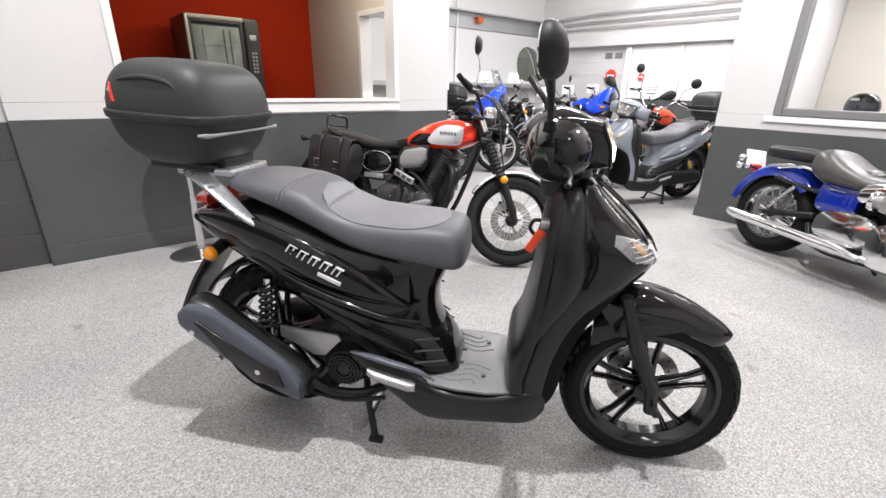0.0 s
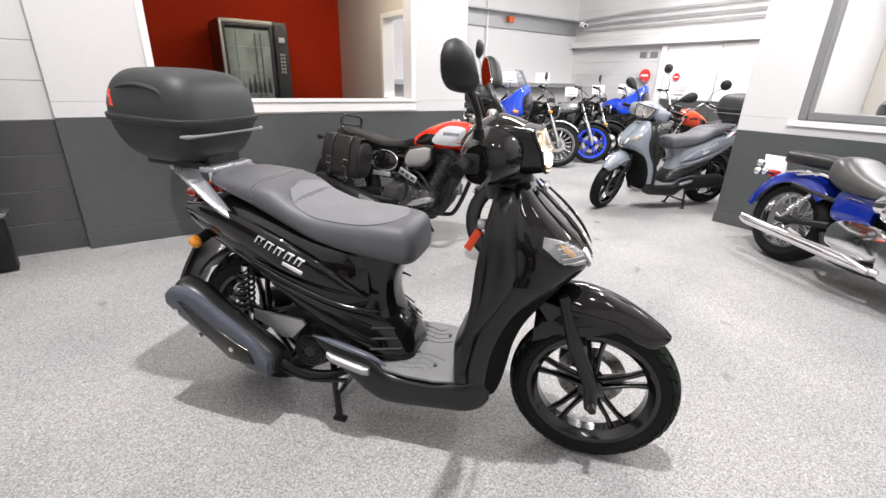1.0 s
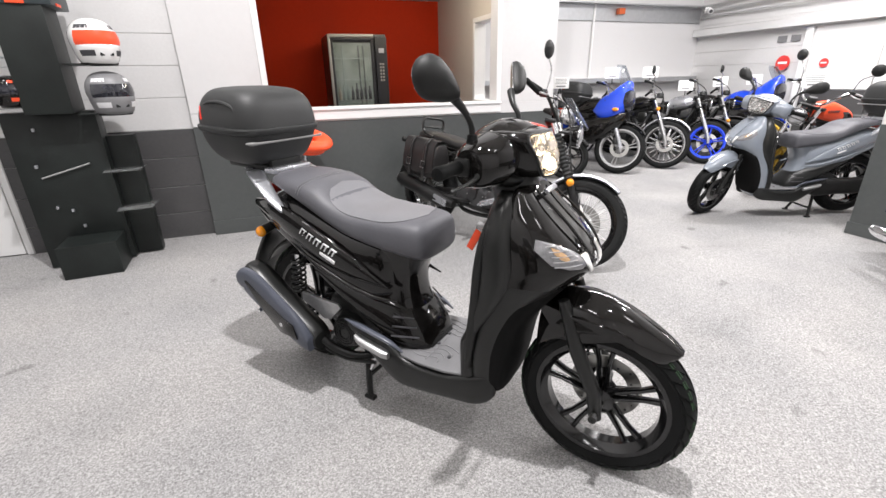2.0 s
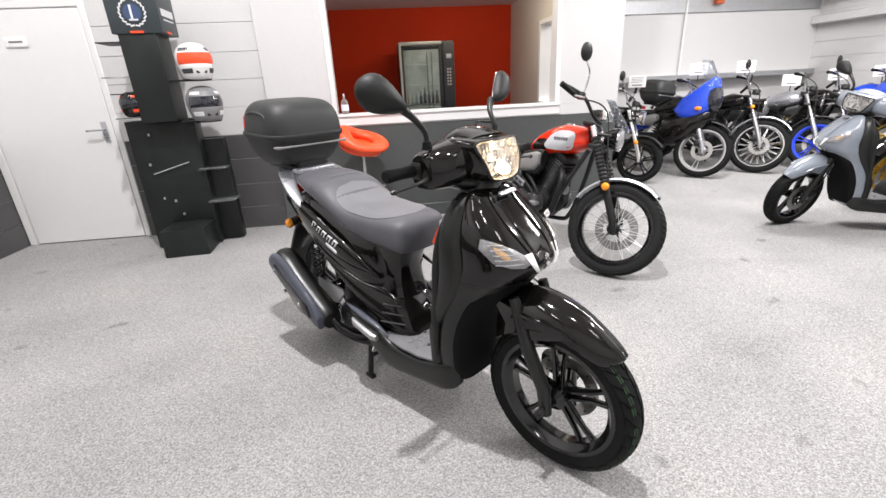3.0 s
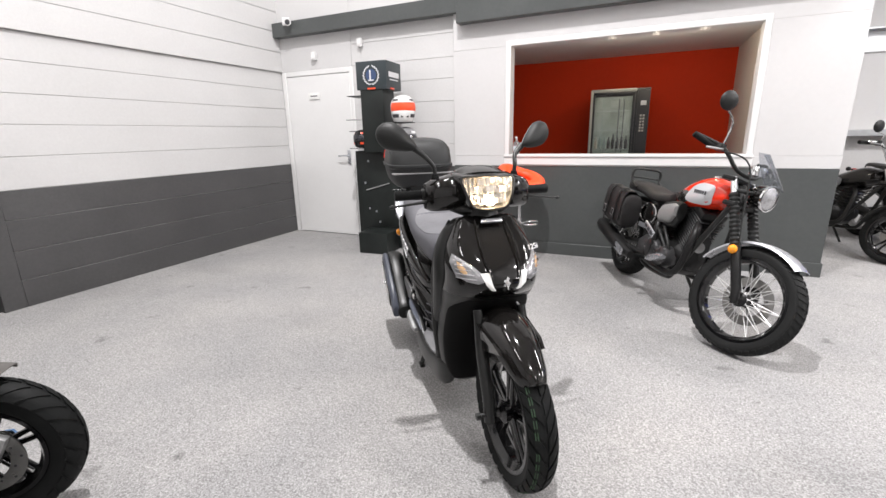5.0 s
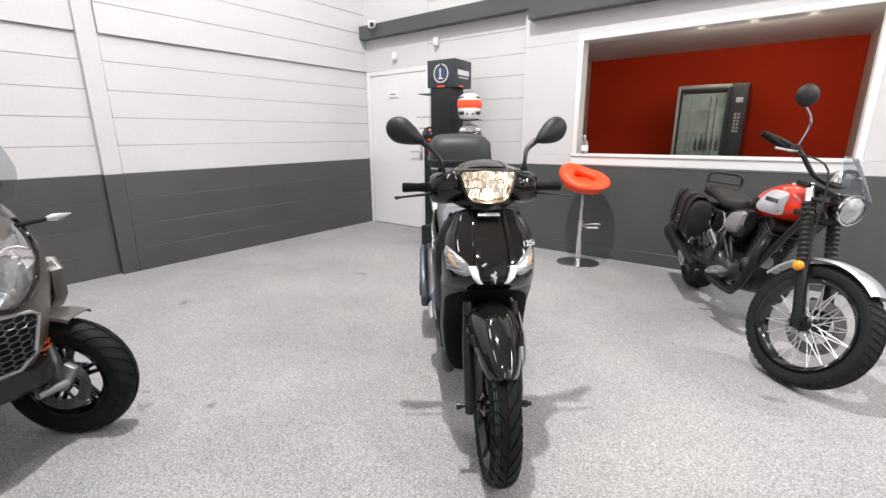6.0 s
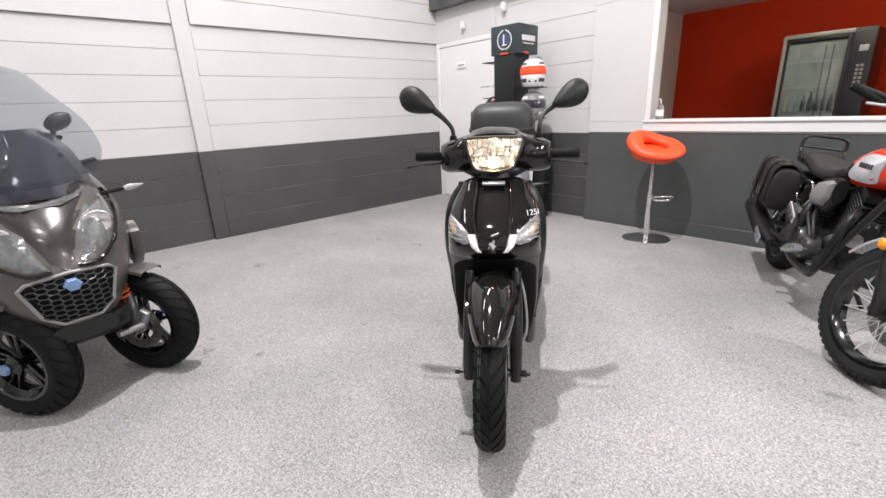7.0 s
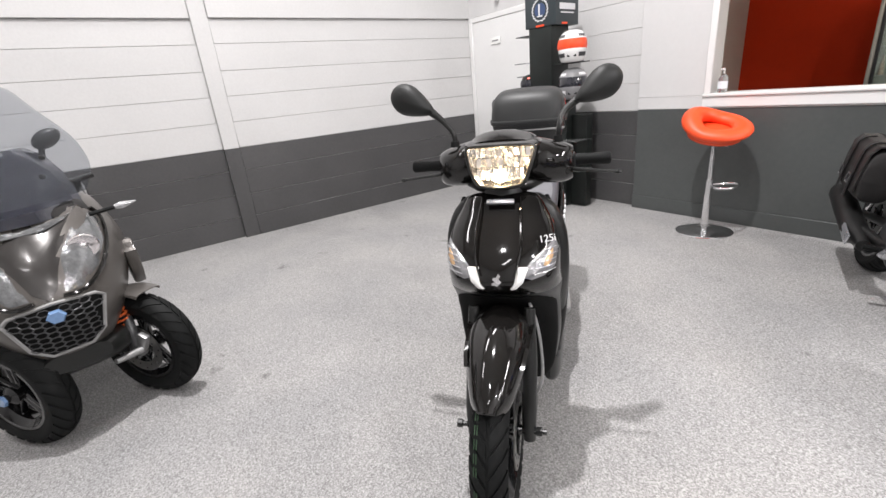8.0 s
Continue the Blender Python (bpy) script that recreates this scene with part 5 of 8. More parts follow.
    # handlebar: cowl, headlamp, grips, levers, mirrors
    rows = [(-0.214, -0.382, 1.014, 0.040, 0.050), (-0.188, -0.374, 1.017, 0.064, 0.061), (-0.13, -0.364, 1.026, 0.084, 0.069), (-0.075, -0.368, 1.034, 0.080, 0.072), (0.0, -0.368, 1.036, 0.076, 0.075), (0.075, -0.368, 1.034, 0.080, 0.072), (0.13, -0.364, 1.026, 0.084, 0.069), (0.188, -0.374, 1.017, 0.064, 0.061), (0.214, -0.382, 1.014, 0.040, 0.050)]
    part("handlebar_cowl", Shape(st).loft([sec_y(y, cx, cz, rx, rz, 2.3, 24) for y, cx, cz, rx, rz in catmull(rows, 4)]), paint, sc)
    part("lower_cowl", Shape(st).loft([sec_y(y, cx, cz, rx, rz, 2.4, 18) for y, cx, cz, rx, rz in catmull([(-0.175, -0.385, 0.984, 0.02, 0.008), (-0.12, -0.37, 0.972, 0.05, 0.018), (-0.06, -0.355, 0.962, 0.07, 0.028), (0.06, -0.355, 0.962, 0.07, 0.028), (0.12, -0.37, 0.972, 0.05, 0.018), (0.175, -0.385, 0.984, 0.02, 0.008)], 3)]), "satin", sc)
    part("steering_neck", Shape(st).tube([(-0.32, 0, 0.90), (-0.34, 0, 0.98)], [0.075, 0.07], 16), "satin", sc)
    part("instrument_hood", Shape(st).loft([sec_x(x, w, z0, z1, 2.5, 26) for x, w, z0, z1 in catmull([(-0.47, 0.060, 1.030, 1.058), (-0.44, 0.095, 1.010, 1.096), (-0.38, 0.116, 1.000, 1.128), (-0.33, 0.113, 1.000, 1.122), (-0.292, 0.096, 1.07, 1.108)], 4)]), paint, sc)
    lens = [(-0.098, 1.086), (-0.055, 1.093), (0.055, 1.093), (0.098, 1.086), (0.094, 1.050), (0.070, 0.992), (0.040, 0.978), (-0.040, 0.978), (-0.070, 0.992), (-0.094, 1.050)]

    lens = [(float(p[0]), float(p[1])) for p in catmull(lens[-2:] + lens + lens[:3], 4)[8:-8]][:-1]

    def lens_x(y, z):
        return -0.222 - 2.2 * y * y - max(0, z - 1.03) * 0.40
    s = Shape(st)
    cz = 1.036
    s.loft([[(lens_x(y, z) + e, y * f, cz + (z - cz) * f) for y, z in lens] for f, e in ((1.0, 0.006), (1.0, -0.002))] + [[(x, y * f, cz + (z - cz) * f) for y, z in lens] for f, x in ((0.80, -0.272), (0.5, -0.276), (0.25, -0.277), (0.03, -0.277))], caps=False)
    part("lamp_housing", Shape(st).loft([[(lens_x(y, z) + e if k < 3 else e, y * f, cz + (z - cz) * f) for y, z in lens] for k, (f, e) in enumerate(((1.03, 0.004), (1.06, -0.004), (1.14, -0.030), (1.22, -0.335), (1.16, -0.40), (0.9, -0.43)))], caps=False), paint, sc)
    lamp = part("headlamp_bowl", s, "bowl", sc, "faceted headlamp reflector")
    s = Shape(st)
    s.loft([[(lens_x(y * f, cz + (z - cz) * f) + e, y * f, cz + (z - cz) * f) for y, z in lens] for f, e in ((1.02, 0.000), (1.02, 0.010), (0.7, 0.013), (0.3, 0.014), (0.02, 0.0145))], caps=False)
    lo = part("headlamp_lens", s, "clear", lamp, "clear headlamp lens")
    lo.visible_shadow = False
    part("lamp_rim", Shape(st).tube([(lens_x(y, z) + 0.006, y * 1.03, cz + (z - cz) * 1.03) for y, z in lens + lens[:1]], 0.005, 6), "satin", lamp)
    if lamp_on:
        part("bulb", Shape(st).ball((-0.238, 0.0, 1.004), (0.012, 0.022, 0.016), 14, 8), "bulb", lamp, "glowing halogen bulb")
        d = bpy.data.lights.new("headlamp_light", "POINT")
        d.energy, d.color, d.shadow_soft_size = 1.5, (1.0, 0.66, 0.34), 0.012
        new("headlamp_light", d).location = m @ Vector((-0.221, 0.0, 1.002))
    # facets of the reflector: upright mirror strips of several tilts, in three tiers
    rnd = random.Random(7)
    s = Shape(st)
    for j, (z, hh) in enumerate(((1.072, 0.015), (1.042, 0.015), (1.010, 0.017))):
        for i in range(-5, 6):
            y = i * (0.0165, 0.0155, 0.0125)[j]
            s.box((-0.262 - 2.0 * y * y + 0.010 * abs(i) / 5, y, z), (0.006, 0.0155 if j < 2 else 0.012, hh * 1.9), 0.001, Matrix.Rotation(radians(rnd.uniform(-26, 26) - 5 * i), 4, "Z") @ Matrix.Rotation(radians(rnd.uniform(-16, 22)), 4, "Y"), 1)
    part("reflector_facets", s, "bowl", lamp)
    for y in (-1, 1):
        g = part("grip", Shape(st).lathe([(0.002, 0), (0.0175, 0.002), (0.019, 0.03), (0.0175, 0.06), (0.019, 0.09), (0.020, 0.118), (0.016, 0.124), (0.002, 0.124)] if y > 0 else [(0.002, 0), (0.0175, -0.002), (0.019, -0.03), (0.0175, -0.06), (0.019, -0.09), (0.020, -0.118), (0.016, -0.124), (0.002, -0.124)], (-0.412, y * 0.205, 1.016), "y", 18), "rubber", sc)
        part("switch_block", Shape(st).box((-0.402, y * 0.200, 1.016), (0.05, 0.045, 0.055), 0.014), "satin", sc)
        part("brake_lever", Shape(st).tube([(-0.375, y * 0.195, 0.998), (-0.350, y * 0.225, 0.996), (-0.345, y * 0.29, 0.990), (-0.352, y * 0.338, 0.984), (-0.353, y * 0.346, 0.983), (-0.354, y * 0.358, 0.982)], [0.008, 0.0065, 0.005, 0.005, 0.0085, 0.005], 8, 4), "satin", sc)
        base = part("mirror_boot", Shape(st).lathe([(0.002, 1.048), (0.019, 1.050), (0.017, 1.075), (0.013, 1.098), (0.002, 1.10)], (-0.395, y * 0.168, 0), "z", 14), "rubber", sc)
        back, out_y, turn = (0.0, 0.316, -9) if y < 0 else (0.045, 0.296, 26)
        tilt = Matrix.Translation((-0.415 - back, y * out_y, 1.236)) @ Matrix.Rotation(radians(turn), 4, "Z") @ Matrix.Rotation(radians(26 * y), 4, "X")
        part("mirror_stem", Shape(st).tube([(-0.395, y * 0.168, 1.09), (-0.397, y * 0.172, 1.125), (-0.402 - back * 0.5, y * (out_y - 0.111), 1.165), (-0.41 - back * 0.85, y * (out_y - 0.071), 1.198)], [0.0085, 0.0085, 0.010, 0.014], 10, 4), "satin", sc)
        sm = (st or ID) @ tilt
        rows = [(-0.024, 0.20, 0.2), (-0.022, 0.62, 0.6), (-0.012, 0.96, 0.96), (0.0, 1.0, 1.0), (0.012, 0.94, 0.92), (0.026, 0.72, 0.70), (0.034, 0.35, 0.34), (0.036, 0.05, 0.05)]
        out = []
        for k in range(24):
            a = TAU * k / 24
            rr = 1 + 0.10 * math.cos(2 * a)
            out.append((math.cos(a) * 0.074 * rr * (1.12 if math.cos(a) * y < 0 else 0.95), math.sin(a) * 0.049 * (1 + 0.34 * math.cos(a) * y)))
        part("mirror_shell", Shape(sm).loft([[(x, u * f1, v * f2) for u, v in out] for x, f1, f2 in rows[2:]]), "matt", base)
        part("mirror_glass", Shape(sm).loft([[(x, u * f, v * f) for u, v in out] for x, f in ((-0.0135, 0.93), (-0.0165, 0.91))]), "mirror", base)
    return sc


def top_case(m, label):
    """A hinged luggage case: shouldered lid over a bowl-shaped tub, ribs at the seam, rear reflectors."""
    cm = Matrix.Translation((-1.52, 0, 0.93)) @ Matrix.Rotation(radians(3.0), 4, "Y") @ Matrix.Translation((1.52, 0, -0.93)) @ Matrix.Translation((-0.460, 0, -0.008)) @ Matrix.Diagonal((0.74, 1.03, 1.0, 1.0))
    tc = thing("top_case", m, label, "top case", "top cases")
    part("mounting_plate", Shape(cm).box((-1.395, 0, 0.930), (0.30, 0.20, 0.024), 0.009), "satin", tc)
    part("lock_foot", Shape(cm).box((-1.245, 0, 0.945), (0.06, 0.15, 0.034), 0.012), "matt", tc)
    rows = [(0.938, -1.535, -1.255, 0.105, 3.2), (0.950, -1.565, -1.230, 0.142, 3.4), (0.985, -1.605, -1.203, 0.172, 3.8), (1.03, -1.630, -1.184, 0.188, 4.2), (1.066, -1.640, -1.172, 0.194, 4.4)]
    part("tub", Shape(cm).loft([sec_z(z, x0, x1, w, n, 48, 0.96) for z, x0, x1, w, n in catmull(rows, 3)]), "case", tc)
    part("seam_rib", Shape(cm).loft([sec_z(z, -1.649 - e, -1.161 + e, 0.201 + e, 4.6, 52, 0.96) for z, e in ((1.067, -0.006), (1.072, 0.0), (1.088, 0.003), (1.092, 0.001), (1.094, -0.006))]), "case", tc)
    rows = [(1.095, -1.643, -1.168, 0.196, 4.6), (1.125, -1.638, -1.176, 0.194, 4.8), (1.16, -1.626, -1.188, 0.189, 4.8), (1.19, -1.608, -1.204, 0.180, 4.6), (1.214, -1.582, -1.230, 0.164, 4.4), (1.230, -1.548, -1.268, 0.140, 4.0), (1.238, -1.49, -1.33, 0.095, 3.2), (1.240, -1.45, -1.37, 0.05, 2.6)]
    lid = part("lid", Shape(cm).loft([sec_z(z, x0, x1, w, n, 48, 0.96) for z, x0, x1, w, n in catmull(rows, 4)]), "case", tc)
    part("front_rib", Shape(cm).tube([(-1.205, -0.183, 1.042), (-1.180, -0.172, 1.042), (-1.171, -0.14, 1.042), (-1.168, 0.0, 1.042), (-1.171, 0.14, 1.042), (-1.180, 0.172, 1.042), (-1.205, 0.183, 1.042)], [0.004, 0.007, 0.005, 0.004, 0.005, 0.007, 0.004], 8, 4), "silver_dark", tc)
    for y in (-1, 1):
        # sunk side panels with a rounded upper edge, bright latch bars, corner reflectors
        rows = [(-1.60, 0.150, 1.135), (-1.52, 0.176, 1.172), (-1.42, 0.180, 1.186), (-1.33, 0.178, 1.180), (-1.29, 0.176, 1.166), (-1.28, 0.178, 1.148)]
        part("lid_crease", Shape(cm).tube([(x, y * (w + 0.001), z) for x, w, z in rows], [0.003, 0.006, 0.007, 0.007, 0.006, 0.003], 8, 4), "case", lid)
        outline = [(-1.636, 0.080, 1.118), (-1.610, 0.165, 1.116), (-1.535, 0.192, 1.116), (-1.550, 0.182, 1.162), (-1.590, 0.150, 1.180), (-1.612, 0.080, 1.178)]
        part("reflector", Shape(cm).loft([[(x - e, y * (w + e * 0.8), z) for x, w, z in outline] for e in (-0.03, 0.0045)]), "redlens", lid, "red reflector")
    return tc

# ---- motorcycles ----
def guard(s, c, R, w, a0, a1, thick=0.004, depth=0.02, steps=22):
    """A mudguard: an arched strip round a wheel from angle a0 to a1 (degrees, 90 is up)."""
    rings = []
    for k in range(steps + 1):
        a = radians(a0 + (a1 - a0) * k / steps)
        ring = []
        for inner in (0, 1):
            order = range(9) if not inner else range(8, -1, -1)
            for q in order:
                b = math.pi * q / 8
                r = R + depth * (math.sin(b) ** 0.6) - thick * inner
                ring.append((c[0] + r * math.cos(a), c[1] + (w - thick * inner) * math.cos(b), c[2] + r * math.sin(a)))
        rings.append(ring)
    return s.loft(rings)


def finned(name, base, top, w, d, count, material, parent):
    """A cylinder between two points, with its cooling fins as parts."""
    a, b = Vector(base), Vector(top)
    ax = (b - a).normalized()
    rot = ax.to_track_quat("Z", "Y").to_matrix().to_4x4()
    body = part(name, Shape().tube([a, b], min(w, d) * 0.40, 14), material, parent)
    for k in range(count):
        p = a.lerp(b, (k + 0.5) / count)
        part("fin", Shape().box(p, (w, d, (b - a).length / count * 0.42), 0.004, rot, 1), material, body)
    return body


def price_card(m, seed, w=0.20, h=0.14):
    """A price card with lines of unreadable print, held over a handlebar."""
    pc = thing("price_card", m, "white printed price card fixed on a motorcycle's handlebar", "card", "price cards")
    part("card", Shape().box((0, 0, 0), (0.003, w, h), 0.001), "paper", pc)
    part("print", bars(Shape(), (0.0025, 0, 0.018), (0, 1, 0), (0, 0, 1), 4, w * 0.82, 0.018, 0.006, 0.001, seed), "frame", pc)
    part("price_line", bars(Shape(), (0.0025, 0, -0.042), (0, 1, 0), (0, 0, 1), 1, w * 0.6, 0.03, 0.016, 0.001, seed + 3), "frame", pc)
    part("stem", Shape().box((-0.004, 0, -0.10), (0.004, 0.012, 0.08), 0.001), "matt", pc)
    return pc


def motorcycle(m, label, o, group="motorcycles"):
    """A motorcycle on its side stand, front axle over the origin, x ahead. o: its options."""
    g = o.get
    mc = thing("motorcycle", m, label, "motorcycle", group)
    WB, RF, RR = g("wb", 1.45), g("rf", 0.31), g("rr", 0.31)
    steer = g("steer", 22)
    rake = g("rake", 0.46)  # how far the fork leans back for each metre of height
    top = g("top", 0.86)
    pivot = Vector((-rake * (0.7 - RF), 0, 0.7))
    st = Matrix.Translation(pivot) @ Matrix.Rotation(radians(steer), 4, Vector((-rake, 0, 1)).normalized()) @ Matrix.Translation(-pivot)
    yk = 0.092

    def fx(z):
        return -rake * (z - RF) + 0.02
    rimf = g("rim", "rim")
    ax = part("front_axle", Shape(st).tube([(0, -0.11, RF), (0, 0.11, RF)], 0.012, 10), "engine", mc)
    wheel(ax, (0, 0, RF), RF, g("tf", 0.10), RF - g("tyre_h", 0.095), g("wheel", "wire"), rimf, g("tyre", "rubber"), st, g("spokes", 18), g("disc_side", 1), g("disc", 0.135), False, g("blocks", 36), g("knob", False))
    for y in (-yk, yk):
        leg = part("fork_leg", Shape(st).tube([(fx(RF) - 0.005, y, RF - 0.03), (fx(RF + 0.05), y, RF + 0.05), (fx(RF + 0.30), y, RF + 0.30)], [0.019, 0.026, 0.025], 12), g("fork", "engine"), mc)
        part("fork_tube", Shape(st).tube([(fx(RF + 0.28), y, RF + 0.28), (fx(top + 0.06), y, top + 0.06)], 0.019, 12), "chrome", mc)
        if g("gaiter"):
            pts, rs = [], []
            for k in range(25):
                z = RF + 0.27 + (top - RF - 0.30) * k / 24
                pts.append((fx(z), y, z)), rs.append(0.031 if k % 2 else 0.024)
            part("fork_gaiter", Shape(st).tube(pts, rs, 12), "matt", leg)
    for z in (top - 0.09, top + 0.05):
        part("fork_clamp", Shape(st).box((fx(z) - 0.02, 0, z), (0.075, 0.25, 0.028), 0.010), "engine", mc)
    fg = g("fguard", "silver")
    if fg:
        part("front_mudguard", guard(Shape(st), (0, 0, RF), RF + g("fgap", 0.018), 0.066, g("fg0", 38), g("fg1", 165)), fg, mc)
    part("brake_caliper", Shape(st).box((-0.07, -0.075 if g("disc_side", 1) < 0 else 0.075, RF + 0.085), (0.06, 0.05, 0.085), 0.012), "engine", mc)
    if g("amber", True):
        for y in (-1, 1):
            part("front_indicator", Shape(st).ball((fx(g("amber_z", 0.56)) + 0.01, y * 0.135, g("amber_z", 0.56)), (0.026, 0.022, 0.026), 14, 8), "orange", mc)
    # handlebar
    hx, hz, hw = fx(top) - 0.03, top + 0.10, g("bar_w", 0.37)
    bh = g("bar_h", 0.14)
    part("handlebar", Shape(st).tube([(hx - g("pull", 0.14), -hw, hz + bh + g("bar_tip", -0.03)), (hx - 0.06, -hw * 0.62, hz + bh), (hx, -0.09, hz), (hx, 0.09, hz), (hx - 0.06, hw * 0.62, hz + bh), (hx - g("pull", 0.14), hw, hz + bh + g("bar_tip", -0.03))], 0.0115, 10, 6), g("bar", "chrome"), mc)
    for y in (-1, 1):
        part("grip", Shape(st).tube([(hx - 0.095, y * hw * 0.74, hz + bh - 0.008), (hx - g("pull", 0.14) - 0.008, y * (hw + 0.02), hz + bh + g("bar_tip", -0.03) - 0.003)], 0.018, 12), "rubber", mc)
        part("lever", Shape(st).tube([(hx - 0.05, y * hw * 0.66, hz + bh - 0.01), (hx - 0.04, y * hw * 0.8, hz + bh - 0.02), (hx - 0.07, y * hw * 1.0, hz + bh - 0.03)], 0.0065, 8, 3), "alu", mc)
        part("switch_block", Shape(st).box((hx - 0.075, y * hw * 0.66, hz + bh), (0.05, 0.05, 0.045), 0.01), "matt", mc)
        if g("mirrors", True) is True or (g("mirrors") == "right" and y < 0):
            mh = g("mirror_h", 0.24)
            b = part("mirror_stem", Shape(st).tube([(hx - 0.065, y * hw * 0.64, hz + bh + 0.01), (hx - 0.05, y * hw * 0.70, hz + bh + mh * 0.55), (hx - 0.07, y * hw * 0.86, hz + bh + mh - 0.05)], 0.0055, 8, 4), g("mstem", "chrome"), mc)
            mm = st @ Matrix.Translation((hx - 0.075, y * hw * 0.92, hz + bh + mh)) @ Matrix.Rotation(radians(12 * y), 4, "Z")
            part("mirror_shell", Shape(mm).lathe([(0.002, 0.020), (0.034, 0.018), (0.052, 0.006), (0.056, -0.004), (0.053, -0.010), (0.002, -0.010)], (0, 0, 0), "x", 24), "matt", b)
            part("mirror_glass", Shape(mm).lathe([(0.001, -0.013), (0.049, -0.013), (0.050, -0.009), (0.001, -0.009)], (0, 0, 0), "x", 24), "mirror", b)
    # headlamp, clocks, screen
    lamp = g("lamp", "round")
    lz = g("lamp_z", top - 0.03)
    lx = fx(lz) + 0.14
    if lamp == "round":
        q = g("lamp_s", 1.0)
        hl = part("headlamp_shell", Shape(st).lathe([(0.004, -0.115 * q), (0.05 * q, -0.105 * q), (0.078 * q, -0.06 * q), (0.088 * q, 0.0), (0.090 * q, 0.012), (0.084 * q, 0.014), (0.004, 0.004)], (lx, 0, lz), "x", 30), g("lamp_body", "paint"), mc)
        part("headlamp_lens", Shape(st).lathe([(0.002, 0.030), (0.04 * q, 0.026), (0.076 * q, 0.014), (0.083 * q, 0.004), (0.002, 0.002)], (lx, 0, lz), "x", 30), "lamp_clear", hl, "clear round headlamp lens")
        part("headlamp_ring", Shape(st).lathe([(0.083 * q, 0.002), (0.091 * q, 0.004), (0.091 * q, 0.014), (0.083 * q, 0.016)], (lx, 0, lz), "x", 30, close=True), "chrome", hl)
        for y in (-1, 1):
            part("lamp_bracket", Shape(st).tube([(fx(lz), y * yk, lz), (lx - 0.03, y * 0.088, lz)], 0.012, 8), "engine", mc)
    cl = part("clock", Shape(st).lathe([(0.002, 0.022), (0.042, 0.022), (0.046, 0.014), (0.044, -0.03), (0.002, -0.035)], (hx + 0.06, 0, hz + 0.03), "z", 22), g("clock", "matt"), mc)
    part("clock_glass", Shape(st).lathe([(0.001, 0.0255), (0.038, 0.0255), (0.039, 0.0225), (0.001, 0.0225)], (hx + 0.06, 0, hz + 0.03), "z", 22), "tint", cl)
    if g("screen"):
        rings = []
        for k in range(7):
            f = k / 6
            ww = g("screen_w", 0.13) * (1 - 0.72 * f ** 1.8)
            row = [(lx + 0.055 - g("screen_lean", 0.10) * f - 0.05 * (2 * abs(q / 8 - 0.5)) ** 2, ww * (2 * q / 8 - 1), lz + 0.06 + g("screen_h", 0.27) * f) for q in range(9)]
            rings.append(row + [(x - 0.003, y, z) for x, y, z in row[::-1]])
        ob = part("fly_screen", Shape(st).loft(rings), g("screen"), mc, "small curved fly screen")
        ob.visible_shadow = False
    part("brake_hose", Shape(st).tube([(hx - 0.05, -0.22, hz + bh - 0.02), (hx + 0.09, -0.14, hz + 0.03), (fx(0.7) + 0.05, -0.11, 0.70), (fx(RF + 0.1), -0.08, RF + 0.10)], 0.005, 6, 6).tube([(hx - 0.05, 0.22, hz + bh - 0.02), (hx + 0.10, 0.12, hz + 0.02), (fx(0.75) - 0.05, 0.05, 0.74)], 0.005, 6, 6), "matt", mc)
    # frame
    nx, nz = fx(top - 0.05) - 0.05, top - 0.04
    ex = g("ex", -WB * 0.50)  # engine middle
    low = g("low", 0.24)
    part("steering_head", Shape().tube([(fx(top - 0.12) - 0.02, 0, top - 0.13), (fx(top + 0.06) - 0.02, 0, top + 0.05)], 0.034, 12), "engine", mc)
    for y in (-1, 1):
        part("frame_tube", Shape().tube([(nx, y * 0.03, nz - 0.06), ((nx + ex + 0.24) / 2 + 0.01, y * 0.09, (nz + low) / 2), (ex + 0.24, y * 0.13, low + 0.06), (ex + 0.14, y * 0.13, low), (ex - 0.20, y * 0.13, low), (ex - 0.32, y * 0.12, low + 0.14)], 0.017, 10, 5), g("frame", "satin"), mc)
        part("seat_rail", Shape().tube([(nx - 0.06, y * 0.03, nz - 0.02), (ex - 0.10, y * 0.10, g("seat_z", 0.76) - 0.10), (-WB - 0.02, y * 0.11, g("seat_z", 0.76) - 0.06)], 0.015, 10, 5), g("frame", "satin"), mc)
        part("swing_arm", Shape().tube([(ex - 0.30, y * 0.11, RR + 0.06), (-WB, y * 0.12, RR)], [0.026, 0.022], 10), g("arm", "engine"), mc)
        s0, s1 = (-WB + 0.03, y * 0.135, RR + 0.04), (-WB + g("shock_x", 0.16), y * 0.13, g("seat_z", 0.76) - 0.10)
        part("shock_damper", Shape().tube([s0, s1], 0.013, 10), "chrome", mc)
        n = 60
        a, b = Vector(s0), Vector(s1)
        part("shock_spring", Shape().tube([a.lerp(b, 0.18 + 0.74 * i / n) + Vector((0.024 * math.cos(TAU * i / 8), 0.024 * math.sin(TAU * i / 8), 0)) for i in range(n + 1)], 0.005, 6), g("spring", "matt"), mc)
    ra = part("rear_axle", Shape().tube([(-WB, -0.135, RR), (-WB, 0.135, RR)], 0.013, 10), "engine", mc)
    wheel(ra, (-WB, 0, RR), RR, g("tr", 0.13), RR - g("tyre_h", 0.095) - 0.01, g("wheel", "wire"), rimf, g("tyre", "rubber"), None, g("spokes", 18), -1, g("rdisc", 0.12), False, g("blocks", 34), g("knob", False))
    # engine
    ez = low + 0.13
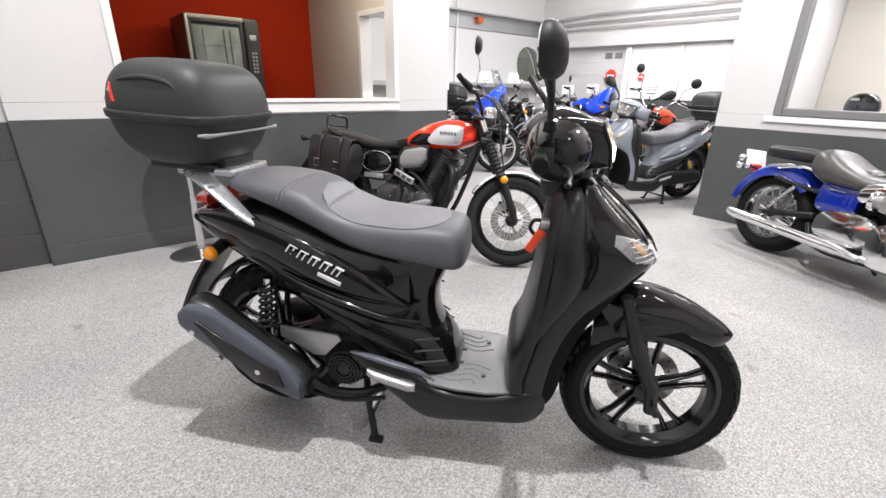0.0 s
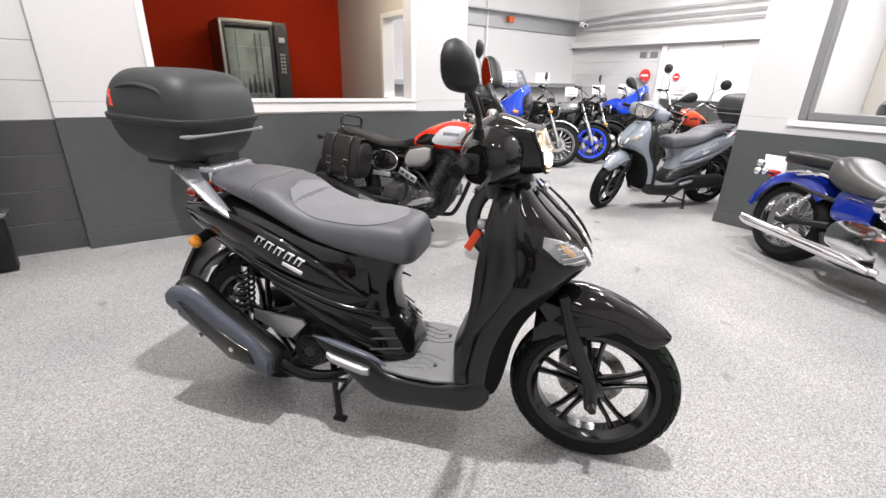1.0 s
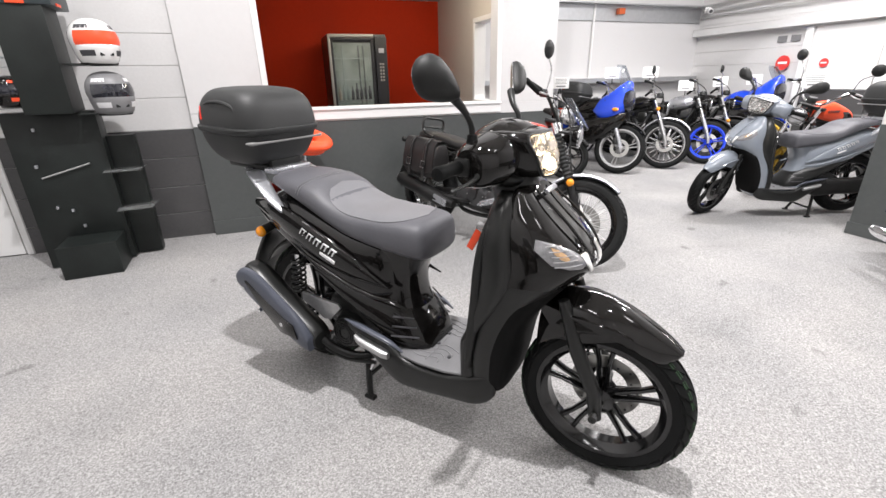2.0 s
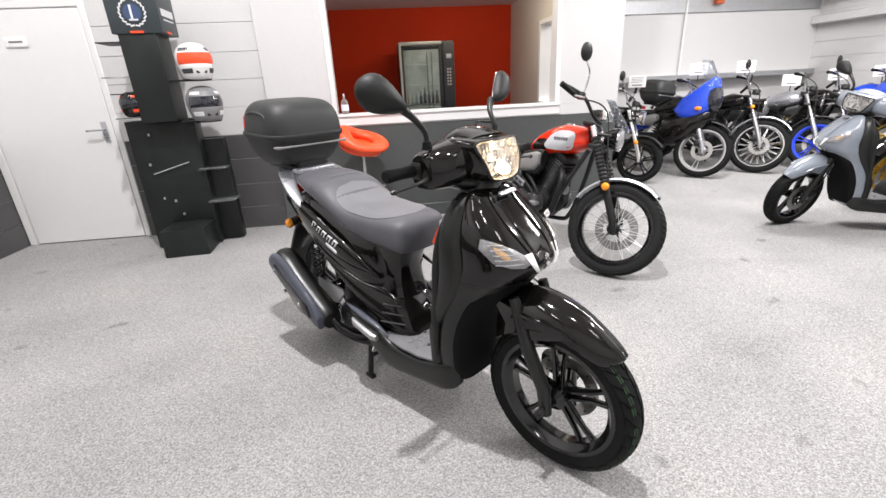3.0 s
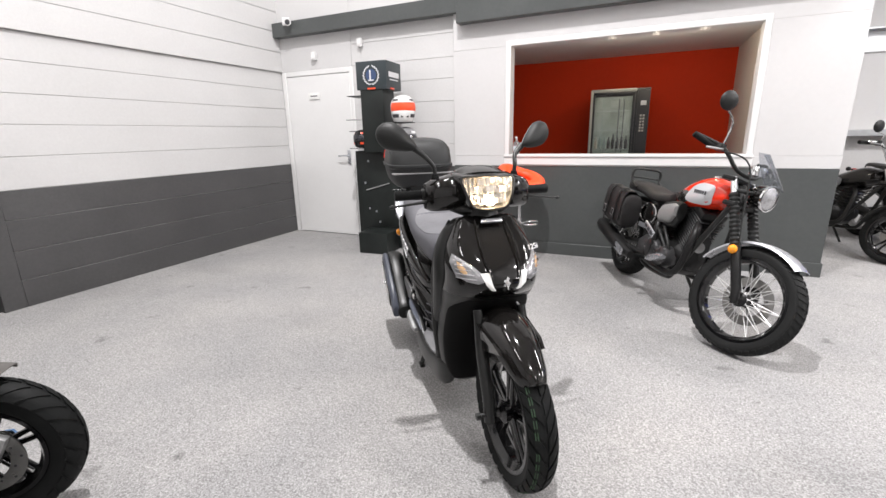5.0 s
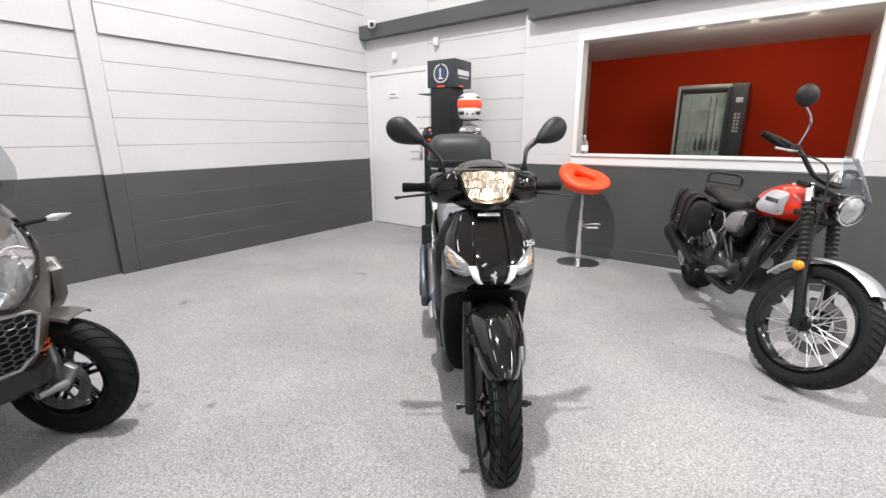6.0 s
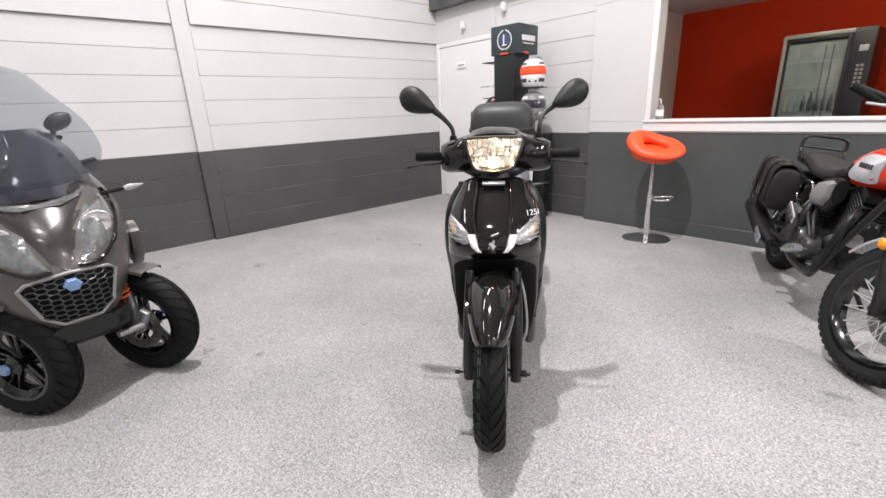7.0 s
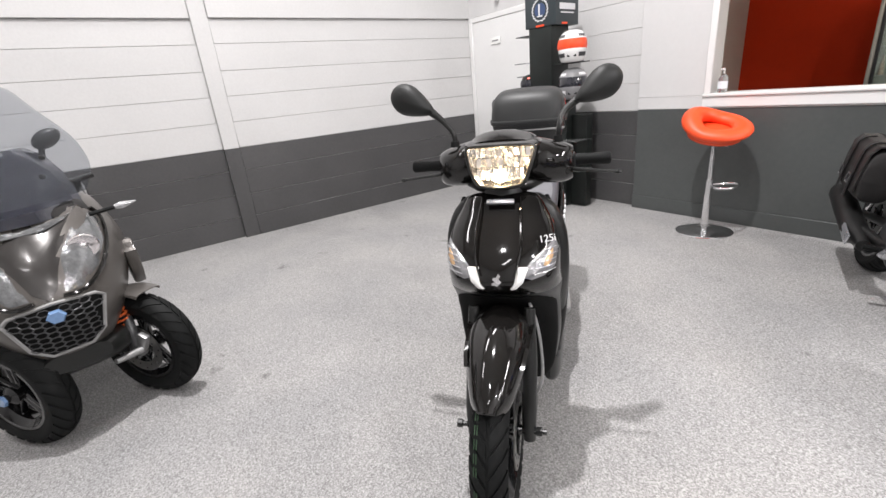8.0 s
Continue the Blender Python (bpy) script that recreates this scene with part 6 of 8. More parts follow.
    part("crankcase", Shape().loft([sec_x(x, w, z0, z1, 3, 18) for x, w, z0, z1 in ((ex + 0.19, 0.08, low + 0.06, low + 0.20), (ex + 0.14, 0.13, low + 0.02, low + 0.25), (ex - 0.06, 0.15, low + 0.01, low + 0.27), (ex - 0.22, 0.13, low + 0.03, low + 0.25), (ex - 0.28, 0.08, low + 0.08, low + 0.2))]), g("case", "engine"), mc)
    for dx, r in ((-0.10 + g("cover_dx", 0.0), 0.092), (0.07 + g("cover_dx", 0.0), 0.068)):
        for y in (-1, 1):
            c = part("engine_cover", Shape().lathe([(0.002, y * 0.205), (r * 0.55, y * 0.203), (r * 0.9, y * 0.190), (r, y * 0.172), (r, y * 0.13)], (ex + dx, 0, ez + 0.01), "y", 28), g("cover", "engine"), mc)
            for k in range(6 if g("blocks", 36) else 0):
                part("cover_bolt", Shape().lathe([(0.001, y * 0.005), (0.006, y * 0.004), (0.006, -0.006 * y), (0.001, -0.006 * y)], (ex + dx + r * 0.86 * math.cos(TAU * k / 6), y * 0.192, ez + 0.01 + r * 0.86 * math.sin(TAU * k / 6)), "y", 8), "alu", c)
    if g("engine", "vee") == "vee":
        finned("front_cylinder", (ex + 0.08, 0, ez + 0.08), (ex + 0.22, 0, ez + 0.34), g("fin", 0.16), g("fin", 0.16) + 0.03, g("fin_n", 9), g("cyl", "engine"), mc)
        finned("rear_cylinder", (ex - 0.06, 0, ez + 0.10), (ex - 0.14, 0, ez + 0.36), g("fin", 0.16), g("fin", 0.16) + 0.03, g("fin_n", 9), g("cyl", "engine"), mc)
        part("rocker_cover", Shape().box((ex + 0.235, 0, ez + 0.36), (0.15, 0.17, 0.06), 0.02, Matrix.Rotation(0.5, 4, "Y")), g("rocker", "engine"), mc)
        part("rocker_cover", Shape().box((ex - 0.145, 0, ez + 0.385), (0.15, 0.17, 0.06), 0.02, Matrix.Rotation(-0.3, 4, "Y")), g("rocker", "engine"), mc)
    else:
        finned("cylinder", (ex + 0.10, 0, ez + 0.07), (ex + 0.16, 0, ez + 0.34), 0.15, 0.19, 9, g("cyl", "engine"), mc)
        part("cylinder_head", Shape().box((ex + 0.17, 0, ez + 0.365), (0.16, 0.17, 0.07), 0.02, Matrix.Rotation(0.2, 4, "Y")), g("rocker", "engine"), mc)
    # tank, side covers, seat
    tk = g("tank", "tank")
    sz = g("seat_z", 0.76)
    t0, t1, tz, tw = g("tank_x0", ex - 0.02), g("tank_x1", nx - 0.01), g("tank_z", 0.98), g("tank_w", 0.135)
    L = t1 - t0
    rows = [(t0, tw * 0.45, sz - 0.02, sz + 0.05), (t0 + L * 0.08, tw * 0.66, sz - 0.03, sz + 0.085), (t0 + L * 0.30, tw * 0.92, sz - 0.035, tz - 0.045), (t0 + L * 0.58, tw, sz - 0.02, tz), (t0 + L * 0.82, tw * 0.90, sz + 0.01, tz - 0.008), (t1 - L * 0.03, tw * 0.55, sz + 0.05, tz - 0.045), (t1, tw * 0.3, sz + 0.08, tz - 0.08)]
    tank_rows = catmull(rows, 5)
    tn = part("fuel_tank", Shape().loft([sec_x(x, w, z0, z1, 2.5, 28, narrow=0.82) for x, w, z0, z1 in tank_rows]), tk, mc)
    part("filler_cap", Shape().lathe([(0.001, 0.016), (0.026, 0.015), (0.032, 0.008), (0.032, -0.02)], (t0 + L * 0.60, 0, tz - 0.004), "z", 20), "chrome", tn)

    def tank_y(x, z):
        r = [float(np.interp(x, [q[0] for q in tank_rows], [q[k] for q in tank_rows])) for k in range(4)]
        v = max(-0.98, min(0.98, (z - (r[2] + r[3]) / 2) / ((r[3] - r[2]) / 2)))
        return r[1] * (1 + (0.82 - 1) * (v + 1) / 2) * (1 - abs(v) ** 2.5) ** (1 / 2.5)
    if g("tank_panel"):
        for y in (-1, 1):
            for nm, mt, cx, cz, rx, rz, lift in (("tank_flash", "paint", t0 + L * 0.30, sz + 0.045, L * 0.17, 0.042, 0.002), ("tank_panel", g("tank_panel"), t0 + L * 0.66, sz + 0.085, L * 0.215, 0.070, 0.004)):
                rings = []
                for f, e in ((1.0, -0.010), (1.0, lift), (0.6, lift), (0.25, lift), (0.03, lift)):
                    ring = []
                    for k in range(28):
                        a = TAU * k / 28
                        ca, sa = math.copysign(abs(math.cos(a)) ** 0.62, math.cos(a)), math.copysign(abs(math.sin(a)) ** 0.62, math.sin(a))
                        px = cx + ca * rx * f * (1 - 0.22 * sa) + 0.03 * f * sa
                        pz = cz + sa * rz * f
                        ring.append((px, y * (tank_y(px, pz) + e), pz))
                    rings.append(ring)
                part(nm, Shape().loft(rings), mt, tn, "pale oval tank panel" if nm == "tank_panel" else "black tank flash")
            s = Shape()
            for k in range(6):
                px = t0 + L * 0.68 + (k - 2.5) * 0.021
                pz = sz + 0.095
                for dx in (-0.005, 0.005):
                    s.box((px + dx, y * (tank_y(px, pz) + 0.006), pz), (0.0035, 0.004, 0.024), 0.0005)
                s.box((px, y * (tank_y(px, pz) + 0.006), pz + 0.004), (0.011, 0.004, 0.004), 0.0005)
            part("tank_mark", s, "ink", tn)
    sx0, sx1 = g("seat_x0", -WB - 0.12), g("seat_x1", t0 + 0.06)
    hump = g("hump", 0.03)
    sw = g("seat_w", 0.125)
    SL = sx1 - sx0
    seat_rows = g("seat_rows") or [(sx0, sw * 0.5, sz + hump - 0.03, sz + hump + 0.03), (sx0 + 0.05, sw * 0.95, sz + hump - 0.045, sz + hump + 0.045), (sx0 + SL * 0.35, sw, sz - 0.04 + hump * 0.5, sz + 0.04 + hump * 0.6), (sx0 + SL * 0.62, sw * 1.02, sz - 0.06, sz + 0.02 + g("seat_t", 0.0)), (sx0 + SL * 0.85, sw * 0.75, sz - 0.045, sz + 0.032), (sx1, sw * 0.5, sz - 0.03, sz + 0.035)]
    part("seat", Shape().loft([sec_x(x, w, z0, z1, 3, 24, narrow=0.9) for x, w, z0, z1 in catmull(seat_rows, 4)]), g("seat", "leather"), mc)
    for y in (-1, 1):
        s = Shape()
        cx, cz = ex + g("side_dx", -0.27), sz - g("side_dz", 0.155)
        ss = g("side_s", 1.0)
        s.loft([[(cx + u * r * 1.25 * ss, y * (0.13 + e), cz + v * r * ss) for u, v in sup(g("side_n", 2.0), 24, 1, 1)] for r, e in ((0.086, -0.04), (0.086, 0.004), (0.075, 0.014), (0.03, 0.020))])
        sd = part("side_cover", s, g("side", "satin"), mc)
        if g("side_ring"):
            part("cover_ring", Shape().tube([(cx - 0.02 + math.cos(TAU * k / 24) * 0.130, y * 0.148, cz + 0.012 + math.sin(TAU * k / 24) * 0.076) for k in range(25)], 0.0055, 8), g("side_ring"), sd)
    if g("airbox", True):
        part("air_filter", Shape().loft([sec_x(x, 0.035, z0, z1, 3, 16, y=-0.155) for x, z0, z1 in ((ex - 0.06, ez + 0.235, ez + 0.31), (ex - 0.04, ez + 0.215, ez + 0.345), (ex + 0.09, ez + 0.235, ez + 0.375), (ex + 0.14, ez + 0.29, ez + 0.365))]), g("air", "alu"), mc)
    # rear mudguard, lamp, exhaust
    part("rear_mudguard", guard(Shape(), (-WB, 0, RR), RR + g("rg_gap", 0.05), g("rg_w", 0.085), g("rg0", 60), g("rg1", 165), depth=g("rg_depth", 0.02)), g("rguard", "satin"), mc)
    if g("tail", True):
        part("tail_lamp", Shape().box((-WB - 0.30, 0, sz - 0.03), (0.05, 0.09, 0.05), 0.015), "redlens", mc, "red tail lamp")
    for y in (-1, 1):
        part("rear_indicator", Shape().ball((-WB - 0.24, y * 0.15, sz - 0.02), (0.026, 0.024, 0.026), 14, 8), g("rear_amber", "matt"), mc)
        part("indicator_stem", Shape().tube([(-WB - 0.22, y * 0.08, sz - 0.03), (-WB - 0.24, y * 0.14, sz - 0.02)], 0.009, 8), "matt", mc)
    ey = g("exh_y", -0.19)
    pipe = g("pipe", "engine")
    part("exhaust_header", Shape().tube([(ex + 0.25, -0.06, ez + 0.28), (ex + 0.33, -0.12, ez + 0.20), (ex + 0.28, -0.15, low + 0.07), (ex + 0.05, g("hdr_y", ey), low + 0.04), (ex - 0.20, g("hdr_y", ey), low + 0.06), (ex - 0.42, ey, RR - 0.02)], 0.022, 12, 5), pipe, mc)
    if g("engine", "vee") == "vee" and g("header2", True):
        part("exhaust_header", Shape().tube([(ex - 0.14, -0.07, ez + 0.28), (ex - 0.05, -0.17, ez + 0.20), (ex - 0.02, g("hdr_y", ey) - 0.01, ez - 0.0), (ex - 0.15, g("hdr_y", ey), low + 0.08), (ex - 0.36, ey, low + 0.09)], 0.022, 12, 5), pipe, mc)
    e0, e1, er, elow, ehigh = g("muf_x0", -WB + 0.28), g("muf_x1", -WB - 0.28), g("muf_r", 0.048), g("muf_z0", RR - 0.03), g("muf_z1", RR + 0.09)
    mf = part("muffler", Shape().tube([(e0 + 0.08, ey, elow - 0.01), (e0, ey, elow), (e0 - 0.06, ey - 0.01, elow + 0.01), (e1 + 0.04, ey - 0.02, ehigh - 0.005), (e1, ey - 0.02, ehigh)], [er * 0.5, er * 0.7, er, er, er * 0.85], 18), g("muffler", "engine"), mc)
    part("muffler_tip", Shape().tube([(e1 + 0.004, ey - 0.02, ehigh - 0.001), (e1 - 0.02, ey - 0.02, ehigh + 0.004)], er * 0.62, 16), g("tip", "alu"), mf)
    if g("heat_plate"):
        part("heat_plate", Shape().box((e0 - 0.02, ey - er - 0.004, elow + 0.012), (0.15, 0.010, 0.055), 0.004, Matrix.Rotation(0.2, 4, "Y")), g("heat_plate"), mf)
    if g("header_guard"):
        tip = Matrix.Rotation(0.38, 4, "Y")
        hg = part("header_guard", Shape().box((ex + 0.03, ey - 0.034, ez + 0.165), (0.165, 0.012, 0.046), 0.018, tip, 3), g("header_guard"), mc, "slotted alloy heat guard")
        for k in range(3):
            part("guard_slot", Shape().box(Vector((ex + 0.03, ey - 0.0415, ez + 0.165)) + tip @ Vector((-0.048 + 0.048 * k, 0, 0)), (0.034, 0.003, 0.022), 0.009, tip), "ink", hg)
    if g("toe_plate"):
        part("toe_plate", Shape().loft([sec_x(x, 0.022, z0, z1, 3, 12, y=-0.235) for x, z0, z1 in ((ex + 0.05, low + 0.075, low + 0.095), (ex + 0.08, low + 0.075, low + 0.125), (ex + 0.20, low + 0.115, low + 0.165), (ex + 0.24, low + 0.135, low + 0.16))]), g("toe_plate"), mc)
        part("side_case", Shape().loft([sec_x(x, 0.05, z0, z1, 3, 14, y=-0.14) for x, z0, z1 in ((ex - 0.24, ez - 0.06, ez + 0.06), (ex - 0.18, ez - 0.09, ez + 0.10), (ex + 0.10, ez - 0.09, ez + 0.06), (ex + 0.17, ez - 0.05, ez + 0.02))]), "casting", mc)
        part("rear_subframe_plate", Shape().box((ex - 0.30, -0.150, sz - 0.245), (0.17, 0.012, 0.035), 0.004), "silver", mc)
        part("airbox_surround", Shape().loft([sec_x(x, 0.030, z0, z1, 3, 16, y=-0.135) for x, z0, z1 in ((ex - 0.09, ez + 0.20, ez + 0.33), (ex - 0.06, ez + 0.185, ez + 0.365), (ex + 0.10, ez + 0.205, ez + 0.395), (ex + 0.15, ez + 0.27, ez + 0.385))]), "satin", mc)
        part("engine_block", Shape().loft([sec_x(x, w, z0, z1, 3.2, 20) for x, w, z0, z1 in ((ex - 0.22, 0.04, low + 0.10, ez + 0.14), (ex - 0.14, 0.06, low + 0.06, ez + 0.24), (ex + 0.08, 0.07, low + 0.04, ez + 0.27), (ex + 0.24, 0.05, low + 0.08, ez + 0.26), (ex + 0.29, 0.03, low + 0.16, ez + 0.20))]), "engine", mc)
        part("horn", Shape().lathe([(0.002, -0.03), (0.02, -0.03), (0.034, 0.0), (0.036, 0.012), (0.030, 0.012), (0.002, 0.0)], (ex + 0.33, -0.07, ez + 0.13), "x", 20), "silver_dark", mc)
        for k in range(2):
            part("engine_hose", Shape().tube([(ex - 0.12 + 0.10 * k, -0.14, ez + 0.20), (ex - 0.02 + 0.10 * k, -0.175, ez + 0.17), (ex + 0.10 + 0.06 * k, -0.17, ez + 0.08), (ex + 0.16, -0.14, ez - 0.02)], 0.011, 8, 4), "matt", mc)
    for y in (-1, 1):
        part("footpeg", Shape().tube([(ex - 0.10, y * 0.14, low + 0.06), (ex - 0.10, y * 0.27, low + 0.065)], 0.013, 10), "rubber", mc)
    part("side_stand", Shape().tube([(ex - 0.06, 0.13, low), (ex - 0.02, 0.24, g("stand_z", 0.055))], 0.012, 8), "satin", mc)
    if g("plate", True):
        part("number_plate_holder", Shape().plate([(-WB - 0.33, sz - 0.10), (-WB - 0.31, sz - 0.09), (-WB - 0.40, sz - 0.32), (-WB - 0.42, sz - 0.31)], 0.16, "y", 0.002), "satin", mc)
    if g("rack"):
        part("rear_rack", Shape().tube([(-WB + 0.10, -0.12, sz + 0.02), (-WB - 0.02, -0.12, sz + 0.07), (-WB - 0.03, -0.11, sz + 0.165), (-WB - 0.05, 0, sz + 0.175), (-WB - 0.03, 0.11, sz + 0.165), (-WB - 0.02, 0.12, sz + 0.07), (-WB + 0.10, 0.12, sz + 0.02)], 0.0105, 10, 4).tube([(-WB - 0.04, -0.11, sz + 0.10), (-WB - 0.04, 0.11, sz + 0.10)], 0.008, 8), "satin", mc)
    if g("fairing"):
        f = g("fairing")
        nx += g("fairing_dx", 0.13)
        part("fairing", Shape(st if g("fairing_turns") else None).loft([sec_x(x, w, z0, z1, 3.6, 30, narrow=0.62) for x, w, z0, z1 in catmull([(nx - 0.27, 0.11, sz + 0.02, sz + 0.08), (nx - 0.20, 0.15, sz - 0.05, tz - 0.01), (nx - 0.08, 0.18, sz - 0.11, tz + 0.07), (nx + 0.04, 0.185, sz - 0.09, tz + 0.16), (nx + 0.12, 0.16, sz - 0.02, tz + 0.215), (nx + 0.165, 0.13, sz + 0.03, tz + 0.21), (nx + 0.18, 0.09, sz + 0.07, tz + 0.17)], 3)]), f, mc)
        part("belly_panel", Shape().loft([sec_x(x, w, z0, z1, 3, 22) for x, w, z0, z1 in catmull([(nx - 0.38, 0.15, 0.36, sz - 0.06), (nx - 0.20, 0.20, 0.36, sz - 0.04), (nx - 0.02, 0.20, 0.46, sz - 0.02), (nx + 0.12, 0.16, 0.60, sz + 0.02), (nx + 0.19, 0.08, 0.68, sz + 0.04)], 3)]), g("belly", "paint"), mc)
        part("headlamp", Shape().loft([sec_x(x, w, z0, z1, 2.6, 18) for x, w, z0, z1 in ((nx + 0.15, 0.125, sz + 0.02, tz + 0.12), (nx + 0.20, 0.12, sz + 0.03, tz + 0.10), (nx + 0.22, 0.085, sz + 0.06, tz + 0.04), (nx + 0.23, 0.045, sz + 0.09, tz + 0.0))]), "tint", mc)
        rings = []
        for k in range(7):
            q = k / 6
            ww = 0.16 * (1 - 0.55 * q ** 3)
            row = [(nx + 0.20 - 0.16 * q - 0.08 * (2 * abs(j / 8 - 0.5)) ** 2, ww * (2 * j / 8 - 1), tz + 0.11 + g("screen_rise", 0.23) * q) for j in range(9)]
            rings.append(row + [(x - 0.003, y, z) for x, y, z in row[::-1]])
        for y in (-1, 1):
            part("indicator", Shape().ball((nx + 0.09, y * 0.185, sz + 0.05), (0.045, 0.022, 0.024), 14, 8), "orange", mc, "amber indicator lens")
        ob = part("fairing_screen", Shape().loft(rings), "smoke", mc)
        ob.visible_shadow = False
    return mc


def saddle_bag(m, label):
    """A leather pannier with a flap, two straps and buckles."""
    sb = thing("saddle_bag", m, label, "saddle bag", "saddle bags")
    part("bag_body", Shape().loft([sec_x(x, 0.074, z0, z1, 2.9, 28, y=0) for x, z0, z1 in catmull([(-0.186, -0.04, 0.03), (-0.180, -0.10, 0.08), (-0.160, -0.135, 0.115), (0.0, -0.145, 0.135), (0.140, -0.135, 0.125), (0.164, -0.10, 0.09), (0.170, -0.04, 0.04)], 3)]), "leather", sb)
    rings = []
    for x in [-0.172 + 0.332 * k / 10 for k in range(11)]:
        drop = -0.075 - 0.03 * math.cos((x + 0.005) / 0.19 * math.pi / 2)
        row = [(x, 0.06, 0.125), (x, 0.0, 0.146), (x, -0.055, 0.140), (x, -0.078, 0.105), (x, -0.082, 0.02), (x, -0.082, drop)]
        rings.append(row + [(a, b + 0.006, c - 0.005) for a, b, c in row[::-1]])
    part("flap", Shape().loft(rings), "leather", sb)
    for x in (-0.085, 0.075):
        st = part("strap", Shape().tube([(x, -0.02, 0.149), (x, -0.062, 0.142), (x, -0.086, 0.10), (x, -0.090, 0.0), (x, -0.088, -0.128)], 0.016, 8, 3, flat=0.28), "leather", sb)
        part("buckle", Shape().tube([(x - 0.020, -0.098, -0.015), (x + 0.020, -0.098, -0.015), (x + 0.020, -0.098, -0.062), (x - 0.020, -0.098, -0.062), (x - 0.020, -0.098, -0.015)], 0.0045, 6), "chrome", st)
    return sb

# ---- three-wheeled scooter ----
def three_wheeler(m, label):
    """A tall leaning three-wheeled scooter; the front track's middle is over the origin, x ahead."""
    tw = thing("three_wheeled_scooter", m, label, "scooter", "scooters")
    R = 0.255
    for y in (-1, 1):
        st = Matrix.Translation((0, y * 0.235, 0)) @ Matrix.Rotation(radians(34), 4, "Z") @ Matrix.Translation((0, -y * 0.235, 0))
        ax = part("front_axle", Shape(st).tube([(0, y * 0.235 - 0.07, R), (0, y * 0.235 + 0.07, R)], 0.02, 12), "engine", tw)
        wheel(ax, (0, y * 0.235, R), R, 0.118, 0.165, "cast", "rim", "rubber", st, 5, -y, 0.118, False, 26)
        part("wheel_badge", Shape(st).lathe([(0.001, y * 0.082), (0.024, y * 0.082), (0.026, y * 0.070), (0.001, y * 0.070)], (0, y * 0.235, R), "y", 6), "badge_blue", ax)
        part("brake_caliper", Shape(st).box((-0.075, y * (0.235 - 0.072), R + 0.045), (0.06, 0.045, 0.10), 0.012), "engine", tw)
        part("steering_knuckle", Shape(st).tube([(0.0, y * (0.235 - 0.075), R), (0.02, y * (0.235 - 0.085), R + 0.09), (-0.01, y * (0.235 - 0.06), R + 0.17)], [0.03, 0.024, 0.02], 10, 3), "casting", tw)
        part("track_rod", Shape(st).tube([(0.03, y * (0.235 - 0.20), R + 0.03), (0.05, y * (0.235 - 0.09), R + 0.02)], [0.013, 0.018], 10), "alu", tw)
        part("hub_nut", Shape(st).lathe([(0.001, -y * 0.085), (0.016, -y * 0.085), (0.020, -y * 0.07), (0.034, -y * 0.066), (0.034, -y * 0.05)], (0, y * 0.235, R), "y", 14), "alu", tw)
        part("caliper_bracket", Shape(st).box((0.055, y * (0.235 - 0.078), R + 0.055), (0.05, 0.03, 0.085), 0.010, Matrix.Rotation(0.5, 4, "Y")), "alu", tw)
        part("front_mudguard", guard(Shape(st), (0, y * 0.235, R), R + 0.022, 0.066, 72, 142), "bronze", tw)
        for z in (0.36, 0.50):
            part("suspension_arm", Shape().tube([(0.02, y * 0.03, z + 0.03), (0.0, y * 0.20, z - 0.03)], [0.024, 0.018], 10), "engine", tw)
        part("spring_damper", Shape().tube([(0.02, y * 0.165, 0.33), (0.03, y * 0.150, 0.52)], 0.014, 10), "engine", tw)
        part("coil_spring", Shape().tube([(0.02 + 0.01 * i / 50 + 0.026 * math.cos(TAU * i / 9), y * (0.163 - 0.013 * i / 50) + 0.026 * math.sin(TAU * i / 9), 0.37 + 0.13 * i / 50) for i in range(51)], 0.006, 6), "spring", tw)
        part("brake_hose", Shape().tube([(0.05, y * 0.20, 0.30), (0.08, y * 0.235, 0.42), (0.03, y * 0.22, 0.52), (0.0, y * 0.16, 0.58)], 0.006, 6, 5), "matt", tw)
    part("belly_pan", Shape().loft([sec_x(x, w, z0, z1, 3, 24) for x, w, z0, z1 in catmull([(-0.40, 0.20, 0.22, 0.40), (-0.10, 0.19, 0.25, 0.42), (0.10, 0.16, 0.29, 0.42), (0.19, 0.10, 0.34, 0.42)], 3)]), "satin", tw)
    shell = [  # height, back, front, half-width, roundness, width ahead
        (0.375, -0.25, 0.150, 0.135, 2.8, 0.80), (0.42, -0.30, 0.195, 0.185, 2.8, 0.72), (0.50, -0.34, 0.225, 0.258, 2.7, 0.64), (0.60, -0.36, 0.232, 0.308, 2.6, 0.58), (0.69, -0.36, 0.215, 0.338, 2.5, 0.56), (0.78, -0.36, 0.165, 0.338, 2.4, 0.57), (0.86, -0.36, 0.100, 0.312, 2.4, 0.60), (0.95, -0.36, 0.030, 0.266, 2.4, 0.66), (1.02, -0.35, -0.03, 0.195, 2.4, 0.72), (1.07, -0.34, -0.07, 0.160, 2.4, 0.75)]
    fine = catmull(shell, 4)
    part("front_shell", Shape().loft([sec_z(z, x0, x1, w, n, 40, f) for z, x0, x1, w, n, f in fine]), "bronze", tw)

    def skin(y, z):
        zs = [r[0] for r in fine]
        x0, x1, w, n, f = [float(np.interp(z, zs, [r[k] for r in fine])) for k in range(1, 6)]
        for i in range(400):
            u = 1 - i / 200
            if (1 - min(1, abs(u)) ** n) ** (1 / n) * w * (1 + (f - 1) * (u + 1) / 2) >= abs(y):
                return (x0 + x1) / 2 + u * (x1 - x0) / 2
        return x0

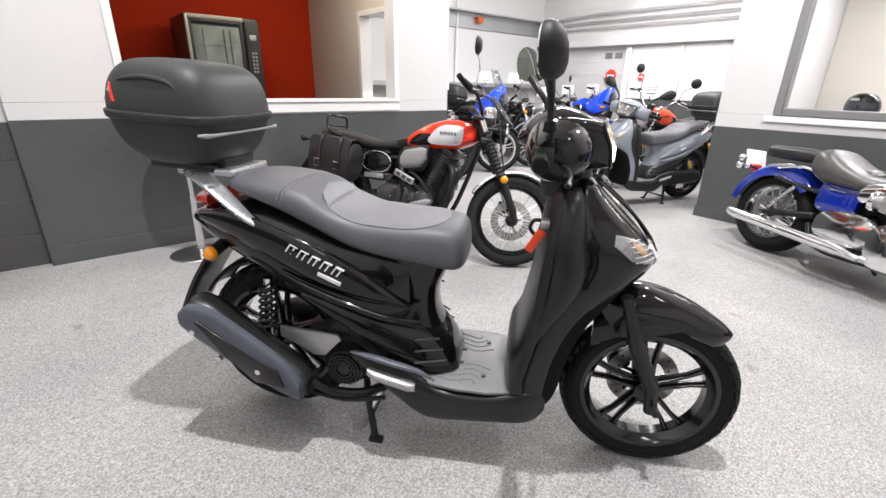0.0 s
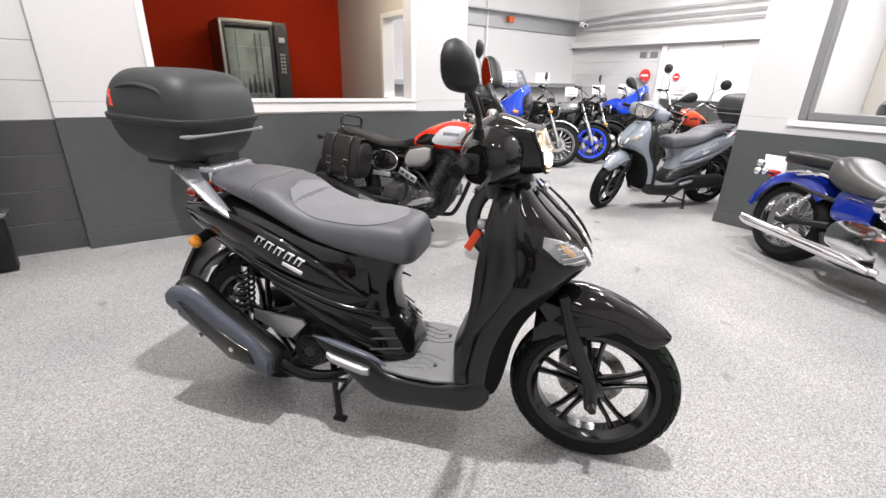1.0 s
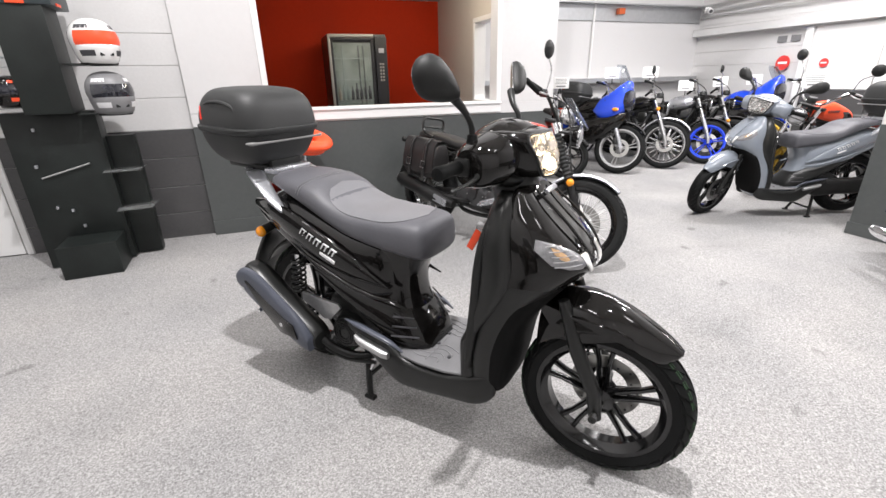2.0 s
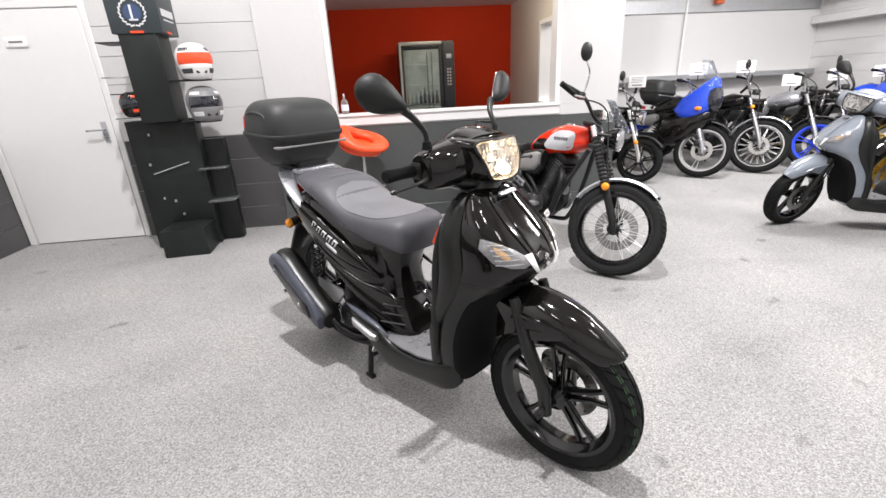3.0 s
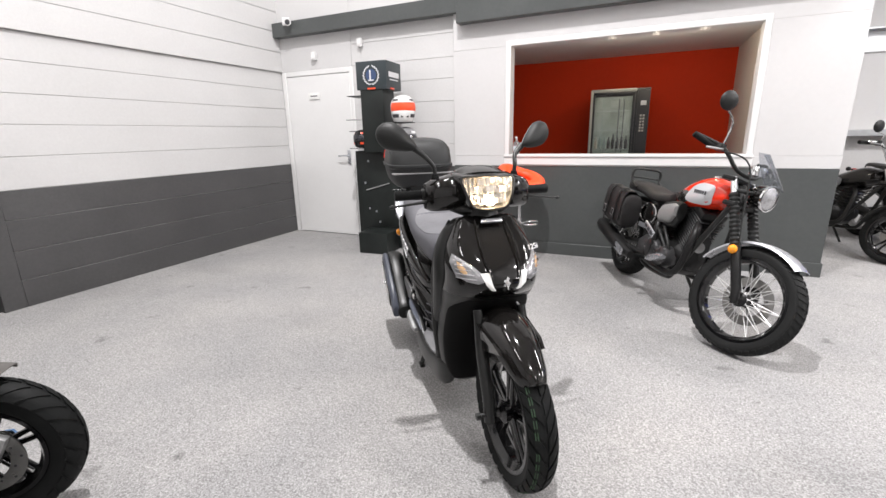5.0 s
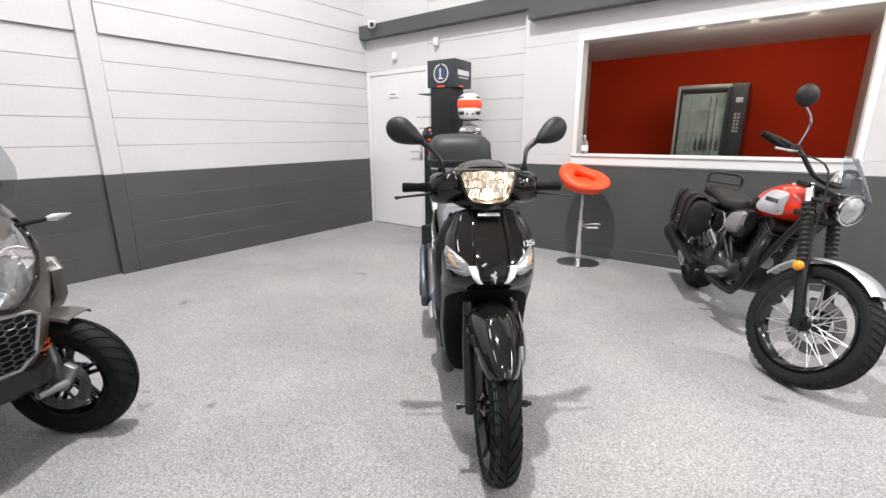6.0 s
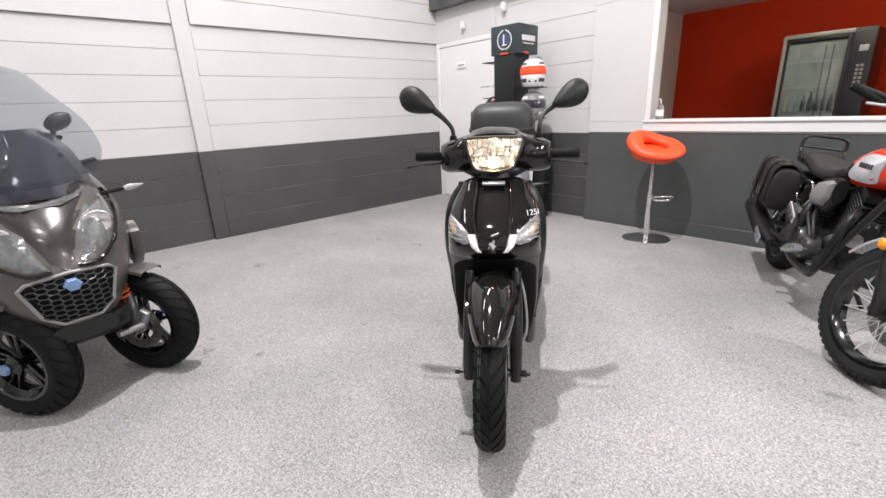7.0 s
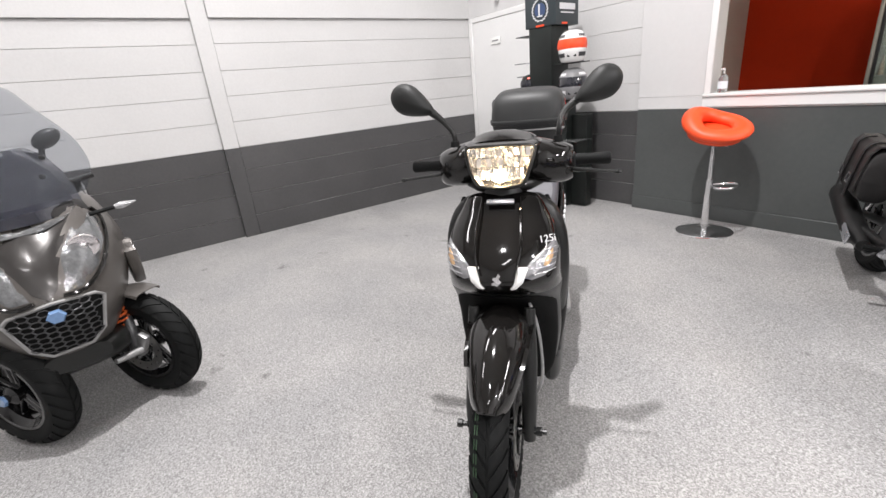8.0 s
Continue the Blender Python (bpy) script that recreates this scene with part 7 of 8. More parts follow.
    def pad(outline, sgn, lift, sink=0.015, bulge=0.0):
        cy, cz = sum(p[0] for p in outline) / len(outline), sum(p[1] for p in outline) / len(outline)
        return [[(skin(cy + (p - cy) * f, cz + (q - cz) * f) + e, sgn * (cy + (p - cy) * f), cz + (q - cz) * f) for p, q in outline] for f, e in ((1.0, -sink), (1.0, lift), (0.75, lift + bulge * 0.6), (0.4, lift + bulge), (0.04, lift + bulge))]

    # grille: bright surround, near-black backing for the shade behind, hexagonal mesh, badge
    hexa = [(-0.135, 0.600), (-0.115, 0.622), (0.0, 0.640), (0.115, 0.622), (0.135, 0.600), (0.100, 0.480), (0.055, 0.440), (-0.055, 0.440), (-0.100, 0.480)]
    gr = part("grille_surround", Shape().loft(pad([(a * 1.20, 0.54 + (b - 0.54) * 1.24) for a, b in hexa], 1, 0.003)), "bronze", tw)
    part("grille_border", Shape().tube([(skin(a, b) + 0.012, a, b) for a, b in [(p * 1.05, 0.54 + (q - 0.54) * 1.06) for p, q in hexa + hexa[:1]]], 0.0075, 8), "silver_dark", gr)
    part("grille_backing", Shape().loft(pad(hexa, 1, 0.014)), "void", gr)
    s = Shape()
    r = 0.0165
    for i in range(-6, 7):
        for j in range(-6, 7):
            cy, cz = i * r * 1.55 * 1.12, 0.54 + (j + (0.5 if i % 2 else 0)) * r * 1.40
            lim = float(np.interp(cz, [0.44, 0.48, 0.60, 0.63], [0.050, 0.092, 0.122, 0.075]))
            if abs(cy) < lim and 0.45 < cz < 0.63:
                pts = [(cy + math.cos(TAU * k / 6) * r * 1.08, cz + math.sin(TAU * k / 6) * r * 0.78) for k in range(7)]
                s.tube([(skin(a, b) + 0.019, a, b) for a, b in pts], 0.0024, 5, caps=False)
    part("grille_mesh", s, "casting", gr)
    part("grille_badge", Shape().lathe([(0.001, 0.012), (0.023, 0.011), (0.028, 0.004), (0.028, -0.012), (0.001, -0.012)], (0.266, 0.0, 0.600), "x", 6), "badge_blue", gr, "blue hexagonal badge")
    # headlamps and brow lamp
    for y in (-1, 1):
        hl = part("headlamp", Shape().loft(pad([(0.048, 0.672), (0.096, 0.668), (0.164, 0.716), (0.210, 0.790), (0.220, 0.865), (0.205, 0.905), (0.130, 0.872), (0.076, 0.796)], y, 0.006, 0.02, 0.008)), "lamp_dark", tw, "large clear headlamp")
        part("lamp_mask", Shape().loft(pad([(0.036, 0.660), (0.104, 0.650), (0.182, 0.706), (0.228, 0.790), (0.240, 0.880), (0.215, 0.975), (0.150, 0.975), (0.112, 0.890), (0.062, 0.796)], y, 0.005, 0.02)), "bronze", tw)
        part("screen_mask", Shape().loft(pad([(0.100, 0.925), (0.215, 0.900), (0.238, 0.955), (0.222, 1.010), (0.160, 1.045), (0.080, 1.030)], y, 0.008, 0.02)), "paint", tw)
        part("lamp_bowl", Shape().lathe([(0.012, 0.0), (0.030, 0.006), (0.044, 0.016), (0.049, 0.015), (0.049, -0.02)], (skin(0.145, 0.80) + 0.006, y * 0.145, 0.80), "x", 24), "reflector", hl)
        part("lamp_bulb", Shape().ball((skin(0.145, 0.80) + 0.012, y * 0.145, 0.80), (0.012, 0.014, 0.014), 12, 8), "chrome", hl)
        part("lamp_surround", Shape().tube([(skin(a, b) + 0.008, y * a, b) for a, b in [(0.040, 0.662), (0.100, 0.656), (0.174, 0.708), (0.220, 0.790), (0.231, 0.868), (0.212, 0.915)]], 0.008, 8, 3), "paint", tw)
        part("side_wing", Shape().plate([(-0.04, 0.69), (-0.10, 0.735), (-0.26, 0.71), (-0.30, 0.53), (-0.16, 0.50), (-0.07, 0.57)], 0.045, "y", 0.014, (0, y * 0.278, 0)), "bronze", tw)
        part("indicator_stem", Shape().tube([(-0.02, y * 0.20, 0.895), (-0.03, y * 0.285, 0.900)], 0.009, 8), "rubber", tw)
        part("indicator", Shape().tube([(-0.03, y * 0.285, 0.900), (-0.03, y * 0.31, 0.902), (-0.035, y * 0.36, 0.906)], [0.010, 0.016, 0.003], 10), "lamp_clear", tw)
        b = part("mirror_stem", Shape().tube([(-0.22, y * 0.13, 1.05), (-0.24, y * 0.14, 1.13), (-0.25, y * 0.15, 1.18)], 0.010, 8, 3), "satin", tw)
        part("mirror_shell", Shape().ball((-0.26, y * 0.175, 1.215), (0.03, 0.054, 0.036), 18, 10, Matrix.Rotation(radians(34 * y), 4, "X")), "satin", b)
    part("nose_cone", Shape().loft(pad([(-0.175, 0.945), (0.0, 0.925), (0.175, 0.945), (0.105, 0.850), (0.058, 0.760), (0.034, 0.690), (0.0, 0.655), (-0.034, 0.690), (-0.058, 0.760), (-0.105, 0.850)], 1, 0.007, 0.02, 0.006)), "bronze_dark", tw)
    part("brow_lamp", Shape().loft(pad([(-0.13, 0.912), (-0.06, 0.890), (0.06, 0.890), (0.13, 0.912), (0.126, 0.922), (0.05, 0.900), (-0.05, 0.900), (-0.126, 0.922)], 1, 0.016, 0.015)), "lamp_dark", tw)
    # dark tinted cowl and tall clear screen
    rows = []
    for z, xm, w in ((0.92, 0.070, 0.20), (1.00, 0.030, 0.195), (1.08, -0.020, 0.18), (1.15, -0.06, 0.15), (1.195, -0.09, 0.10)):
        row = [(xm - 0.15 * (abs(q / 6 - 1)) ** 2, w * (q / 6 - 1), z) for q in range(13)]
        rows.append(row + [(x - 0.02, y * 0.97, z - 0.006) for x, y, z in row[::-1]])
    part("tinted_cowl", Shape().loft([list(map(Vector, r)) for r in rows]), "tint", tw)
    rows = []
    for z, xm, w in catmull([(0.99, 0.075, 0.225), (1.06, 0.045, 0.262), (1.12, 0.005, 0.272), (1.22, -0.05, 0.250), (1.34, -0.12, 0.180), (1.43, -0.17, 0.130), (1.46, -0.185, 0.07)], 3):
        row = [(xm - 0.16 * (abs(q / 8 - 1)) ** 2, w * (q / 8 - 1), z) for q in range(17)]
        rows.append(row + [(x - 0.004, y, z) for x, y, z in row[::-1]])
    ws = part("windscreen", Shape().loft([list(map(Vector, r)) for r in rows]), "smoke", tw, "tall clear windscreen")
    ws.visible_shadow = False
    for y, z in ((-0.12, 1.08), (0.12, 1.08), (-0.14, 1.15), (0.14, 1.15)):
        part("screen_screw", Shape().lathe([(0.001, 0.010), (0.010, 0.008), (0.011, -0.004), (0.001, -0.004)], (0.02 - (z - 1.08) * 0.55 - 0.045, y, z), "x", 12), "satin", tw)
    part("dash_panel", Shape().box((-0.25, 0, 1.02), (0.14, 0.30, 0.08), 0.03), "satin", tw)
    part("handlebar", Shape().tube([(-0.38, -0.27, 1.02), (-0.32, -0.16, 1.01), (-0.28, 0, 1.0), (-0.32, 0.16, 1.01), (-0.38, 0.27, 1.02)], 0.014, 10, 4), "satin", tw)
    part("floor_tunnel", Shape().loft([sec_x(x, w, z0, z1, 3, 20) for x, w, z0, z1 in ((-0.30, 0.22, 0.24, 0.46), (-0.60, 0.22, 0.24, 0.44), (-0.80, 0.20, 0.26, 0.60))]), "satin", tw)
    part("tail_body", Shape().loft([sec_x(x, w, z0, z1, 2.8, 24) for x, w, z0, z1 in catmull([(-0.70, 0.14, 0.36, 0.72), (-0.85, 0.20, 0.40, 0.76), (-1.15, 0.21, 0.50, 0.84), (-1.45, 0.17, 0.60, 0.86), (-1.60, 0.08, 0.68, 0.82)], 3)]), "bronze", tw)
    part("seat", Shape().loft([sec_x(x, w, z0, z1, 3, 22) for x, w, z0, z1 in catmull([(-0.68, 0.09, 0.72, 0.80), (-0.80, 0.16, 0.74, 0.84), (-1.05, 0.18, 0.78, 0.84), (-1.15, 0.17, 0.80, 0.92), (-1.42, 0.13, 0.84, 0.93)], 3)]), "leather", tw)
    ra = part("rear_axle", Shape().tube([(-1.44, -0.12, 0.27), (-1.44, 0.12, 0.27)], 0.015, 10), "engine", tw)
    wheel(ra, (-1.44, 0, 0.27), 0.27, 0.13, 0.18, blocks=0)
    part("swing_arm", Shape().box((-1.20, 0.11, 0.29), (0.55, 0.08, 0.14), 0.03), "engine", tw)
    # the upper body leans a little to its right over the upright wheels
    lean = Matrix.Rotation(radians(2.4), 4, "X") @ Matrix.Diagonal((1.0, 1.12, 1.0, 1.0))
    for ob in tw.children:
        if ob.name.split(".")[0] not in ("front_axle", "rear_axle", "brake_caliper", "steering_knuckle", "track_rod", "hub_nut", "caliper_bracket", "front_mudguard", "swing_arm"):
            ob.matrix_basis = lean @ ob.matrix_basis
    return tw


# ---- furniture and fittings ----
def bar_stool(m):
    st = thing("bar_stool", m, "orange vinyl ring bar stool on a chrome pedestal", "stool")
    part("base_disc", Shape().lathe([(0.002, 0.040), (0.030, 0.038), (0.045, 0.030), (0.12, 0.018), (0.195, 0.008), (0.203, 0.003), (0.203, 0.0), (0.002, 0.0)], (0, 0, 0), "z", 44), "chrome", st)
    part("column", Shape().tube([(0, 0, 0.03), (0, 0, 0.42)], 0.027, 18).tube([(0, 0, 0.42), (0, 0, 0.74)], 0.019, 18), "chrome", st)
    part("footrest", Shape().tube([(0.02, 0, 0.38), (0.09, -0.10, 0.38), (0.17, -0.09, 0.385), (0.20, 0.0, 0.385), (0.17, 0.09, 0.385), (0.09, 0.10, 0.38), (0.02, 0, 0.38)], 0.010, 10, 4), "chrome", st)
    tilt = Matrix.Translation((0, 0, 0.815)) @ Matrix.Rotation(radians(16), 4, "X") @ Matrix.Rotation(radians(12), 4, "Y")
    rings = []
    for k in range(48):
        a = TAU * k / 48
        back = max(0.0, math.cos(a - math.pi)) ** 1.5
        ring = []
        for q in range(14):
            b = TAU * q / 14
            ring.append(((0.150 + 0.062 * math.cos(b)) * math.cos(a) * 1.14, (0.150 + 0.062 * math.cos(b)) * math.sin(a), (0.042 + 0.020 * back) * math.sin(b) + 0.045 * back))
        rings.append(ring)
    part("ring_seat", Shape(tilt).loft(rings, loop=True), "orange_vinyl", st)
    part("seat_pan", Shape(tilt).loft([[(math.cos(TAU * k / 32) * r * 1.12, math.sin(TAU * k / 32) * r, z) for k in range(32)] for r, z in ((0.11, -0.085), (0.165, -0.070), (0.175, -0.035), (0.12, -0.02))]), "orange_vinyl", st)
    part("lift_lever", Shape().tube([(0.02, 0.0, 0.69), (0.12, -0.06, 0.685)], 0.005, 8), "chrome", st)
    return st


def helmet(m, label, shell, accent, visor="tint"):
    h = thing("helmet", m, label, "helmet", "helmets")
    rows = [(-0.115, 0.060, 0.085), (-0.105, 0.088, 0.112), (-0.06, 0.104, 0.130), (0.0, 0.113, 0.138), (0.05, 0.110, 0.132), (0.09, 0.090, 0.108), (0.115, 0.058, 0.070), (0.125, 0.015, 0.02)]
    body = part("shell", Shape().loft([[(0.012 * (1 if z < 0 else 0) + math.cos(TAU * k / 30) * b, math.sin(TAU * k / 30) * a, z) for k in range(30)] for z, a, b in catmull(rows, 3)]), shell, h)
    rings = []
    for z, e in ((-0.025, 0.0), (0.0, 0.004), (0.03, 0.005), (0.055, 0.0)):
        a, b = (0.113 - abs(z) * 0.1), (0.139 - abs(z) * 0.12)
        row = [(0.008 + math.cos(radians(q)) * (b + e), math.sin(radians(q)) * (a + e), z) for q in range(-75, 76, 10)]
        rings.append(row + [(x * 0.93, y * 0.93, z) for x, y, z in row[::-1]])
    part("visor", Shape().loft(rings), visor, body)
    for q0 in (-70, 30):
        for z0, z1 in ((-0.075, -0.045), (0.066, 0.086)):
            row = []
            for z in (z0, (z0 + z1) / 2, z1):
                a = float(np.interp(z, [r[0] for r in rows], [r[1] for r in rows])) + 0.0025
                b = float(np.interp(z, [r[0] for r in rows], [r[2] for r in rows])) + 0.0025
                line = [((0.012 if z < 0 else 0) + math.cos(radians(q)) * b, math.sin(radians(q)) * a, z) for q in range(q0, q0 + 41, 8)]
                row.append(line + [(x * 0.97, y * 0.97, z) for x, y, z in line[::-1]])
            part("graphic_panel", Shape().loft(row), accent, body)
    part("chin_vent", Shape().box((0.128, 0, -0.065), (0.02, 0.07, 0.022), 0.008), "matt", body)
    part("neck_roll", Shape().lathe([(0.055, -0.122), (0.085, -0.120), (0.090, -0.108), (0.055, -0.105)], (0.008, 0, 0), "z", 26, close=True), "matt", h)
    return h


def display_tower(m):
    """A helmet display tower: plinth, stepped side panels, column, printed header box."""
    t = thing("display_tower", m, "black helmet display tower with printed header box and shelves", "display stand")
    part("plinth", Shape().box((0, 0, 0.115), (0.345, 0.34, 0.23), 0.004), "board", t)
    part("lower_panel", Shape().box((-0.06, 0.20, 0.55), (0.52, 0.16, 1.08), 0.004), "board", t)
    part("lower_panel", Shape().box((0.22, 0.26, 0.46), (0.30, 0.10, 0.90), 0.004), "board", t)
    part("column", Shape().box((-0.01, 0.13, 1.40), (0.26, 0.26, 0.64), 0.004), "board", t)
    hd = part("header_box", Shape().box((0, 0.165, 1.85), (0.345, 0.345, 0.275), 0.004), "topboard", t, "slate grey header box")
    # laurel wreath with the figure 1 on the front, a pale mark on the side
    for sgn in (-1, 1):
        for k in range(9):
            a = radians(-78 + 150 * k / 8)
            c = (sgn * 0.085 * math.cos(a), -0.0095, 1.85 + 0.088 * math.sin(a))
            part("laurel_leaf", Shape().box(c, (0.030, 0.004, 0.011), 0.002, Matrix.Rotation(-sgn * (a + 1.15) + (math.pi if sgn < 0 else 0), 4, "Y")), "mark", hd)
    part("roundel", Shape().lathe([(0.001, -0.0018), (0.060, -0.0018), (0.060, 0.002), (0.001, 0.002)], (0, -0.0085, 1.85), "y", 32), "blueink", hd)
    letters("figure_one", "1", 0.150, "mark", hd, pose(-0.045, -0.0118, 1.798, 90, 0, 0), 0.0015)
    part("figure_foot", Shape().box((0.0, -0.0118, 1.802), (0.060, 0.003, 0.012), 0.001), "mark", hd)
    part("side_mark", bars(Shape(), (0.1745, 0.165, 1.86), (0, 1, 0), (0, 0, 1), 1, 0.24, 0.05, 0.05, 0.003), "mark", hd)
    part("side_print", bars(Shape(), (0.1745, 0.165, 1.81), (0, 1, 0), (0, 0, 1), 1, 0.20, 0.05, 0.010, 0.003), "mark", hd)
    for c, size in (((0.0, -0.010, 1.722), (0.09, 0.006, 0.016)), ((0.176, 0.12, 1.722), (0.006, 0.08, 0.016))):
        part("red_label", Shape().box(c, size, 0.001), "redtag", t)
    for x, z, mt in ((-0.20, 1.66, "board"), (-0.20, 1.30, "board"), (-0.23, 1.42, "acrylic"), (-0.21, 1.12, "acrylic"), (0.24, 1.38, "board"), (0.24, 1.07, "board"), (0.28, 0.68, "acrylic"), (0.30, 0.40, "acrylic")):
        part("shelf", Shape().plate([(x - 0.11, -0.02), (x + 0.11, -0.02), (x + 0.12, 0.22), (x - 0.12, 0.22)], 0.008, "z", 0.002, (0, 0.03, z)), mt, t)
    for x, z in ((-0.05, 0.30), (-0.17, 0.45), (-0.09, 0.42), (-0.21, 0.74), (-0.16, 0.98)):
        part("shelf_clip", Shape().box((x, 0.112, z), (0.016, 0.020, 0.022), 0.004), "silver", t)
    part("shelf_edge", Shape().tube([(-0.20, 0.108, 0.66), (0.09, 0.108, 0.74)], 0.006, 6), "alu", t)
    return t


def vending_machine(m):
    v = thing("vending_machine", m, "black vending machine with a glazed door and keypad", "vending machine")
    W, D, H = 0.74, 0.62, 1.73
    part("cabinet", Shape().box((W / 2, D / 2 + 0.03, H / 2), (W, D, H), 0.01), "vend", v)
    part("door_frame", Shape().box((0.016, 0.012, H / 2 + 0.2), (0.032, 0.036, H - 0.42), 0.008).box((0.295, 0.012, H - 0.020), (0.56, 0.036, 0.036), 0.008).box((0.295, 0.012, 0.46), (0.52, 0.036, 0.06), 0.008), "vendframe", v)
    part("door_gasket", Shape().box((0.046, 0.016, 1.09), (0.028, 0.03, 1.20), 0.006).box((0.545, 0.016, 1.09), (0.03, 0.03, 1.20), 0.006).box((0.295, 0.016, 1.675), (0.50, 0.03, 0.026), 0.006), "vend", v)
    # back panel, its pale mottling stands in for reflections in the door
    part("interior", Shape().box((0.295, 0.037, 1.07), (0.47, 0.02, 1.14), 0.002), "vendglow", v)
    rnd = random.Random(4)
    for k in range(5):
        part("shelf_rail", Shape().box((0.295, 0.022, 0.60 + 0.22 * k), (0.46, 0.018, 0.007), 0.002), "pack_b", v)
    for i in range(8):
        h, r, z = 0.13 + 0.06 * rnd.random(), 0.020 + 0.006 * rnd.random(), 1.044
        part("drink_bottle", Shape().lathe([(0.002, z), (r, z), (r, z + h * 0.55), (r * 0.4, z + h * 0.8), (r * 0.4, z + h), (0.002, z + h)], (0.10 + 0.055 * i, 0.030, 0), "z", 10), rnd.choice(("pack_a", "ink", "vend", "pack_c")), v)
    for x in (0.17, 0.37, 0.43):
        part("shelf_upright", Shape().box((x, 0.022, 1.18), (0.014, 0.010, 0.86), 0.002), rnd.choice(("pack_a", "ink")), v)
    gl = part("glass_door", Shape().box((0.295, 0.008, 1.07), (0.47, 0.006, 1.14), 0.001), "vendglass", v)
    gl.visible_shadow = False
    cp = part("control_panel", Shape().box((0.665, 0.014, 1.05), (0.15, 0.032, 1.30), 0.006), "vend", v)
    for r in range(6):
        for c in range(2):
            part("key", Shape().box((0.645 + 0.034 * c, -0.005, 1.42 - 0.034 * r), (0.024, 0.010, 0.022), 0.003), "vendframe", cp)
    part("coin_slot", Shape().box((0.665, -0.004, 1.56), (0.07, 0.008, 0.05), 0.003), "steel", cp)
    part("pickup_flap", Shape().box((0.30, 0.012, 0.27), (0.44, 0.03, 0.18), 0.01), "vendframe", v)
    return v


def cctv(m, label):
    c = thing("security_camera", m, label, "camera", "security cameras")
    part("mount", Shape().box((0, 0.045, 0), (0.09, 0.09, 0.09), 0.012), "gloss_white", c)
    part("barrel", Shape().tube([(0, 0.02, 0), (0.02, -0.05, -0.02), (0.03, -0.12, -0.035)], [0.03, 0.042, 0.042], 18), "gloss_white", c)
    part("lens", Shape().tube([(0.03, -0.118, -0.035), (0.032, -0.128, -0.037)], 0.028, 16), "ink", c)
    return c


def sensor(m):
    c = thing("alarm_sensor", m, "small white alarm sensor on the wall", "sensor", "alarm sensors")
    part("housing", Shape().box((0, -0.025, 0), (0.06, 0.05, 0.095), 0.014), "gloss_white", c)
    part("window", Shape().box((0, -0.052, -0.012), (0.04, 0.006, 0.04), 0.004), "paper", c)
    return c


def pump_bottle(m):
    b = thing("pump_bottle", m, "clear plastic sanitiser pump bottle on the counter sill", "bottle")
    part("bottle", Shape().lathe([(0.002, 0), (0.030, 0.0), (0.033, 0.006), (0.033, 0.10), (0.026, 0.122), (0.012, 0.132), (0.012, 0.142), (0.002, 0.142)], (0, 0, 0), "z", 22), "bottle", b)
    part("label", Shape().lathe([(0.0335, 0.03), (0.0345, 0.03), (0.0345, 0.085), (0.0335, 0.085)], (0, 0, 0), "z", 22, close=True), "gel", b)
    part("pump", Shape().tube([(0, 0, 0.14), (0, 0, 0.175)], 0.008, 10).tube([(0, 0, 0.175), (0.0, -0.04, 0.172)], 0.007, 8), "gloss_white", b)
    return b


def wall_sign(m, r, label):
    s = thing("round_sign", m, label, "sign", "round signs")
    part("disc", Shape().lathe([(0.001, -0.004), (r, -0.004), (r, 0.004), (0.001, 0.004)], (0, 0, 0), "x", 32), "notice", s)
    part("bar", Shape().box((-0.006, 0, 0), (0.004, r * 1.3, r * 0.32), 0.001), "paper", s)
    return s

# ---- placing ----
S_POSE = pose(0.668, -0.585, 0, 0, 0, -50.5)
scooter(S_POSE, "gloss black step-through scooter with lit headlamp on its centre stand", "paint", True)
top_case(S_POSE @ pose(0, 0, 0), "matt black plastic top case on the scooter's rear rack")
G_POSE = pose(3.48, 1.40, 0, 0, 0, 160) @ Matrix.Scale(0.945, 4)
scooter(G_POSE, "slate grey step-through scooter with dark seat on its centre stand", "grey_paint", False, "seat", "seat", "orange_vinyl", 30.0, False)
top_case(G_POSE, "matt black plastic top case on the grey scooter")
Y_POSE = pose(1.57, 0.84, 0, -9, 0, -66)
motorcycle(Y_POSE, "orange-red and black scrambler motorcycle with wire wheels on its side stand", dict(wb=1.50, rf=0.308, rr=0.315, mirrors="right", tail=False, header_guard="silver", toe_plate="silver", clock="chrome", cover="casting", cover_dx=0.06, cyl="engine", fin=0.165, fin_n=15, steer=24, rake=0.50, top=0.895, hdr_y=-0.175, tf=0.094, tr=0.14, tyre="greyrubber", knob=True, blocks=52, gaiter=True, fguard="silver", tank="tank", tank_panel="tankwhite", side="paint", side_ring="chrome", rack=True, screen="smoke", lamp_z=0.885, screen_w=0.088, screen_h=0.185, lamp_s=0.84, screen_lean=0.15, bar_h=0.095, bar_w=0.33, mirror_h=0.245, bar="matt", seat_z=0.755, tank_z=0.95, tank_x0=-0.85, heat_plate="silver", amber_z=0.56, tyre_h=0.068, fg0=50, fg1=152, fgap=0.010, tank_x1=-0.31, air="silver_dark", pull=0.16, bar_tip=0.035, muf_x0=-1.05, muf_x1=-1.62, muf_r=0.060, exh_y=-0.232, plate=False, tip="alu", disc=0.14, spring="chrome"))
saddle_bag(Y_POSE @ pose(-1.345, -0.225, 0.605, 0, 4, 0) @ Matrix.Scale(1.10, 4), "black leather saddle bag with two buckled straps on a motorcycle")
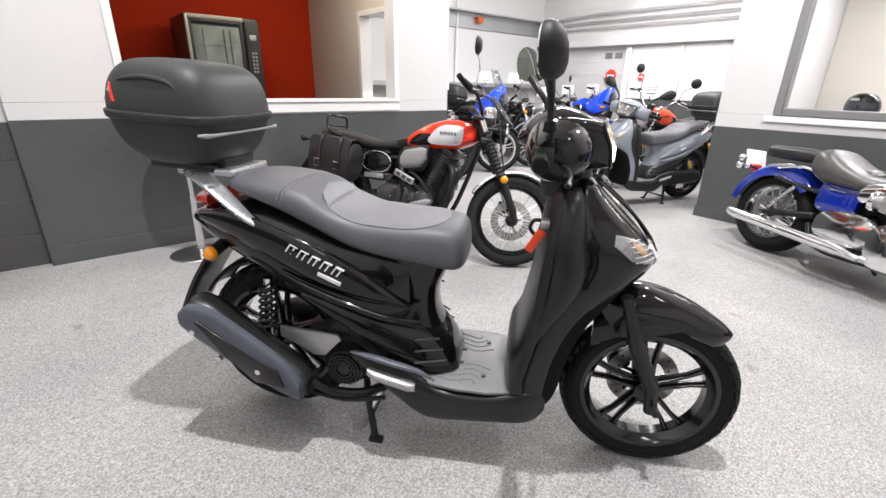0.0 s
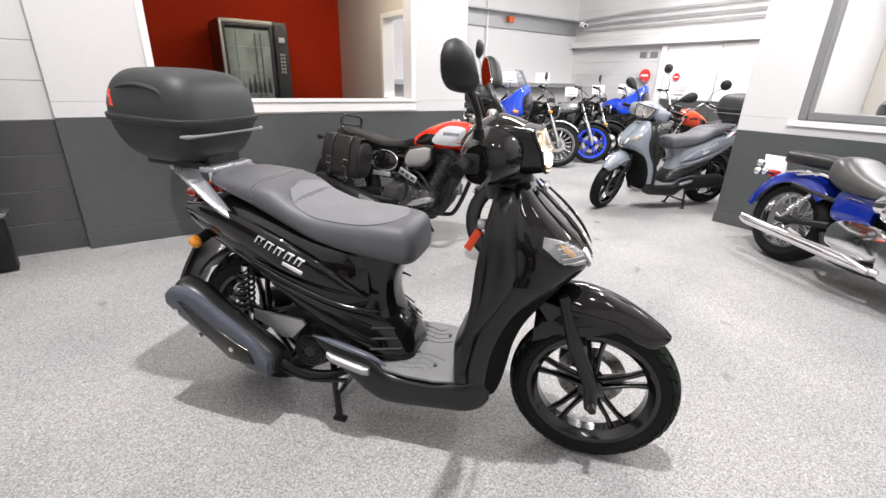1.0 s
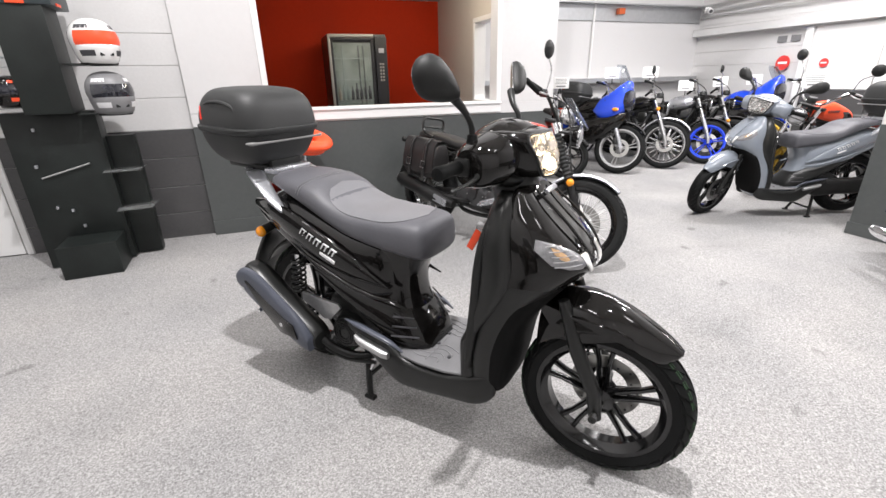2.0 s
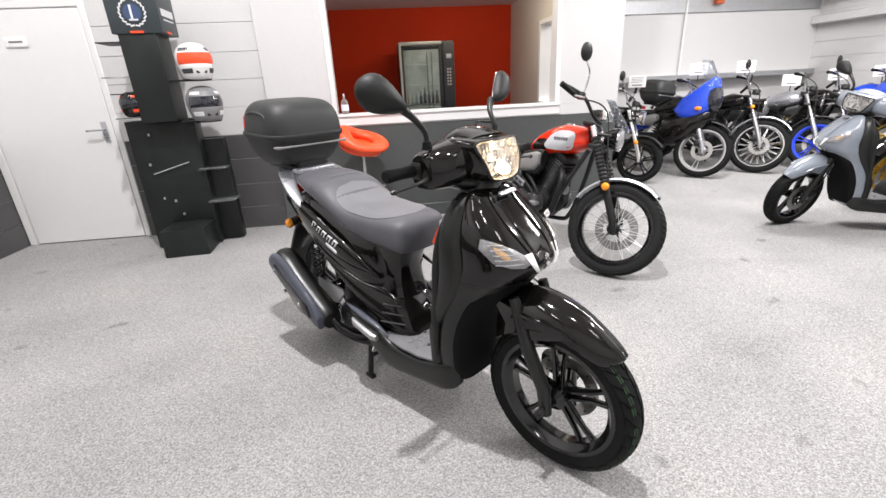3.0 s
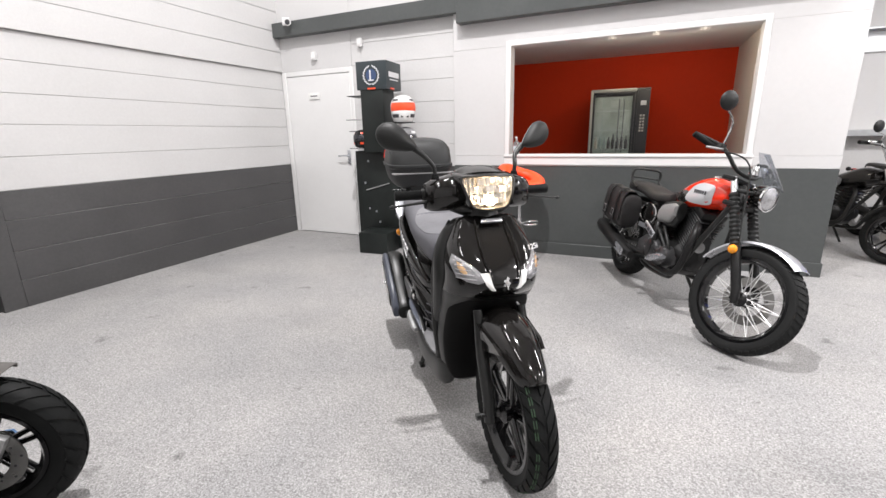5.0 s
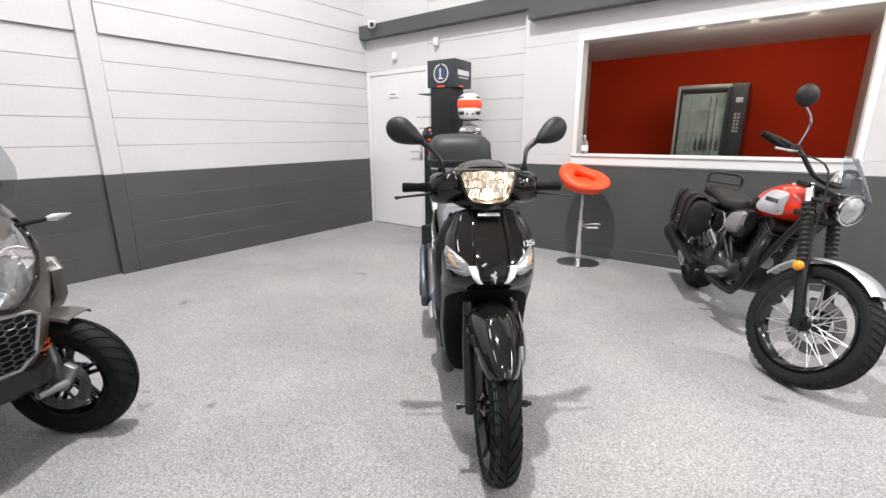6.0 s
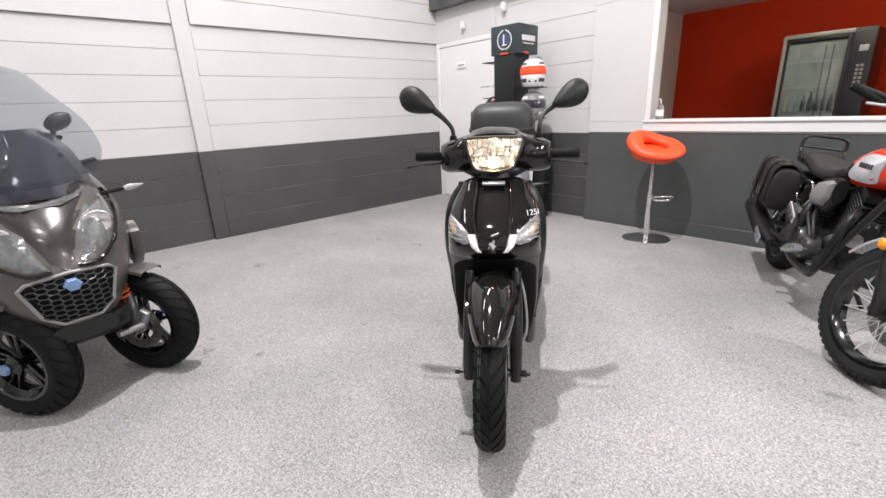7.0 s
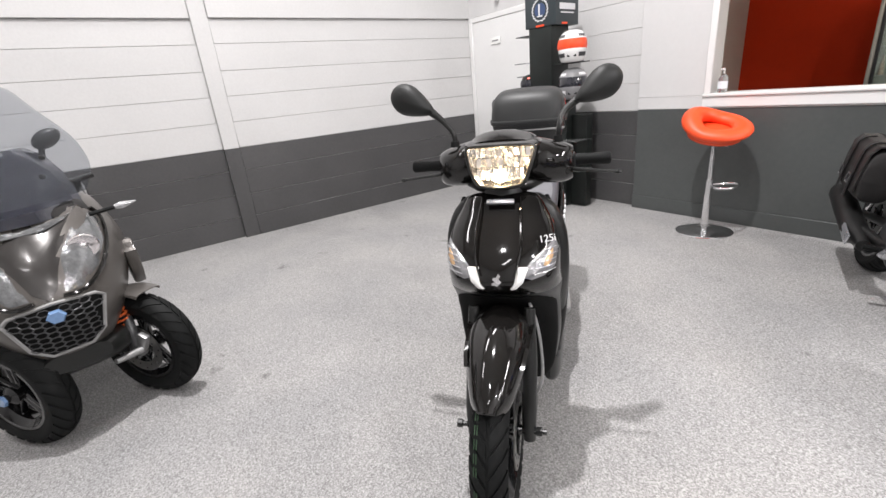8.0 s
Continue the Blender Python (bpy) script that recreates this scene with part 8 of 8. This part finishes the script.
saddle_bag(Y_POSE @ pose(-1.345, 0.225, 0.605, 0, -4, 180) @ Matrix.Scale(1.10, 4), "black leather saddle bag on the motorcycle's far side")
three_wheeler(pose(-0.845, -1.67, 0, 0, 0, 6), "satin bronze-grey three-wheeled scooter with tall clear windscreen")
C_POSE = pose(2.75, -1.67, 0, -7, 0, -115)
cruiser = motorcycle(C_POSE, "deep blue and chrome cruiser motorcycle with low leather seat", dict(wb=1.65, ex=-1.00, tank_x0=-0.98, tank_x1=-0.42, rf=0.31, rr=0.305, steer=14, rake=0.62, top=0.82, wheel="wire", rim="chrome", tr=0.17, tank="navy", seat_z=0.63, tank_z=0.86, tank_w=0.16, rguard="navy", rg_w=0.120, rg0=42, rg1=172, seat="grey_leather", seat_rows=[(-1.46, 0.09, 0.67, 0.76), (-1.42, 0.165, 0.64, 0.805), (-1.34, 0.20, 0.60, 0.815), (-1.22, 0.215, 0.585, 0.745), (-1.06, 0.195, 0.585, 0.685), (-0.93, 0.13, 0.60, 0.672), (-0.84, 0.07, 0.61, 0.655)], rg_gap=-0.03, rg_depth=0.095, side_n=4.0, seat_w=0.215, seat_t=0.03, side_s=1.15, header2=False, side_dx=-0.20, side_dz=0.12, hump=0.11, seat_x0=-1.62, cover="chrome", rocker="chrome", side="navy", pipe="chrome", muffler="chrome", tip="chrome", exh_y=-0.27, muf_x0=-0.95, muf_x1=-1.78, muf_r=0.037, muf_z0=0.215, muf_z1=0.262, spring="chrome", fork="chrome", fguard="navy", air="chrome", blocks=0, arm="engine", low=0.17, plate=False, rear_amber="chrome"))
part("number_plate", Shape().box((-1.98, 0.02, 0.66), (0.012, 0.20, 0.15), 0.004, Matrix.Rotation(radians(-18), 4, "Y")), "paper", cruiser)
part("pillion_pad", Shape().loft([sec_x(x, w, 0.70, z1, 3, 20) for x, w, z1 in ((-1.84, 0.07, 0.76), (-1.81, 0.10, 0.795), (-1.60, 0.12, 0.80), (-1.44, 0.12, 0.795))]), "leather", cruiser)

part("chrome_side_case", Shape().loft([[(-1.05 + u * r, -0.15 - e, 0.345 + v * r * 0.62) for u, v in sup(2.6, 28, 1, 1)] for r, e in ((0.185, 0.0), (0.185, 0.06), (0.165, 0.085), (0.08, 0.095), (0.01, 0.096))]), "chrome", cruiser)
part("chrome_clutch_cover", Shape().loft([[(-0.76 + u * r - 0.12 * v * r, -0.14 - e, 0.300 + v * r) for u, v in sup(4.0, 28, 1, 1)] for r, e in ((0.145, 0.0), (0.145, 0.07), (0.125, 0.105), (0.06, 0.115), (0.01, 0.116))]), "chrome", cruiser)
carb = part("carburettor", Shape().box((-0.86, -0.17, 0.545), (0.13, 0.09, 0.11), 0.025).tube([(-0.95, -0.17, 0.55), (-0.78, -0.17, 0.545)], 0.045, 14), "alu", cruiser)
part("intake_ring", Shape().lathe([(0.040, -0.015), (0.066, -0.015), (0.070, 0.0), (0.066, 0.015), (0.040, 0.015)], (-0.96, -0.17, 0.55), "x", 24, close=True), "chrome", carb)
for x in (-1.60, -1.50):
    part("fender_rail", Shape().tube([(x - 0.14, -0.128, 0.640), (x, -0.130, 0.672), (x + 0.10, -0.128, 0.660)], [0.010, 0.014, 0.010], 8, 3), "chrome", cruiser)
for z in (0.60, 0.66):
    part("rear_lamp_cluster", Shape().ball((-2.00, -0.10, z), (0.035, 0.03, 0.03), 14, 8), "chrome", cruiser)

# the row along the back wall
ROW = [
    (3.19, 3.30, -64, "black naked motorcycle with chrome forks in the back row", dict(wheel="cast", spokes=5, tank="paint", fork="chrome", fguard="matt", rim="rim", engine="single", amber_z=0.46, top=0.80, seat_z=0.69, tank_z=0.86, rf=0.265, rr=0.265, tyre_h=0.062, lamp_body="chrome", disc=0.13)),
    (4.02, 3.32, -66, "bright blue half-faired motorcycle with silver wheels in the back row", dict(wheel="cast", spokes=3, tank="paint", side="blue", screen_rise=0.30, fork="silver", fguard="matt", rim="alu", engine="single", amber_z=0.80, lamp="none", fairing="blue", fairing_dx=0.10, seat_z=0.77, tank_z=0.97, tank_w=0.11, rf=0.325, rr=0.31, disc_side=-1, disc=0.12)),
    (4.81, 3.34, -66, "black and white trail motorcycle with silver spoked wheels", dict(wheel="wire", tank="paint", fork="alu", fguard="silver", rim="chrome", engine="single", amber_z=0.78, seat_z=0.80, tank_z=0.96, rf=0.33, rr=0.31, disc_side=-1, disc=0.11)),
    (5.62, 3.35, -68, "black and white motorcycle with bright blue cast wheels", dict(wheel="cast", tank="silver", fork="silver", fguard="matt", rim="bluering", engine="single", amber=False, seat_z=0.77, tank_z=0.95, rf=0.31, rr=0.31)),
    (6.13, 3.40, -70, "black naked motorcycle with silver forks near the end wall", dict(wheel="cast", tank="paint", fork="silver", fguard="matt", engine="single", seat_z=0.77, tank_z=0.95)),
    (6.62, 3.25, -80, "blue sports motorcycle with gold wheels near the end wall", dict(wheel="cast", tank="blue", fork="goldrim", fguard="blue", rim="goldrim", lamp="none", fairing="blue", engine="single", amber=False, seat_z=0.80, tank_z=1.0)),
]
for i, (x, y, turn, text, opts) in enumerate(ROW):
    opts = dict(dict(tyre_h=0.075), **opts, blocks=0, rdisc=0, tf=0.088, tr=0.12, mirror_h=0.13, mirrors=i in (0, 2, 4))
    opts.setdefault("spokes", 5 if opts["wheel"] == "cast" else 18)
    p = pose(x, y, 0, -7, 0, turn)
    motorcycle(p, text, opts)
for i, (x, y, z, turn) in enumerate(((3.34, 3.75, 1.17, -70), (4.15, 3.75, 1.28, -66), (4.80, 3.75, 1.28, -75), (5.49, 3.75, 1.09, -70), (6.16, 3.75, 1.13, -70), (6.6, 3.55, 1.15, -75))):
    price_card(pose(x, y, z, 0, -6, turn - 54), 11 + i)
top_case(pose(4.03, 3.32, -0.05, -7, 0, -66) @ pose(0.72, 0, 0), "black plastic top case on the blue motorcycle")
motorcycle(pose(4.74, 1.82, 0, -6, 0, 168), "orange and black motorcycle parked behind the grey scooter", dict(wheel="cast", tank="orange_vinyl", fork="engine", fguard="paint", rim="goldrim", tank_panel="orange_vinyl", side="orange_vinyl", engine="single", seat_z=0.78, tank_z=0.96, blocks=0, rdisc=0))
price_card(pose(5.0, 1.72, 1.16, 0, -5, 215), 31)

bar_stool(pose(-0.05, 2.30, 0, 0, 0, 0))
T_POSE = pose(-1.585, 2.12, 0, 0, 0, 4)
display_tower(T_POSE)
helmet(T_POSE @ pose(0.33, 0.02, 1.505, 0, 0, -58) @ Matrix.Scale(1.12, 4), "white full-face helmet with red and black graphics", "helmet_white", "ink", "redtag")
helmet(T_POSE @ pose(0.34, 0.02, 1.195, 0, 0, -58) @ Matrix.Scale(1.12, 4), "black and grey full-face helmet with white graphics", "frame", "mark")
helmet(T_POSE @ pose(-0.19, 0.08, 1.222, 0, 0, -100) @ Matrix.Scale(0.78, 4), "black helmet with red trim on a clear shelf", "paint", "redtag")
vending_machine(pose(0.398, 3.83, 0) @ Matrix.Diagonal((0.88, 1.0, 1.0, 1.0)))
pump_bottle(pose(-0.19, 2.655, 1.034))
cctv(pose(-3.02, 2.55, 2.60, 0, 0, 35), "white bullet security camera in the corner by the ceiling fascia")
cctv(pose(7.05, 5.0, 2.28, 0, 0, -40), "white bullet security camera in the far corner")
sensor(pose(-2.05, 2.668, 2.29))
sensor(pose(-2.72, 2.668, 2.20))
wall_sign(pose(7.19, 3.60, 1.38), 0.105, "round red prohibition sign on the white end wall")
wall_sign(pose(7.19, 3.02, 1.36), 0.06, "small round red sign on the white panel door")
notice = thing("wall_notice", pose(7.235, 3.62, 1.72), "dark printed notices on the white end wall", "notice")
part("sheet", Shape().box((0, 0.10, 0), (0.006, 0.14, 0.09), 0.001), "frame", notice)
part("sheet", Shape().box((0, -0.10, 0), (0.006, 0.14, 0.09), 0.001), "frame", notice)
for y in (-0.35, -0.75):
    helmet(pose(EX + 0.34, y, 1.055, 0, 0, 200), "black helmet on the shelf behind the office window", "paint", "frame")
